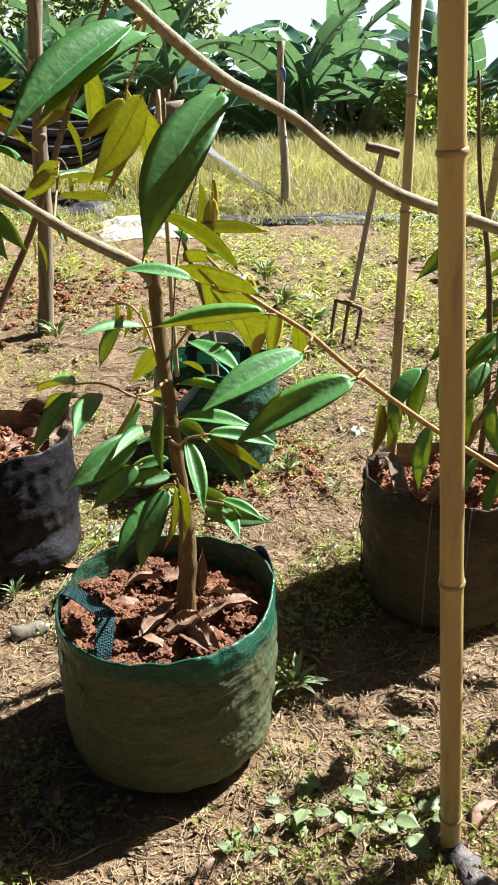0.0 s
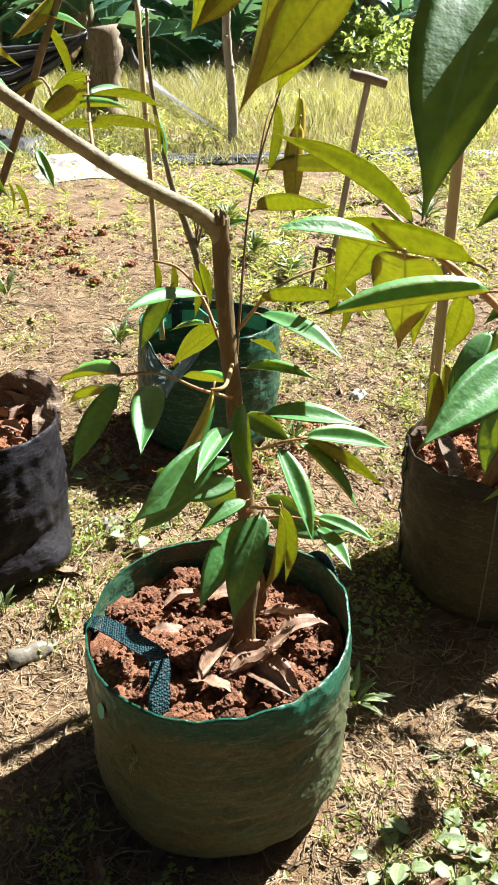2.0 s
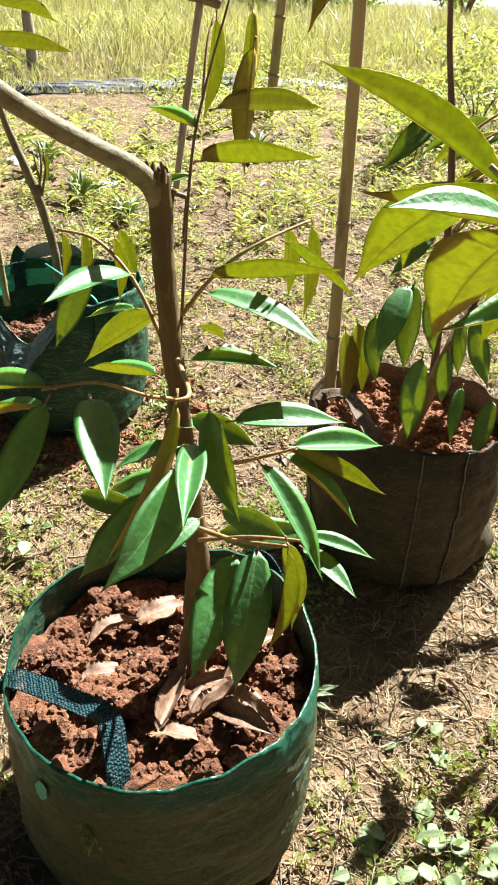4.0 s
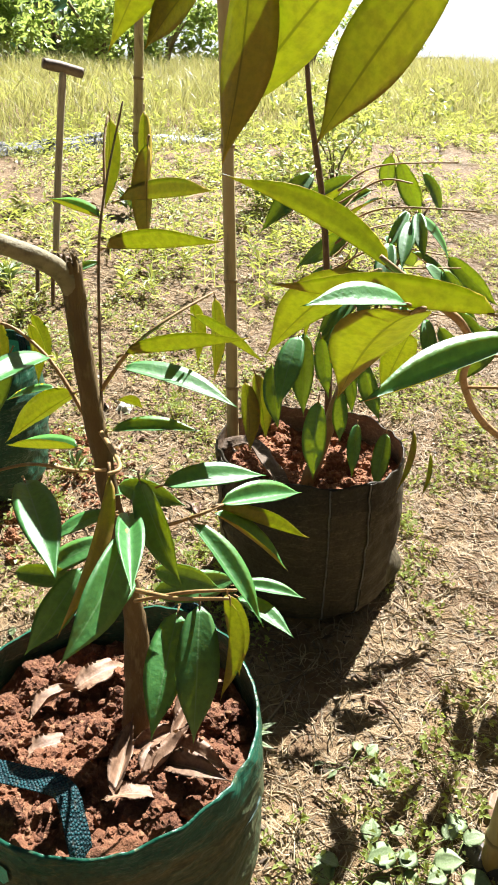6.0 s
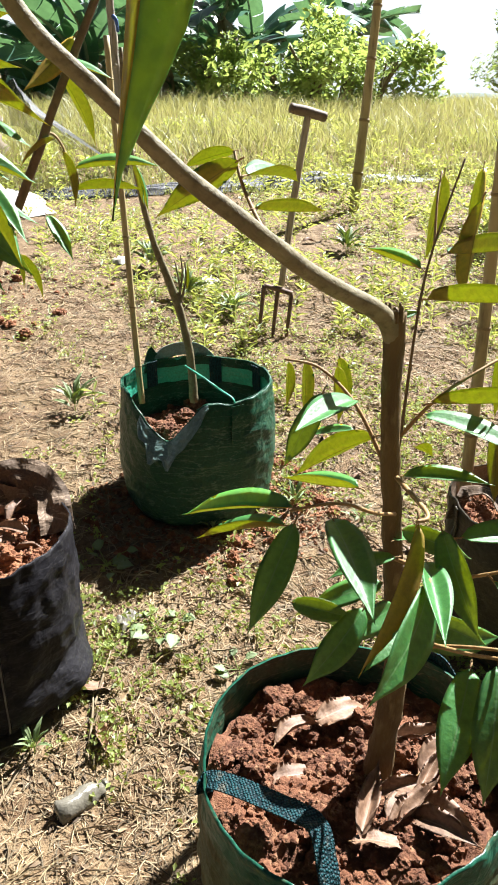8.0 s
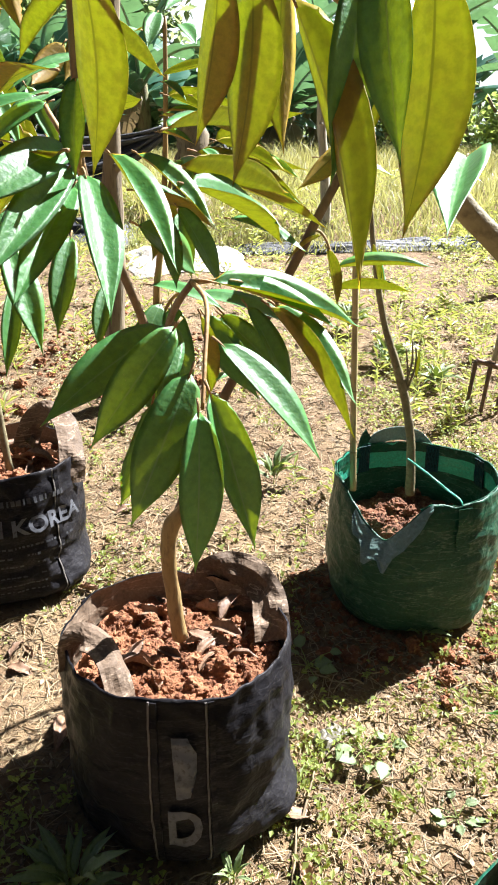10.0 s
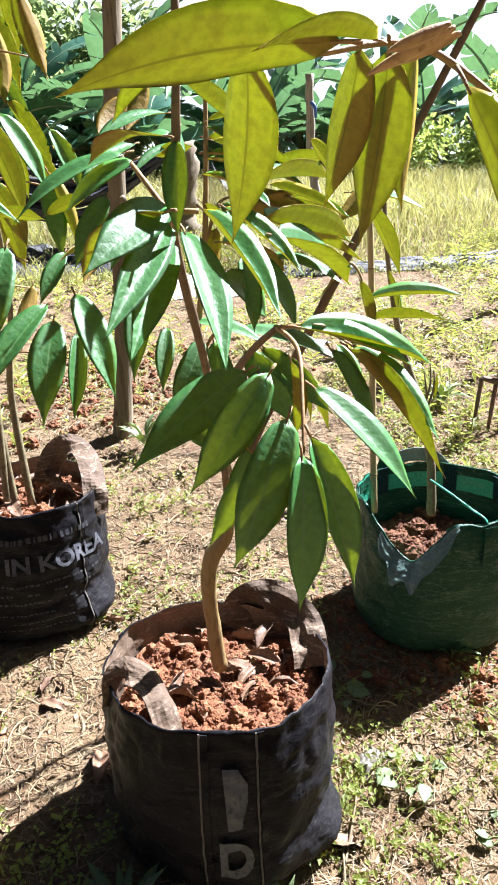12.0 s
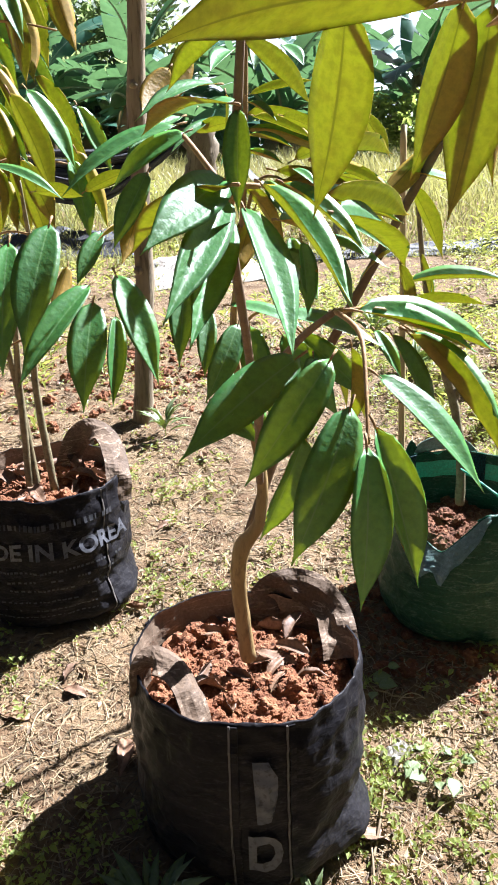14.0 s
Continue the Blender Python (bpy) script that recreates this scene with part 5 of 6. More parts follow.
# ---- meadow, bananas and far green ----
def blades(name, count, place, height, width, lean, material, seed, label, category, segs=2):
    """Grass as one object: bent tapering blades."""
    rng = np.random.default_rng(seed)
    verts, faces = [], []
    for i in range(count):
        x, y, z, k = place(rng)
        h, w = height * k * rng.uniform(0.55, 1.3), width * rng.uniform(0.7, 1.3)
        a, b = rng.uniform(0, 6.283), rng.uniform(0, 6.283)
        dx, dy, ln = math.cos(a) * w, math.sin(a) * w, lean * h * rng.uniform(0.2, 1.4)
        o = len(verts)
        for s in range(segs):
            t = s / segs
            q = t * t * ln
            cx, cy, cz, ww = x + math.cos(b) * q, y + math.sin(b) * q, z + h * t * (1 - 0.25 * t * lean), 1 - 0.55 * t
            verts += [(cx - dx * ww, cy - dy * ww, cz), (cx + dx * ww, cy + dy * ww, cz)]
        verts.append((x + math.cos(b) * ln, y + math.sin(b) * ln, z + h * (1 - 0.25 * lean)))
        for s in range(segs - 1):
            faces.append((o + 2 * s, o + 2 * s + 1, o + 2 * s + 3, o + 2 * s + 2))
        faces.append((o + 2 * segs - 2, o + 2 * segs - 1, o + 2 * segs))
    me = bpy.data.meshes.new(name)
    me.from_pydata(verts, [], faces)
    me.materials.append(material)
    return tagged(new(name, me), label, category, kind="stuff")


def meadow_place(rng):
    y = 6.3 + 24 * rng.random() ** 1.7
    x = rng.uniform(-1, 1) * (3 + y * 0.75)
    k = min(1.0, 0.35 + (y - 6.3) / 2.5) * (0.75 + 0.5 * noise.noise((x * 0.6, y * 0.6, 3)) + 0.45 * noise.noise((x * 2.3, y * 1.5, 8)))
    return x, y, rough_z(x, y) - 0.02, max(0.2, k)


blades("meadow_grass", 120000, meadow_place, 0.40, 0.0042, 0.6, GRASS, 4, "tall dry yellow-green meadow grass", "grass", 3)


def banana_leaf_mesh(name, seed, material):
    """A large arched blade torn into strips along its side veins."""
    rng = random.Random(seed)
    bm = bmesh.new()
    uvl = bm.loops.layers.uv.new("UVMap")
    n = 22
    arch = lambda u: Vector((u * (1 - 0.12 * u), 0, 0.30 * u - 0.52 * u * u))
    for side in (-1, 1):
        i = 0
        while i < n:
            k = rng.choice((1, 2, 3, 4, 6))
            j = min(n, i + k)
            droop = rng.uniform(0.1, 0.55)
            cols = []
            for q in range(i, j + 1):
                u = 0.08 + 0.92 * q / n
                w = 0.155 * math.sin(math.pi * min(1, u ** 0.8)) ** 0.6 + 0.005
                gap = 0.006 if q == i else (-0.006 if q == j else 0)
                c = arch(u)
                cols.append([(c + Vector((gap * s + 0.05 * s * s, side * w * s, 0.04 * s - droop * w * s * s)), (u, side * s)) for s in (0.0, 0.35, 0.7, 1.0)])
            for a, b in zip(cols, cols[1:]):
                for s in range(3):
                    vs = [bm.verts.new(p[0]) for p in (a[s], b[s], b[s + 1], a[s + 1])]
                    f = bm.faces.new(vs if side > 0 else vs[::-1])
                    for lp, p in zip(f.loops, (a[s], b[s], b[s + 1], a[s + 1]) if side > 0 else (a[s + 1], b[s + 1], b[s], a[s])):
                        lp[uvl].uv = p[1]
            i = j
    bmesh.ops.remove_doubles(bm, verts=bm.verts, dist=1e-5)
    tube(bm, [arch(u / 10) - Vector((0, 0, 0.006)) for u in range(11)], [0.018, 0.004], 5)
    return mesh_of(bm, [material], name)


BANANA_LEAVES = [banana_leaf_mesh("banana_blade", s, BANANA) for s in range(5)]
BANANA_DEAD = [banana_leaf_mesh("dead_banana_blade", s, DEAD_BLADE) for s in (11, 12)]
STEM = two_tone("banana_stem", (0.16, 0.17, 0.07), (0.22, 0.16, 0.09), (0.10, 0.07, 0.04), 6, 30, 0.7, 60, 0.01, (1, 1, 0.2))


def banana(x, y, h, seed):
    rng = random.Random(seed)
    ob = thing("banana_plant", "large banana plant with broad torn green leaves", "banana plant", "banana grove behind the meadow")
    z = gz(x, y) - 0.1
    ob.location = (x, y, z)
    part("stem", limb([(0, 0, 0), (0.05, 0, h * 0.5), (0.02, 0.03, h)], [0.16, 0.13, 0.08], 9, 0.15), STEM, ob)
    for i in range(rng.randint(9, 12)):
        a = i * 2.4 + rng.uniform(-0.4, 0.4)
        L = rng.uniform(1.7, 2.6)
        o = part("banana_leaf", BANANA_LEAVES[rng.randrange(5)], None, ob)
        o.matrix_local = pose(0, 0, h * rng.uniform(0.55, 1.0), 0, 0, math.degrees(a)) @ pose(0, 0, 0, rng.uniform(-35, 35), rng.uniform(-72, 12), 0) @ Matrix.Scale(L, 4)
    for i in range(3):
        o = part("dead_leaf", BANANA_DEAD[i % 2], None, ob, "dry brown leaf hanging down the stem")
        o.matrix_local = pose(0, 0, h * rng.uniform(0.7, 1.0), 0, 0, -90 + rng.uniform(-80, 80)) @ pose(0.08, 0, 0, rng.uniform(-30, 30), rng.uniform(52, 75), 0) @ Matrix.Scale(rng.uniform(0.9, 1.5), 4)
    return ob


rb = random.Random(8)
for i in range(20):
    bx = -9.5 + i * 0.84 + rb.uniform(-0.3, 0.3)
    banana(bx, 17.0 + (i % 3) * 1.5 + rb.uniform(-0.6, 0.6), rb.uniform(0.8, 2.1), 40 + i)


def leaf_cloud(name, seed, count, radius, size, material, flat=0.8):
    """An uneven crown of many small leaves round a few clumps."""
    rng = random.Random(seed)
    bm_v, bm_f = [], []
    clumps = [Vector((rng.gauss(0, 0.45), rng.gauss(0, 0.45), rng.uniform(-0.6, 0.75) * flat)) * radius for _ in range(16)]
    for _ in range(count):
        c = rng.choice(clumps)
        d = Vector((rng.gauss(0, 1), rng.gauss(0, 1), rng.gauss(0, 1))).normalized() * radius * 0.36 * rng.random() ** 0.4
        p = c + d
        e = Euler((rng.uniform(-0.9, 0.9), rng.uniform(-0.9, 0.9), rng.uniform(0, 6.28)))
        s = size * rng.uniform(0.6, 1.3)
        o = len(bm_v)
        for q in ((-0.5, 0, 0), (0, 0.22, 0.05), (0.5, 0, -0.08), (0, -0.22, 0.05)):
            v = Vector(q) * s
            v.rotate(e)
            bm_v.append(tuple(p + v))
        bm_f.append((o, o + 1, o + 2, o + 3))
    me = bpy.data.meshes.new(name)
    me.from_pydata(bm_v, [], bm_f)
    me.materials.append(material)
    return me


def bush(x, y, r, seed, material, label, size=0.14, count=2200, lift=0.7, name="bush", trunk=0.05):
    ob = thing(name, label, name, "shrubs and trees behind the meadow")
    z = gz(x, y)
    ob.location = (x, y, z)
    bm = bmesh.new()
    rng = random.Random(seed)
    for _ in range(6):
        a = rng.uniform(0, 6.28)
        d = Vector((math.cos(a), math.sin(a), 0))
        pts = smooth_path([Vector((0, 0, -0.1)), d * r * 0.12 + Vector((0, 0, r * lift * 0.6)), d * r * 0.45 + Vector((0, 0, r * lift * 1.3))], 4)
        tube(bm, pts, [trunk, trunk * 0.25], 6)
    part("trunk", bm, POST_WOOD, ob)
    o = part("crown", leaf_cloud("crown", seed, count, r, size, material), None, ob)
    o.location = (0, 0, r * lift)
    return ob


bush(4.4, 14.2, 1.05, 1, BUSH, "bright green leafy shrub in front of bananas", 0.16, 2600, 0.75)
bush(5.9, 15.0, 0.9, 2, BUSH, "bright green leafy shrub in front of bananas", 0.16, 2200, 0.7)
bush(2.9, 15.0, 0.8, 3, BUSH, "bright green leafy shrub in front of bananas", 0.16, 2000, 0.7)
bush(2.15, 4.7, 0.30, 61, WEED, "low bright green bush among the weeds", 0.045, 700, 0.6, "bush", 0.006)
bush(2.9, 5.2, 0.5, 62, WEED, "low bright green bush among the weeds", 0.055, 1100, 0.6, "bush", 0.008)
bush(17.0, 28, 1.7, 4, TREE_FAR, "distant grey-green tree beyond the meadow", 0.18, 2600, 1.15, "tree", 0.14)
bush(8.0, 13.4, 0.75, 63, BUSH, "bright green shrub standing in the meadow grass", 0.11, 1800, 0.7)
bush(19.5, 26, 1.2, 5, TREE_FAR, "distant grey-green tree beyond the meadow", 0.18, 2600, 0.8, "tree", 0.14)
for i in range(7):
    bush(-14 + i * 1.9, 21 + (i % 3) * 1.5, 2.2, 20 + i, TREE_FAR, "distant green tree behind the bananas", 0.34, 2600, 1.1, "tree", 0.12)

for i in range(13):
    bush(-10.5 + i * 1.3, 20.4 + (i % 2) * 0.7, 1.15, 70 + i, TREE_FAR, "dense low undergrowth below the banana grove", 0.24, 1500, 0.55, "bush", 0.03)

bm = bmesh.new()
hx = [i * 20 - 900 for i in range(91)]
ridge = [bm.verts.new((x, 1000, 9 + 5 * noise.noise((x * 0.006, 0, 0)) + 1.5 * noise.noise((x * 0.03, 3, 0)))) for x in hx]
foot = [bm.verts.new((x, 960, -4)) for x in hx]
for i in range(90):
    bm.faces.new((foot[i], foot[i + 1], ridge[i + 1], ridge[i]))
tagged(new("backdrop", mesh_of(bm, HILL, "backdrop")), "distant low wooded hill at the horizon", "hill", kind="structure")

# glowing curtain added behind the hill to whiten the dim sky
GLOW, gn, gl, gb = mat("glowing_haze", 1.0)
ge = gn.new("ShaderNodeEmission")
ge.inputs[0].default_value, ge.inputs[1].default_value = (0.96, 0.98, 1.0, 1), 0.28
gl.new(ge.outputs[0], gn["Material Output"].inputs[0])
bm = bmesh.new()
arc = [radians(a) for a in range(-75, 76, 5)]
low, top = [bm.verts.new((1600 * math.sin(a), 1600 * math.cos(a), -60)) for a in arc], [bm.verts.new((1600 * math.sin(a), 1600 * math.cos(a), 480)) for a in arc]
for i in range(len(arc) - 1):
    bm.faces.new((low[i], low[i + 1], top[i + 1], top[i]))
tagged(new("backdrop", mesh_of(bm, GLOW, "backdrop")), "glowing curtain standing for the white hazy sky", "sky", kind="structure")


# ---- ground cover ----
def on_bag(x, y, pad=0.0):
    return any((x - b.c[0]) ** 2 + (y - b.c[1]) ** 2 < (b.rb + pad) ** 2 for b in (bag_main, bag_left, bag_print, bag_back, bag_right))


def field_place(rng, lo=0.75, power=1.6, far=6.2):
    while True:
        y = lo + (far - lo) * rng.random() ** power
        x = -0.15 - (0.9 + 0.40 * y) + rng.random() * (2.0 + 1.15 * y)
        if not on_bag(x, y, 0.01):
            return x, y


def scatter(name, count, seed, material, shape, label, category, lo=0.75, power=1.6, far=6.2, patch=None):
    """Many small pieces lying on the field, joined into one object; shape(rng) gives vertices and faces."""
    rng = random.Random(seed)
    vs, fs, uv = [], [], []
    n = 0
    while n < count:
        x, y = field_place(rng, lo, power, far)
        if patch and noise.noise((x * patch[0], y * patch[0], seed)) + 0.35 * noise.noise((x * patch[0] * 3, y * patch[0] * 3, seed)) < patch[1] + rng.uniform(-0.25, 0.25):
            n += 0.15
            continue
        if patch and (x < 0.25 - 0.1 * y and 2.3 < y < 6.0 and rng.random() < 0.60 or y < 1.6 and rng.random() < (0.75 if x < -0.05 else 0.6)):
            continue
        n += 1
        v, f, u = shape(rng, y)
        a = rng.uniform(0, 6.283)
        ca, sa, z = math.cos(a), math.sin(a), rough_z(x, y)
        o = len(vs)
        vs += [(x + px * ca - py * sa, y + px * sa + py * ca, z + pz + 0.143 * (px * sa + py * ca) * (y > 1.6)) for px, py, pz in v]
        fs += [tuple(o + i for i in q) for q in f]
        uv += [u[i] for q in f for i in q]
    me = bpy.data.meshes.new(name)
    me.from_pydata(vs, [], fs)
    lay = me.uv_layers.new(name="UVMap")
    lay.data.foreach_set("uv", [c for p in uv for c in p])
    me.materials.append(material)
    return tagged(new(name, me), label, category, kind="stuff")


def straw_shape(rng, y):
    n, w = rng.choice((0.010, 0.016, 0.025, 0.04, 0.07)) * rng.uniform(0.7, 1.3), rng.uniform(0.0003, 0.0007) * (1 + 0.3 * y)
    b, h = rng.uniform(-0.12, 0.12) * n, rng.uniform(0.002, 0.007)
    v = [(-n / 2, -w, 0.003), (-n / 2, w, 0.003), (0, b - w, h), (0, b + w, h), (n / 2, b * 0.2 - w, 0.004), (n / 2, b * 0.2 + w, 0.004)]
    return v, [(0, 2, 3, 1), (2, 4, 5, 3)], [(0, 1)] * 6


def root_shape(rng, y):
    """A curled dry root or stem, a few centimetres long, with three sides."""
    n, w, turn, a = rng.uniform(0.03, 0.11), rng.uniform(0.0007, 0.0017), rng.uniform(-2.2, 2.2), 0.0
    x = q = 0.0
    v, f = [], []
    for i in range(7):
        z = 0.003 + 0.008 * math.sin(i * 0.52) * rng.random()
        sx, sy = -math.sin(a) * w, math.cos(a) * w
        v += [(x - sx, q - sy, z), (x, q, z + w * 1.6), (x + sx, q + sy, z)]
        a += turn / 6 + rng.uniform(-0.25, 0.25)
        x, q = x + math.cos(a) * n / 6, q + math.sin(a) * n / 6
    for i in range(6):
        f += [(3 * i + k, 3 * i + 3 + k, 3 * i + 4 + k, 3 * i + 1 + k) for k in (0, 1)]
    return v, f, [(0, 1)] * 21


def weed_shape(rng, y):
    v, f, u = [], [], []
    k = rng.uniform(0.45, 1.1) * (1 + 0.10 * y)
    for _ in range(rng.randint(5, 11)):
        a, tilt, n = rng.uniform(0, 6.283), rng.uniform(0.05, 0.9), rng.uniform(0.008, 0.019) * k
        cx, cy, cz = rng.gauss(0, 0.012) * k, rng.gauss(0, 0.012) * k, rng.uniform(0.004, 0.03) * k
        w = n * rng.uniform(0.24, 0.36)
        ca, sa = math.cos(a), math.sin(a)
        o = len(v)
        for px, py, pz, uu in ((0, 0, 0, (0, 0)), (n * 0.45, w, n * 0.5 * tilt + 0.002, (0.45, 1)), (n, 0, n * tilt * 0.6, (1, 0)), (n * 0.45, -w, n * 0.5 * tilt + 0.002, (0.45, -1))):
            v.append((cx + px * ca - py * sa, cy + px * sa + py * ca, cz + pz))
            u.append(uu)
        f += [(o, o + 1, o + 2), (o, o + 2, o + 3)]
    return v, f, u


def tall_weed_shape(rng, y):
    v, f, u = [], [], []
    h = rng.uniform(0.06, 0.2)
    for i in range(rng.randint(9, 16)):
        a, n, z = i * 2.4 + rng.uniform(-0.3, 0.3), rng.uniform(0.03, 0.07), h * (i / 14) ** 0.8
        ca, sa, w, up = math.cos(a), math.sin(a), n * 0.12, rng.uniform(0.2, 0.9)
        o = len(v)
        for px, py, pz, uu in ((0, 0, 0, (0, 0)), (n * 0.5, w, n * up * 0.6, (0.5, 1)), (n, 0, n * up * 0.7, (1, 0)), (n * 0.5, -w, n * up * 0.6, (0.5, -1))):
            v.append((px * ca - py * sa, px * sa + py * ca, z + pz))
            u.append(uu)
        f += [(o, o + 1, o + 2), (o, o + 2, o + 3)]
    o = len(v)
    v += [(-0.002, 0, 0), (0.002, 0, 0), (0, 0, h)]
    u += [(0.5, 0.5)] * 3
    f.append((o, o + 1, o + 2))
    return v, f, u


def crumb_shape(rng, y):
    s = rng.choice((0.0015, 0.002, 0.003, 0.003, 0.004, 0.006)) * (1 + 0.08 * y)
    c = [(s * rng.uniform(0.6, 1.2) * math.cos(k * 1.257), s * rng.uniform(0.6, 1.2) * math.sin(k * 1.257), -0.001) for k in range(5)]
    m = [(x * 0.6, y2 * 0.6, s * rng.uniform(0.3, 0.6)) for x, y2, _ in c]
    return c + m, [(k, (k + 1) % 5, 5 + (k + 1) % 5, 5 + k) for k in range(5)] + [(5, 6, 7, 8, 9)], [(0, 1)] * 10


def flake_shape(rng, y):
    """A torn, slightly lifted scrap of dead leaf."""
    n, w = rng.uniform(0.006, 0.018), rng.uniform(0.002, 0.006)
    h = [rng.uniform(0.002, 0.005) for _ in range(4)]
    return [(-n, 0, h[0]), (0, -w, h[1]), (n, w * 0.3, h[2]), (0.1 * n, w, h[3])], [(0, 1, 2), (0, 2, 3)], [(0, 1)] * 4


per_piece(WEED, 0.35)
LITTER = per_piece(two_tone("leaf_scraps", (0.165, 0.108, 0.056), (0.21, 0.145, 0.08), (0.30, 0.22, 0.135), 20, 80, 0.8, 200, 0.0005), 0.7)
scatter("leaf_litter", 14000, 15, LITTER, flake_shape, "scraps of dead brown leaves on soil", "leaf litter", 0.75, 1.25)
scatter("straw_litter", 85000, 5, STRAW, straw_shape, "dry straw and dead grass stems on soil", "straw", 0.75, 1.25)
scatter("root_litter", 15000, 16, STRAW, root_shape, "curled dry roots and stems on soil", "dry roots", 0.75, 1.2, 4.5)
scatter("soil_crumbs", 34000, 6, GROUND, crumb_shape, "crumbs of dry brown soil", "soil crumbs", 0.75, 1.3, 4.5)
scatter("low_weeds", 12500, 7, WEED, weed_shape, "low bright green weeds creeping over soil", "weeds", 0.75, 1.1, 7.0, (2.2, 0.0))
scatter("tall_weeds", 2300, 8, WEED, tall_weed_shape, "upright narrow-leaved green weeds", "weeds", 3.0, 0.75, 10.0, (0.9, 0.0))


# ---- straps, seams and print of the bags ----
def strap_world(bag, points, width, material, label, out=(0, 0, 1), name="strap", crumple=0.0):
    pts = [bag.inv @ Vector(p) for p in points]
    return part(name, mesh_of(ribbon(pts, width, 0.003, lambda p: Vector(out), 8, crumple), material, name, False), None, bag.ob, label)


strap_world(bag_main, [(-0.405, 1.372, 0.315), (-0.396, 1.358, 0.350), (-0.362, 1.318, 0.366), (-0.320, 1.270, 0.374), (-0.284, 1.230, 0.378), (-0.276, 1.216, 0.370)], 0.032, STRAP_TEAL, "folded teal webbing handle", (0.2, -0.5, 1))
strap_world(bag_main, [(-0.288, 1.238, 0.376), (-0.277, 1.212, 0.376), (-0.277, 1.185, 0.352), (-0.279, 1.160, 0.325), (-0.281, 1.150, 0.285)], 0.036, STRAP_TEAL, "folded teal webbing handle", (0.5, -0.6, 1))
bag_main.band("strap", [46, 40, 30, 20, 14], [0.74, 0.92, 1.0, 0.90, 0.70], 0.034, STRAP_TEAL, 0.006, "teal webbing handle")
strap_world(bag_left, [(-0.740, 2.270, 0.40), (-0.718, 2.282, 0.448), (-0.672, 2.276, 0.472), (-0.622, 2.246, 0.472), (-0.590, 2.188, 0.458), (-0.584, 2.125, 0.436), (-0.582, 2.09, 0.40)], 0.078, STRAP_BROWN, "sun-bleached brown webbing handle", (-0.1, -0.95, 0.35), "handle", 0.008)
strap_world(bag_left, [(-0.995, 2.03, 0.40), (-0.990, 2.02, 0.455), (-0.962, 2.010, 0.480), (-0.925, 1.985, 0.472), (-0.898, 1.940, 0.450), (-0.880, 1.900, 0.41)], 0.058, STRAP_BROWN, "sun-bleached brown webbing handle", (0.55, -0.6, 0.55), "handle", 0.005)
strap_world(bag_print, [(-1.275, 2.96, 0.50), (-1.245, 2.975, 0.590), (-1.198, 2.975, 0.625), (-1.150, 2.940, 0.622), (-1.115, 2.86, 0.598), (-1.10, 2.79, 0.55), (-1.10, 2.77, 0.48)], 0.075, STRAP_BROWN, "sun-bleached brown webbing handle", (0.5, -0.7, 0.5), "handle", 0.004)
strap_world(bag_right, [(0.352, 1.975, 0.36), (0.372, 1.960, 0.430), (0.402, 1.915, 0.450), (0.412, 1.850, 0.430), (0.412, 1.795, 0.40), (0.408, 1.765, 0.36)], 0.045, STRAP_BROWN, "sun-bleached brown webbing handle", (0.3, -0.5, 0.8), "handle", 0.003)
bag_back.band("strap", [-74, -74, -74, -74], [0.70, 0.80, 0.9, 0.985], 0.040, BAG_GREEN2, 0.007, "stitched green webbing strap")
bag_back.band("strap", [112, 104, 90, 76, 66], [0.94, 1.03, 1.060, 1.03, 0.94], 0.042, BAG_SHEEN_TINT, 0.004, "loose pale shiny handle")
bag_back.band("strap", [122, 120, 117, 114], [0.90, 0.99, 1.05, 1.075], 0.036, BAG_GREEN2, -0.004, "dark end of the loose handle")
strap_world(bag_back, [(-0.074, 2.446, 0.510), (-0.080, 2.450, 0.542), (-0.110, 2.485, 0.562), (-0.150, 2.530, 0.588), (-0.188, 2.578, 0.608)], 0.006, BAG_GREEN_IN, "green webbing handle fallen inwards", (0.2, -0.3, 1), "strap", 0.001)
fold = bmesh.new()
grid = []
for i in range(29):
    a = 214 + 52 * i / 28
    row = []
    for j in range(13):
        v = j / 12
        reach = 0.20 * math.sin(math.pi * (0.06 + 0.9 * i / 28)) ** 0.7 * (0.8 + 0.35 * noise.noise((i * 0.3, 2, 5)))
        d = Vector((math.cos(radians(a)), math.sin(radians(a)), 0))
        p = bag_back.at(radians(a), 0.995, 0.003) + d * (0.30 * reach * v + 0.010 * noise.noise((i * 0.35, j * 0.4, 3)) * v) - Vector((0, 0, 0.36 * reach * v - 0.006 * noise.noise((i * 0.5, j * 0.3, 9)) * v))
        row.append(fold.verts.new(p))
    grid.append(row)
for q, w in zip(grid, grid[1:]):
    for j in range(12):
        fold.faces.new((q[j], w[j], w[j + 1], q[j + 1]))
# the flap's sunlit shine comes mostly from its pale colour
part("folded_flap", fold, BAG_SHEEN_TINT, bag_back.ob, "rim folded outwards, pale with painted sheen")
bag_back.band("hem", [i * 9 - 100 for i in range(34)], [0.962] * 34, 0.030, BAG_GREEN2, -0.0085, "dark sewn hem inside the rim")
for a in (118, 62, 20):
    bag_back.band("strap", [a, a, a, a], [0.78, 0.85, 0.92, 0.99], 0.040, STRAP_TEAL, -0.012, "dark webbing sewn on the lining")
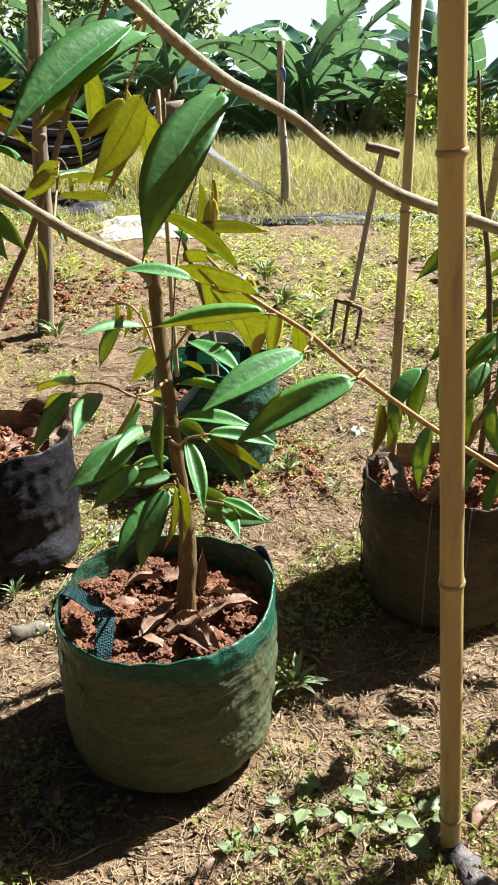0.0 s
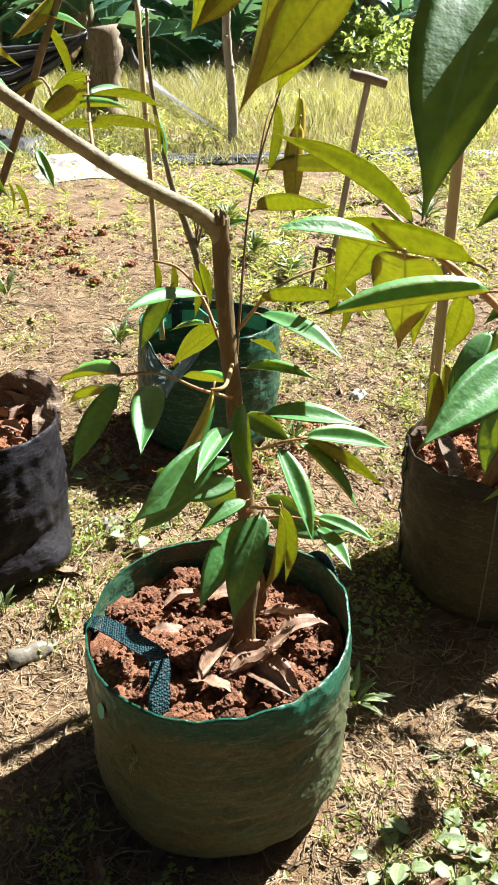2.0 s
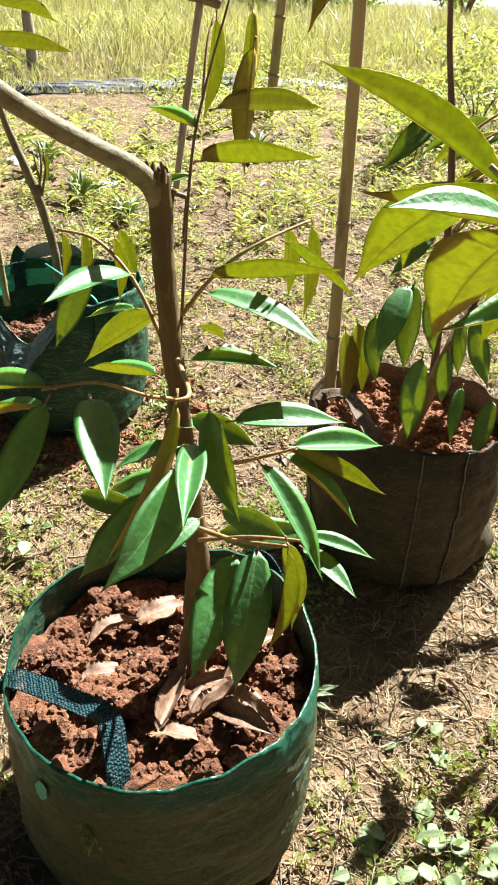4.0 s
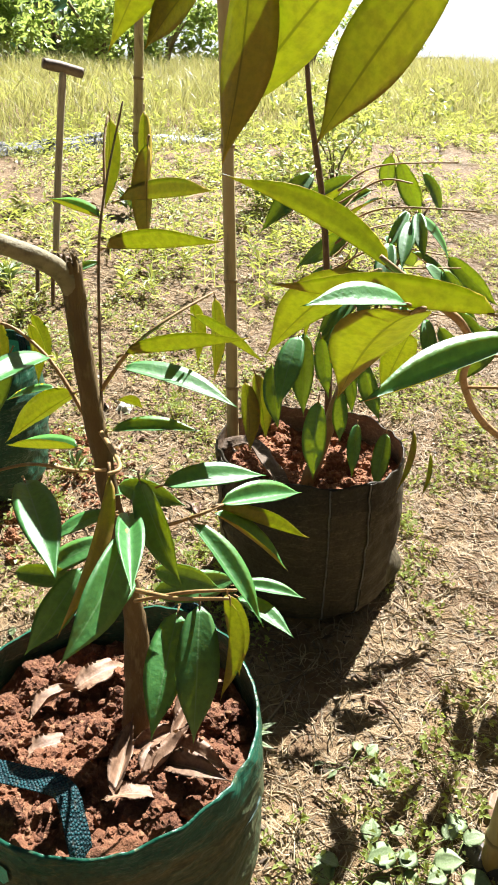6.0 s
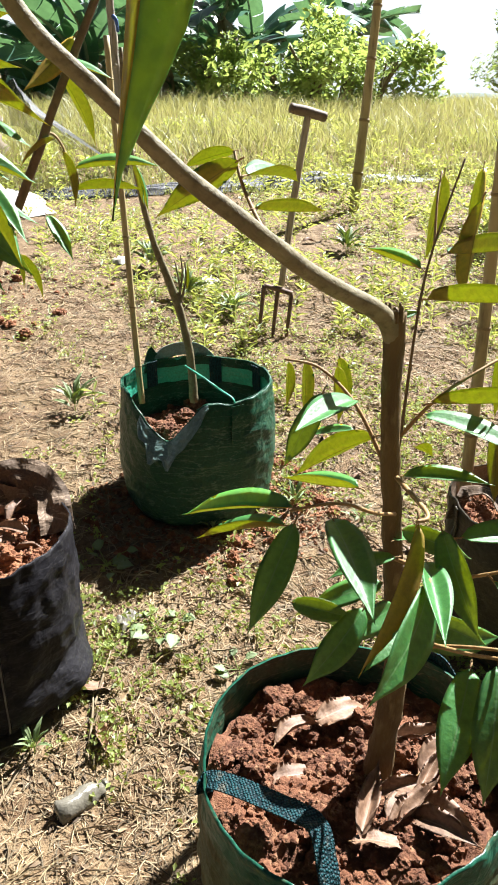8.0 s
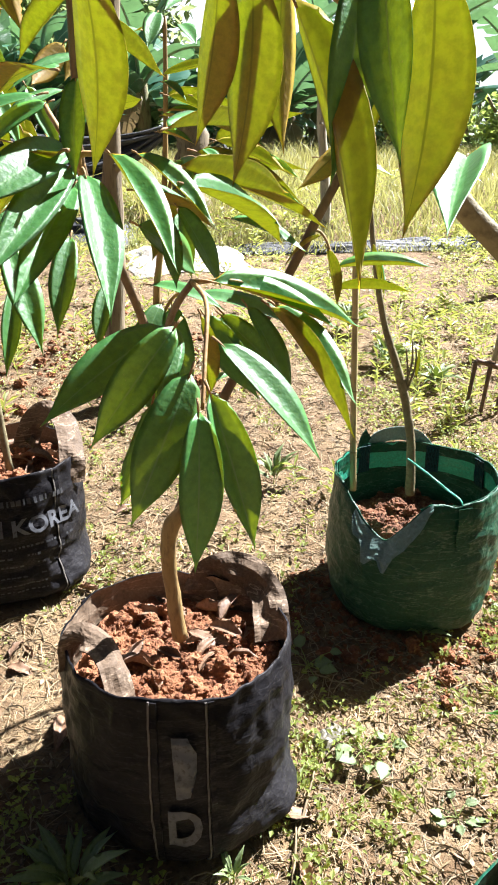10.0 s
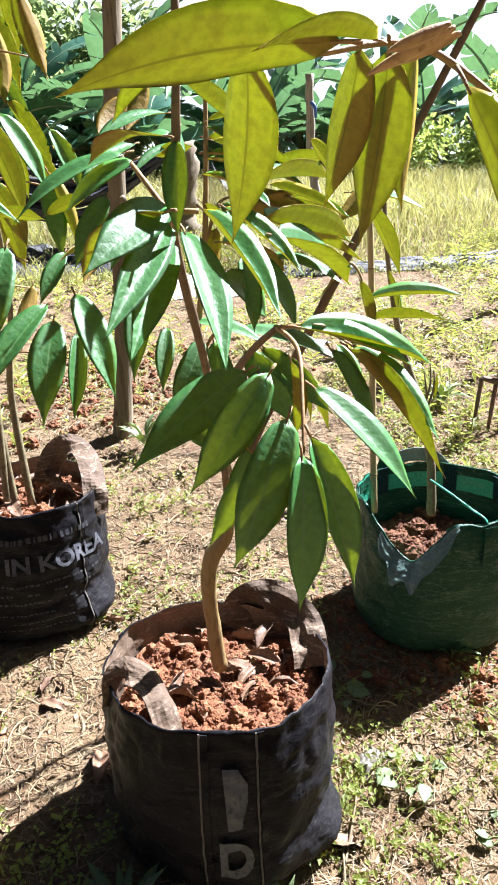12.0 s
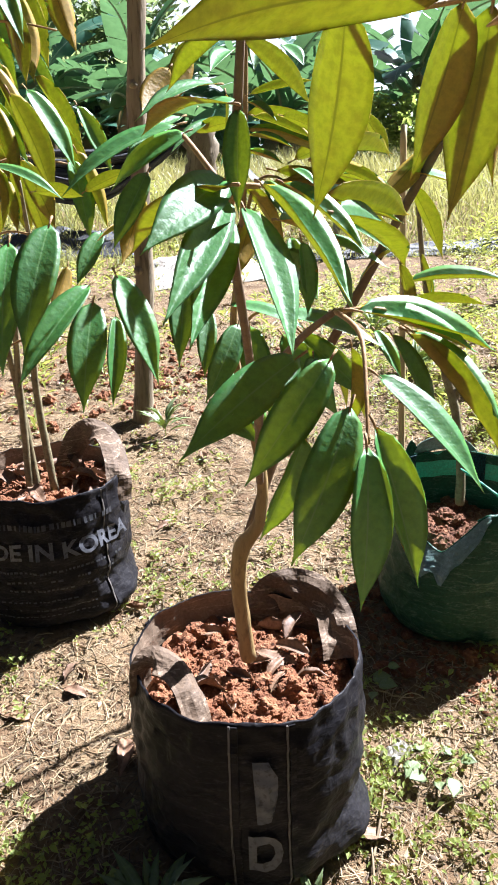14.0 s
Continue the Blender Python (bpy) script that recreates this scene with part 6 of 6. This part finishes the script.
for bag, angles in ((bag_left, (-101, -76, 148)), (bag_right, (-112, -88, 170)), (bag_print, (-140, -40))):
    for a in angles:
        bag.band("seam", [a] * 34, [0.03 + 0.965 * i / 33 for i in range(34)], 0.0035, THREAD, 0.003, "pale stitched seam")
        bag.band("piping", [a + 2.2] * 34, [0.03 + 0.965 * i / 33 for i in range(34)], 0.012, bag.wall.data.materials[0], 0.0035)


def on_wall(bag, bm, a0, k0, name, material, label="", off=0.0095):
    """Wraps a flat figure (x along the wall, y up, in metres) round the bag."""
    for v in bm.verts:
        p = bag.at(radians(a0) + v.co.x / bag.rt, k0 + v.co.y / bag.h, off)
        v.co = p
    return part(name, bm, material, bag.wall, label)


def figure(polys, cut=0.006):
    """Flat figure from outlines, cut fine enough to bend."""
    bm = bmesh.new()
    for poly in polys:
        bm.faces.new([bm.verts.new((x, y, 0)) for x, y in poly])
    bmesh.ops.triangulate(bm, faces=bm.faces)
    for axis_n in ((1, 0, 0), (0, 1, 0)):
        lo, hi = min(v.co.dot(Vector(axis_n)) for v in bm.verts), max(v.co.dot(Vector(axis_n)) for v in bm.verts)
        c = lo + cut
        while c < hi:
            bmesh.ops.bisect_plane(bm, geom=bm.verts[:] + bm.edges[:] + bm.faces[:], plane_co=Vector(axis_n) * c, plane_no=axis_n)
            c += cut
    return bm


def text_bm(body, size):
    cu = bpy.data.curves.new("print", "FONT")
    cu.body, cu.size, cu.align_x, cu.resolution_u, cu.offset = body, size, "CENTER", 3, size * 0.03
    ob = new("print", cu)
    me = bpy.data.meshes.new_from_object(ob, depsgraph=bpy.context.evaluated_depsgraph_get())
    bpy.data.objects.remove(ob)
    bm = bmesh.new()
    bm.from_mesh(me)
    lo, hi = min(v.co.x for v in bm.verts), max(v.co.x for v in bm.verts)
    c = lo + 0.01
    while c < hi:
        bmesh.ops.bisect_plane(bm, geom=bm.verts[:] + bm.edges[:] + bm.faces[:], plane_co=(c, 0, 0), plane_no=(1, 0, 0))
        c += 0.01
    return bm


on_wall(bag_left, figure([[(-0.014, -0.066), (0.010, -0.066), (0.006, 0.020), (0.022, -0.006), (0.023, 0.030), (0.008, 0.062), (-0.020, 0.066)]]), -86.5, 0.66, "letter_bar", PRINT, "faded pale grey printed bar")
big_d = text_bm("D", 0.118)
for v in big_d.verts:
    v.co.x *= 0.72
on_wall(bag_left, big_d, -87, 0.215, "letter", PRINT, "faded pale grey printed letter")
for word, a in (("MADE", -117), ("IN", -84), ("KOREA", -46)):
    on_wall(bag_print, text_bm(word, 0.062), a, 0.60, "printed_word", PRINT, "faded white printed word")
rp = random.Random(31)
for row, (k, hgt) in enumerate(((0.83, 0.016), (0.50, 0.006), (0.43, 0.006), (0.36, 0.006), (0.27, 0.004), (0.21, 0.004), (0.15, 0.004))):
    x = -0.19 + rp.uniform(0, 0.03)
    polys = []
    while x < (0.19 if row < 3 else 0.10):
        w = rp.uniform(0.003, 0.012)
        polys.append([(x, -hgt / 2), (x + w, -hgt / 2), (x + w, hgt / 2), (x, hgt / 2)])
        x += w + rp.uniform(0.002, 0.008) + (0.03 if rp.random() < 0.1 else 0)
    tagged(on_wall(bag_print, figure(polys, 0.02), -78, k, "print_line", PRINT_WORN), "line of small worn print", kind="stuff")

on_wall(bag_main, figure([[(-0.008, -0.012), (0.004, -0.016), (0.014, -0.004), (0.010, 0.012), (-0.004, 0.016), (-0.013, 0.004)]]), -146, 0.83, "patch", BAG_GREEN_IN, "torn bright green patch", 0.004)
on_wall(bag_main, figure([[(-0.030, -0.006), (0.026, -0.003), (0.022, 0.006), (0.0, 0.010)]]), -52, 0.74, "tear", BAG_SHEEN_TINT, "pale frayed tear in the sheet", 0.004)
moss = bmesh.new()
rm = random.Random(14)
for i in range(26):
    a, k = -127 + rm.uniform(-2.5, 2.5), 0.80 - 0.16 * i / 26
    p = bag_main.at(radians(a), k, 0.004)
    tube(moss, [p, p + Vector((rm.uniform(-0.01, 0.01), rm.uniform(-0.008, -0.002), rm.uniform(-0.012, 0.004)))], [0.0016, 0.0008], 4)
part("moss", moss, WEED, bag_main.ob, "scrap of yellow-green moss")

# ---- dry leaves ----
DRY_SKINS = [DRY_LEAF, DRY_LEAF, TWIG]
DRY = [leaf_mesh("dry_leaf", 0.36, 0.5, 0.10, DRY_SKINS, 0.02, stalk=0.05, curl=0.10), leaf_mesh("dry_leaf", 0.30, 0.8, -0.08, DRY_SKINS, 0.03, stalk=0.05, curl=-0.12), leaf_mesh("dry_leaf", 0.40, 0.2, 0.06, DRY_SKINS, 0.035, stalk=0.05, curl=0.2)]


def dry_leaf(x, y, z, n, turn, tilt=0.0, roll=0.0, kind=0, where="bare soil"):
    ob = part("dry_leaf", DRY[kind % 3], None)
    ob.matrix_world = pose(x, y, z, roll, tilt, turn) @ Matrix.Diagonal((n, n, n, 1))
    return tagged(ob, "curled brown dead leaf lying on " + where, "dead leaf", "dead leaves")


rd = random.Random(12)
for i, (x, y) in enumerate(((-0.246, 1.421), (-0.254, 1.50), (-0.165, 1.452), (-0.123, 1.294), (-0.054, 1.246), (-0.059, 1.175), (-0.109, 1.166), (-0.186, 1.163), (-0.21, 1.13), (-0.075, 1.215), (-0.06, 1.38), (-0.03, 1.22), (-0.02, 1.30), (-0.13, 1.20), (-0.28, 1.36), (-0.09, 1.13))):
    k = min(1.0, 0.135 / math.hypot(x - bag_main.c[0], y - bag_main.c[1]))
    x, y = bag_main.c[0] + (x - bag_main.c[0]) * k, bag_main.c[1] + (y - bag_main.c[1]) * k
    z = bag_main.c[2] + bag_main.soil_z(x - bag_main.c[0], y - bag_main.c[1]) + 0.018
    dry_leaf(x - 0.03, y, z, rd.uniform(0.085, 0.125), rd.uniform(-60, 60), rd.uniform(-14, 6), rd.uniform(-25, 35), i, "red soil in the green bag")
dry_leaf(-0.100, 1.372, 0.345, 0.10, 80, -72, 20, 1, "red soil in the green bag")
for i, (x, y) in enumerate(((-0.862, 2.232), (-0.739, 2.115), (-0.703, 2.136), (-0.656, 2.054), (-0.867, 2.019), (-0.708, 2.013), (-0.66, 2.16), (-0.72, 2.24))):
    z = bag_left.c[2] + bag_left.soil_z(x - bag_left.c[0], y - bag_left.c[1]) + 0.010
    dry_leaf(x - 0.03, y, z, rd.uniform(0.07, 0.12), rd.uniform(-70, 70), rd.uniform(-15, 10), rd.uniform(-50, 60), i, "soil in the black bag")
for i in range(20):
    x, y = -1.30 + rd.uniform(-0.15, 0.16), 2.86 + rd.uniform(-0.15, 0.15)
    z = bag_print.c[2] + bag_print.soil_z(x - bag_print.c[0], y - bag_print.c[1]) + 0.012
    dry_leaf(x, y, z, rd.uniform(0.07, 0.13), rd.uniform(0, 360), rd.uniform(-25, 10), rd.uniform(-50, 60), i, "soil in the printed bag")
for i in range(12):
    x, y = -0.75 + rd.uniform(-0.14, 0.15), 2.07 + rd.uniform(-0.12, 0.15)
    z = bag_left.c[2] + bag_left.soil_z(x - bag_left.c[0], y - bag_left.c[1]) + 0.012
    dry_leaf(x, y, z, rd.uniform(0.05, 0.11), rd.uniform(0, 360), rd.uniform(-25, 10), rd.uniform(-50, 60), i, "soil in the black bag")
for i, (x, y) in enumerate(((-0.39, 1.084), (-0.047, 1.011), (0.193, 1.569), (0.478, 1.081), (0.151, 1.051), (-1.216, 2.503), (-1.071, 2.242), (-1.105, 2.724), (-1.31, 2.327), (-1.028, 3.096), (-0.869, 3.61), (-1.24, 2.42), (0.36, 2.85), (-0.54, 1.86), (-0.60, 1.95))):
    dry_leaf(x, y, rough_z(x, y) + 0.006, rd.uniform(0.07, 0.12), rd.uniform(0, 360), rd.uniform(-8, 4), rd.uniform(-20, 20), i)
for i in range(40):
    while True:
        x, y = rd.uniform(-1.9, 1.6), rd.uniform(1.0, 5.5)
        if not on_bag(x, y, 0.07):
            break
    dry_leaf(x, y, rough_z(x, y) + 0.005, rd.uniform(0.04, 0.10), rd.uniform(0, 360), rd.uniform(-8, 4), rd.uniform(-20, 20), i)

# ---- single weeds ----
WEED_SKINS = [WEED_BRIGHT, WEED_BRIGHT, WEED_BRIGHT]
WEED_LEAVES = [leaf_mesh("weed_leaf", 0.74, 0.16, 0.04, WEED_SKINS, 0.008, 8, 2, 0.0), leaf_mesh("weed_leaf", 0.22, 0.3, 0.10, WEED_SKINS, 0.01, 7, 2, 0.05)]


def weed(x, y, n, size, kind, seed, label):
    """A small plant: leaves round a short stem."""
    rng = random.Random(seed)
    ob = thing("weed", label, "weed", "single weeds")
    ob.location = (x, y, rough_z(x, y))
    h = size * (0.45 if kind == 0 else 0.5)
    part("stem", limb([(0, 0, -0.01), (0.003, 0.002, h * 0.5), (0, 0, h)], [0.0022, 0.0014], 5), WEED, ob)
    for i in range(n):
        if kind == 0:
            a, d, up = i * 2.4 + rng.uniform(-0.5, 0.5), size * rng.uniform(0.4, 1.6), size * rng.uniform(0.15, 0.6)
            p = Vector((d * math.cos(a), d * math.sin(a), up))
            part("stalk", limb([(0, 0, h * 0.2), p * 0.5 + Vector((0, 0, up * 0.3)), p], [0.0014, 0.0009], 5), WEED, ob)
            o = part("leaf", WEED_LEAVES[0], None, ob)
            o.matrix_local = Matrix.Translation(p) @ pose(0, 0, 0, rng.uniform(-22, 22), rng.uniform(-18, 18), math.degrees(a) + rng.uniform(-50, 50)) @ Matrix.Scale(size * rng.uniform(0.7, 1.25), 4)
            continue
        o = part("leaf", WEED_LEAVES[kind], None, ob)
        o.matrix_local = pose(0, 0, h * (0.25 + 0.75 * i / n), 0, 0, i * 137.5 + rng.uniform(-20, 20)) @ pose(0, 0, 0, rng.uniform(-15, 15), rng.uniform(-55, -5), 0) @ pose(size * 0.16, 0, 0) @ Matrix.Scale(size * rng.uniform(0.7, 1.1), 4)
    return ob


ROUND, NARROW = "low weed with rounded light green leaves on soil", "leafy weed with narrow green leaves on soil"
weed(0.122, 1.465, 16, 0.085, 1, 300, NARROW)
weed(0.298, 1.12, 5, 0.05, 0, 301, ROUND)
weed(0.342, 1.066, 5, 0.052, 0, 302, ROUND)
weed(0.192, 1.132, 6, 0.045, 0, 303, ROUND)
weed(0.108, 1.11, 6, 0.048, 0, 304, ROUND)
weed(0.317, 1.338, 5, 0.04, 0, 306, ROUND)
weed(0.164, 1.72, 8, 0.04, 0, 307, ROUND)
weed(-0.985, 1.800, 18, 0.125, 1, 308, NARROW)
weed(-0.466, 2.381, 7, 0.045, 0, 309, ROUND)
weed(-0.62, 1.941, 9, 0.06, 1, 310, NARROW)
weed(-0.148, 2.445, 9, 0.07, 1, 311, NARROW)
weed(0.134, 2.527, 9, 0.07, 1, 312, NARROW)
weed(-0.374, 2.107, 8, 0.045, 0, 313, ROUND)
weed(-0.202, 1.936, 8, 0.035, 0, 314, ROUND)
weed(-0.682, 1.818, 8, 0.06, 1, 315, NARROW)
weed(-0.791, 1.767, 9, 0.05, 1, 316, NARROW)
weed(-0.66, 1.925, 7, 0.05, 1, 317, NARROW)
weed(0.02, 1.03, 5, 0.03, 0, 320, ROUND)
weed(-0.36, 1.06, 6, 0.03, 0, 321, ROUND)
weed(-0.9, 2.42, 7, 0.05, 1, 322, NARROW)
weed(0.3, 2.4, 10, 0.06, 1, 323, NARROW)
weed(1.0, 2.2, 14, 0.1, 1, 324, NARROW)
weed(-0.479, 3.277, 14, 0.11, 1, 325, NARROW)
weed(-1.02, 3.78, 14, 0.12, 1, 326, NARROW)
for i, (x, y, size) in enumerate(((0.15, 4.27, 0.13), (0.33, 4.05, 0.11), (0.05, 4.75, 0.14), (1.25, 4.9, 0.13))):
    weed(x, y, 20, size, 1, 340 + i, "leafy weed with narrow green leaves on open soil")

# ---- litter and odd things ----
bottle = thing("plastic_bottle", "crushed clear plastic bottle lying on soil", "bottle")
bottle.matrix_world = pose(-0.593, 1.673, rough_z(-0.593, 1.673) + 0.018, 0, 0, 25)
part("body", tube(bmesh.new(), [(x, 0.003 * math.sin(x * 90), 0) for x in (-0.055, -0.050, -0.03, -0.01, 0.01, 0.028, 0.04, 0.050)], [0.016, 0.023, 0.022, 0.019, 0.023, 0.022, 0.012, 0.011], 14, 0.35, 0.75), PLASTIC, bottle)
part("cap", tube(bmesh.new(), [(0.050, 0.003, 0), (0.060, 0.003, 0)], [0.012, 0.012], 12), PLASTIC, bottle)


def crumpled(name, label, category, x, y, sx, sy, h, turn, material, seed, n=22):
    bm = bmesh.new()
    g = [[None] * (n + 1) for _ in range(n + 1)]
    for lay in (0, 1):
        for i in range(n + 1):
            for j in range(n + 1):
                u, v = i / n - 0.5, j / n - 0.5
                q = Vector((u * 5, v * 5, seed))
                px, py = u * sx * (1 + 0.25 * noise.noise(q * 0.5)), v * sy * (1 + 0.25 * noise.noise(q * 0.5 + Vector((9, 0, 0))))
                c, s = math.cos(radians(turn)), math.sin(radians(turn))
                wx, wy = x + px * c - py * s, y + px * s + py * c
                z = rough_z(wx, wy) + 0.006 + h * max(0, 0.25 + abs(noise.noise(q * 0.7)) + 0.6 * abs(noise.noise(q * 1.9))) * (1 - (2 * max(abs(u), abs(v))) ** 4) - lay * 0.003
                g[i][j] = bm.verts.new((wx, wy, z))
        for i in range(n):
            for j in range(n):
                f = (g[i][j], g[i + 1][j], g[i + 1][j + 1], g[i][j + 1])
                bm.faces.new(f if lay == 0 else f[::-1])
    return tagged(new(name, mesh_of(bm, material, name)), label, category)


crumpled("plastic_sheet", "crumpled pale plastic sheet on bare soil", "plastic sheet", -0.86, 6.1, 0.80, 0.55, 0.10, 10, SHEET, 3)
crumpled("plastic_wrapper", "small torn shiny plastic wrapper on soil", "wrapper", -0.44, 2.15, 0.075, 0.045, 0.02, 40, PLASTIC, 5, 12)
crumpled("paper_scrap", "scrap of white paper beside the green bag", "paper scrap", -0.29, 1.60, 0.05, 0.03, 0.02, 20, SHEET, 7, 8)
crumpled("plastic_scrap", "white plastic scrap among weeds", "plastic scrap", 0.30, 4.5, 0.12, 0.09, 0.03, 20, SHEET, 8, 8)
crumpled("plastic_scrap", "white plastic scrap among weeds", "plastic scrap", -0.1, 4.9, 0.10, 0.08, 0.03, 50, SHEET, 9, 8)
crumpled("paper_scrap", "pale scrap of paper on bare soil", "paper scrap", 0.42, 2.85, 0.07, 0.05, 0.02, 50, SHEET, 10, 8)
crumpled("ground_net", "dark shade net lying along the meadow's edge", "shade net", 1.1, 6.45, 3.4, 0.20, 0.07, 3, NET, 11, 46)
crumpled("ground_net", "dark shade net lying along the meadow's edge", "shade net", -1.9, 6.9, 1.5, 0.7, 0.12, -8, NET, 12, 30)

net = thing("shade_net", "rolled black shade net hung between posts", "shade net")
rn = random.Random(3)
for i in range(22):
    k = i / 21
    dy, sag = rn.uniform(-0.08, 0.14), 0.10 + 0.38 * k + rn.uniform(-0.03, 0.03)
    part("fold", limb([(-2.7, 7.0, 1.62 + rn.uniform(-0.03, 0.03)), (-2.2, 7.0 + dy, 1.56 - sag * 0.75), (-1.7 + rn.uniform(-0.1, 0.1), 7.0 + dy, 1.54 - sag), (-1.25, 7.02 + dy * 0.5, 1.52 - sag * 0.55), (-0.90, 7.1, 1.55 + rn.uniform(-0.03, 0.02))],
                      [0.018, rn.uniform(0.014, 0.026), rn.uniform(0.014, 0.028), 0.016, 0.010], 7, 0.5), NET, net)
drape = bmesh.new()
rows = []
for i in range(15):
    u = i / 14
    row = []
    for j in range(15):
        v = j / 14
        x = -0.62 + u * 0.75 * (0.25 + v)
        row.append(drape.verts.new((x, 7.3 - 0.6 * u, 1.55 - (1.55 - gz(x, 7.0)) * min(1, v * 1.0) * (0.55 + 0.45 * u) - 0.35 * u * (1 - v) + 0.02 * math.sin(i * 1.9))))
    rows.append(row)
for a, b in zip(rows, rows[1:]):
    for j in range(14):
        drape.faces.new((a[j], b[j], b[j + 1], a[j + 1]))
NET_THIN, nn, nl, nb = mat("thin_net", 0.6)
nb.inputs["Base Color"].default_value = (0.10, 0.11, 0.12, 1)
nb.inputs["Alpha"].default_value = 0.45
part("drape", drape, NET_THIN, net, "sheer hanging net")
stump = thing("tree_stump", "dark upright old stump at the meadow's edge", "stump")
part("trunk", limb([(-0.82, 7.5, 0.75), (-0.84, 7.5, 1.05), (-0.80, 7.5, 1.35), (-0.84, 7.5, 1.62)], [0.17, 0.14, 0.13, 0.15], 14, 0.5), POST_WOOD, stump)

log = thing("charred_log", "charred grey piece of wood at the bamboo's foot", "log")
part("wood", limb([(0.40, 1.10, -0.035), (0.44, 1.02, -0.05), (0.47, 0.93, -0.055)], [0.022, 0.032, 0.028], 12, 0.6), CHAR, log)
for i, (x, y, n, a, lab) in enumerate(((-0.339, 1.89, 0.085, 25, "short pale dry stick on soil"), (-0.30, 1.80, 0.12, -40, "bent grey twig on soil"), (-0.36, 1.72, 0.10, 120, "bent grey twig on soil"), (0.30, 1.55, 0.2, 30, "thin dry twig on soil"),
                                       (-0.52, 1.98, 0.22, 70, "thin dry twig on soil"), (-0.56, 1.86, 0.2, 80, "thin dry twig on soil"), (-0.2, 3.0, 0.3, 10, "thin dry twig on soil"), (1.05, 2.35, 0.25, 15, "thin dry twig on soil"), (-0.75, 1.72, 0.25, 60, "thin dry twig on soil"))):
    c, s = math.cos(radians(a)) * n / 2, math.sin(radians(a)) * n / 2
    ob = tagged(part("stick", limb([(x - c, y - s, rough_z(x - c, y - s) + 0.004), (x + 0.006, y + 0.004, rough_z(x, y) + 0.010), (x + c, y + s, rough_z(x + c, y + s) + 0.004)], [0.0035, 0.002], 6, 0.3), STRAW, None), lab, "stick", "fallen sticks")
cord = part("cord", limb([(0.16, 6.86, 1.86), (0.19, 6.81, 1.83), (0.20, 6.82, 1.75)], [0.018, 0.01], 7), None)
BLUE = two_tone("blue_cord", (0.04, 0.10, 0.32), (0.06, 0.14, 0.40), None, 30, 80, 0.6, 100, 0.002)
cord.data.materials.clear()
cord.data.materials.append(BLUE)
tagged(cord, "blue cord tied round the post's top", "cord")

# heaped red clods round the back bag
rc = random.Random(6)
vs, fs = [], []
for k in range(1500):
    a, r = rc.uniform(0, 6.28), rc.uniform(0.20, 0.42) * rc.uniform(0.85, 1.1)
    x, y = -0.08 + r * math.cos(a), 2.60 + r * math.sin(a) * 0.8
    if on_bag(x, y, -0.02):
        continue
    s = rc.choice((0.003, 0.004, 0.006, 0.008)) if k > 90 else rc.choice((0.010, 0.014, 0.02))
    lump(vs, fs, (x, y, rough_z(x, y) + s * 0.3), s, rc, k <= 90)
heap = bpy.data.meshes.new("loose_soil")
heap.from_pydata(vs, [], fs)
heap.materials.append(SOIL)
tagged(new("loose_soil", heap), "loose red soil clods heaped round the bag", "soil clods", kind="stuff")

# red-brown clods turned up behind the post
vs, fs = [], []
for k in range(900):
    x, y = -1.18 + rc.gauss(0, 0.30), 4.45 + rc.gauss(0, 0.28)
    s = rc.choice((0.004, 0.006, 0.009, 0.013)) if k > 90 else rc.choice((0.012, 0.018, 0.026))
    lump(vs, fs, (x, y, rough_z(x, y) + s * 0.3), s, rc, k <= 90)
turned = bpy.data.meshes.new("turned_soil")
turned.from_pydata(vs, [], fs)
turned.materials.append(SOIL)
tagged(new("turned_soil", turned), "red-brown clods of turned soil behind the post", "soil clods", kind="stuff")

# jagged break at the top of the main trunk
for i in range(7):
    a = i * 0.9
    x, y = -0.172 + 0.009 * math.cos(a), 1.318 + 0.009 * math.sin(a)
    part("splinter", limb([(x, y, 1.058), (x + 0.001, y, 1.070), (x + 0.002 * math.cos(a * 3), y, 1.075 + 0.006 * math.sin(a * 5))], [0.005, 0.0015], 5, 0.2), BARK, tree_main)
# dead twigs and the bud of the back sapling
for pts in ([(-0.17, 2.70, 0.76), (-0.175, 2.69, 0.82), (-0.185, 2.685, 0.88)], [(-0.17, 2.70, 0.76), (-0.155, 2.69, 0.83), (-0.157, 2.69, 0.88)], [(-0.175, 2.70, 0.78), (-0.165, 2.69, 0.84), (-0.168, 2.69, 0.90)]):
    part("twig", limb(pts, [0.004, 0.002], 6), BARK_GREY, tree_back)
leaf(tree_back, (-0.155, 2.69, 0.80), (-0.150, 2.68, 0.88), (1, -0.3, 0.2), 3)
leaf(tree_back, (-0.285, 2.70, 1.14), (-0.255, 2.66, 1.02), (1, -0.3, 0.2), 3)
leaf(tree_back, (-0.29, 2.70, 1.15), (-0.27, 2.64, 1.04), (1, -0.3, 0.2), 3)
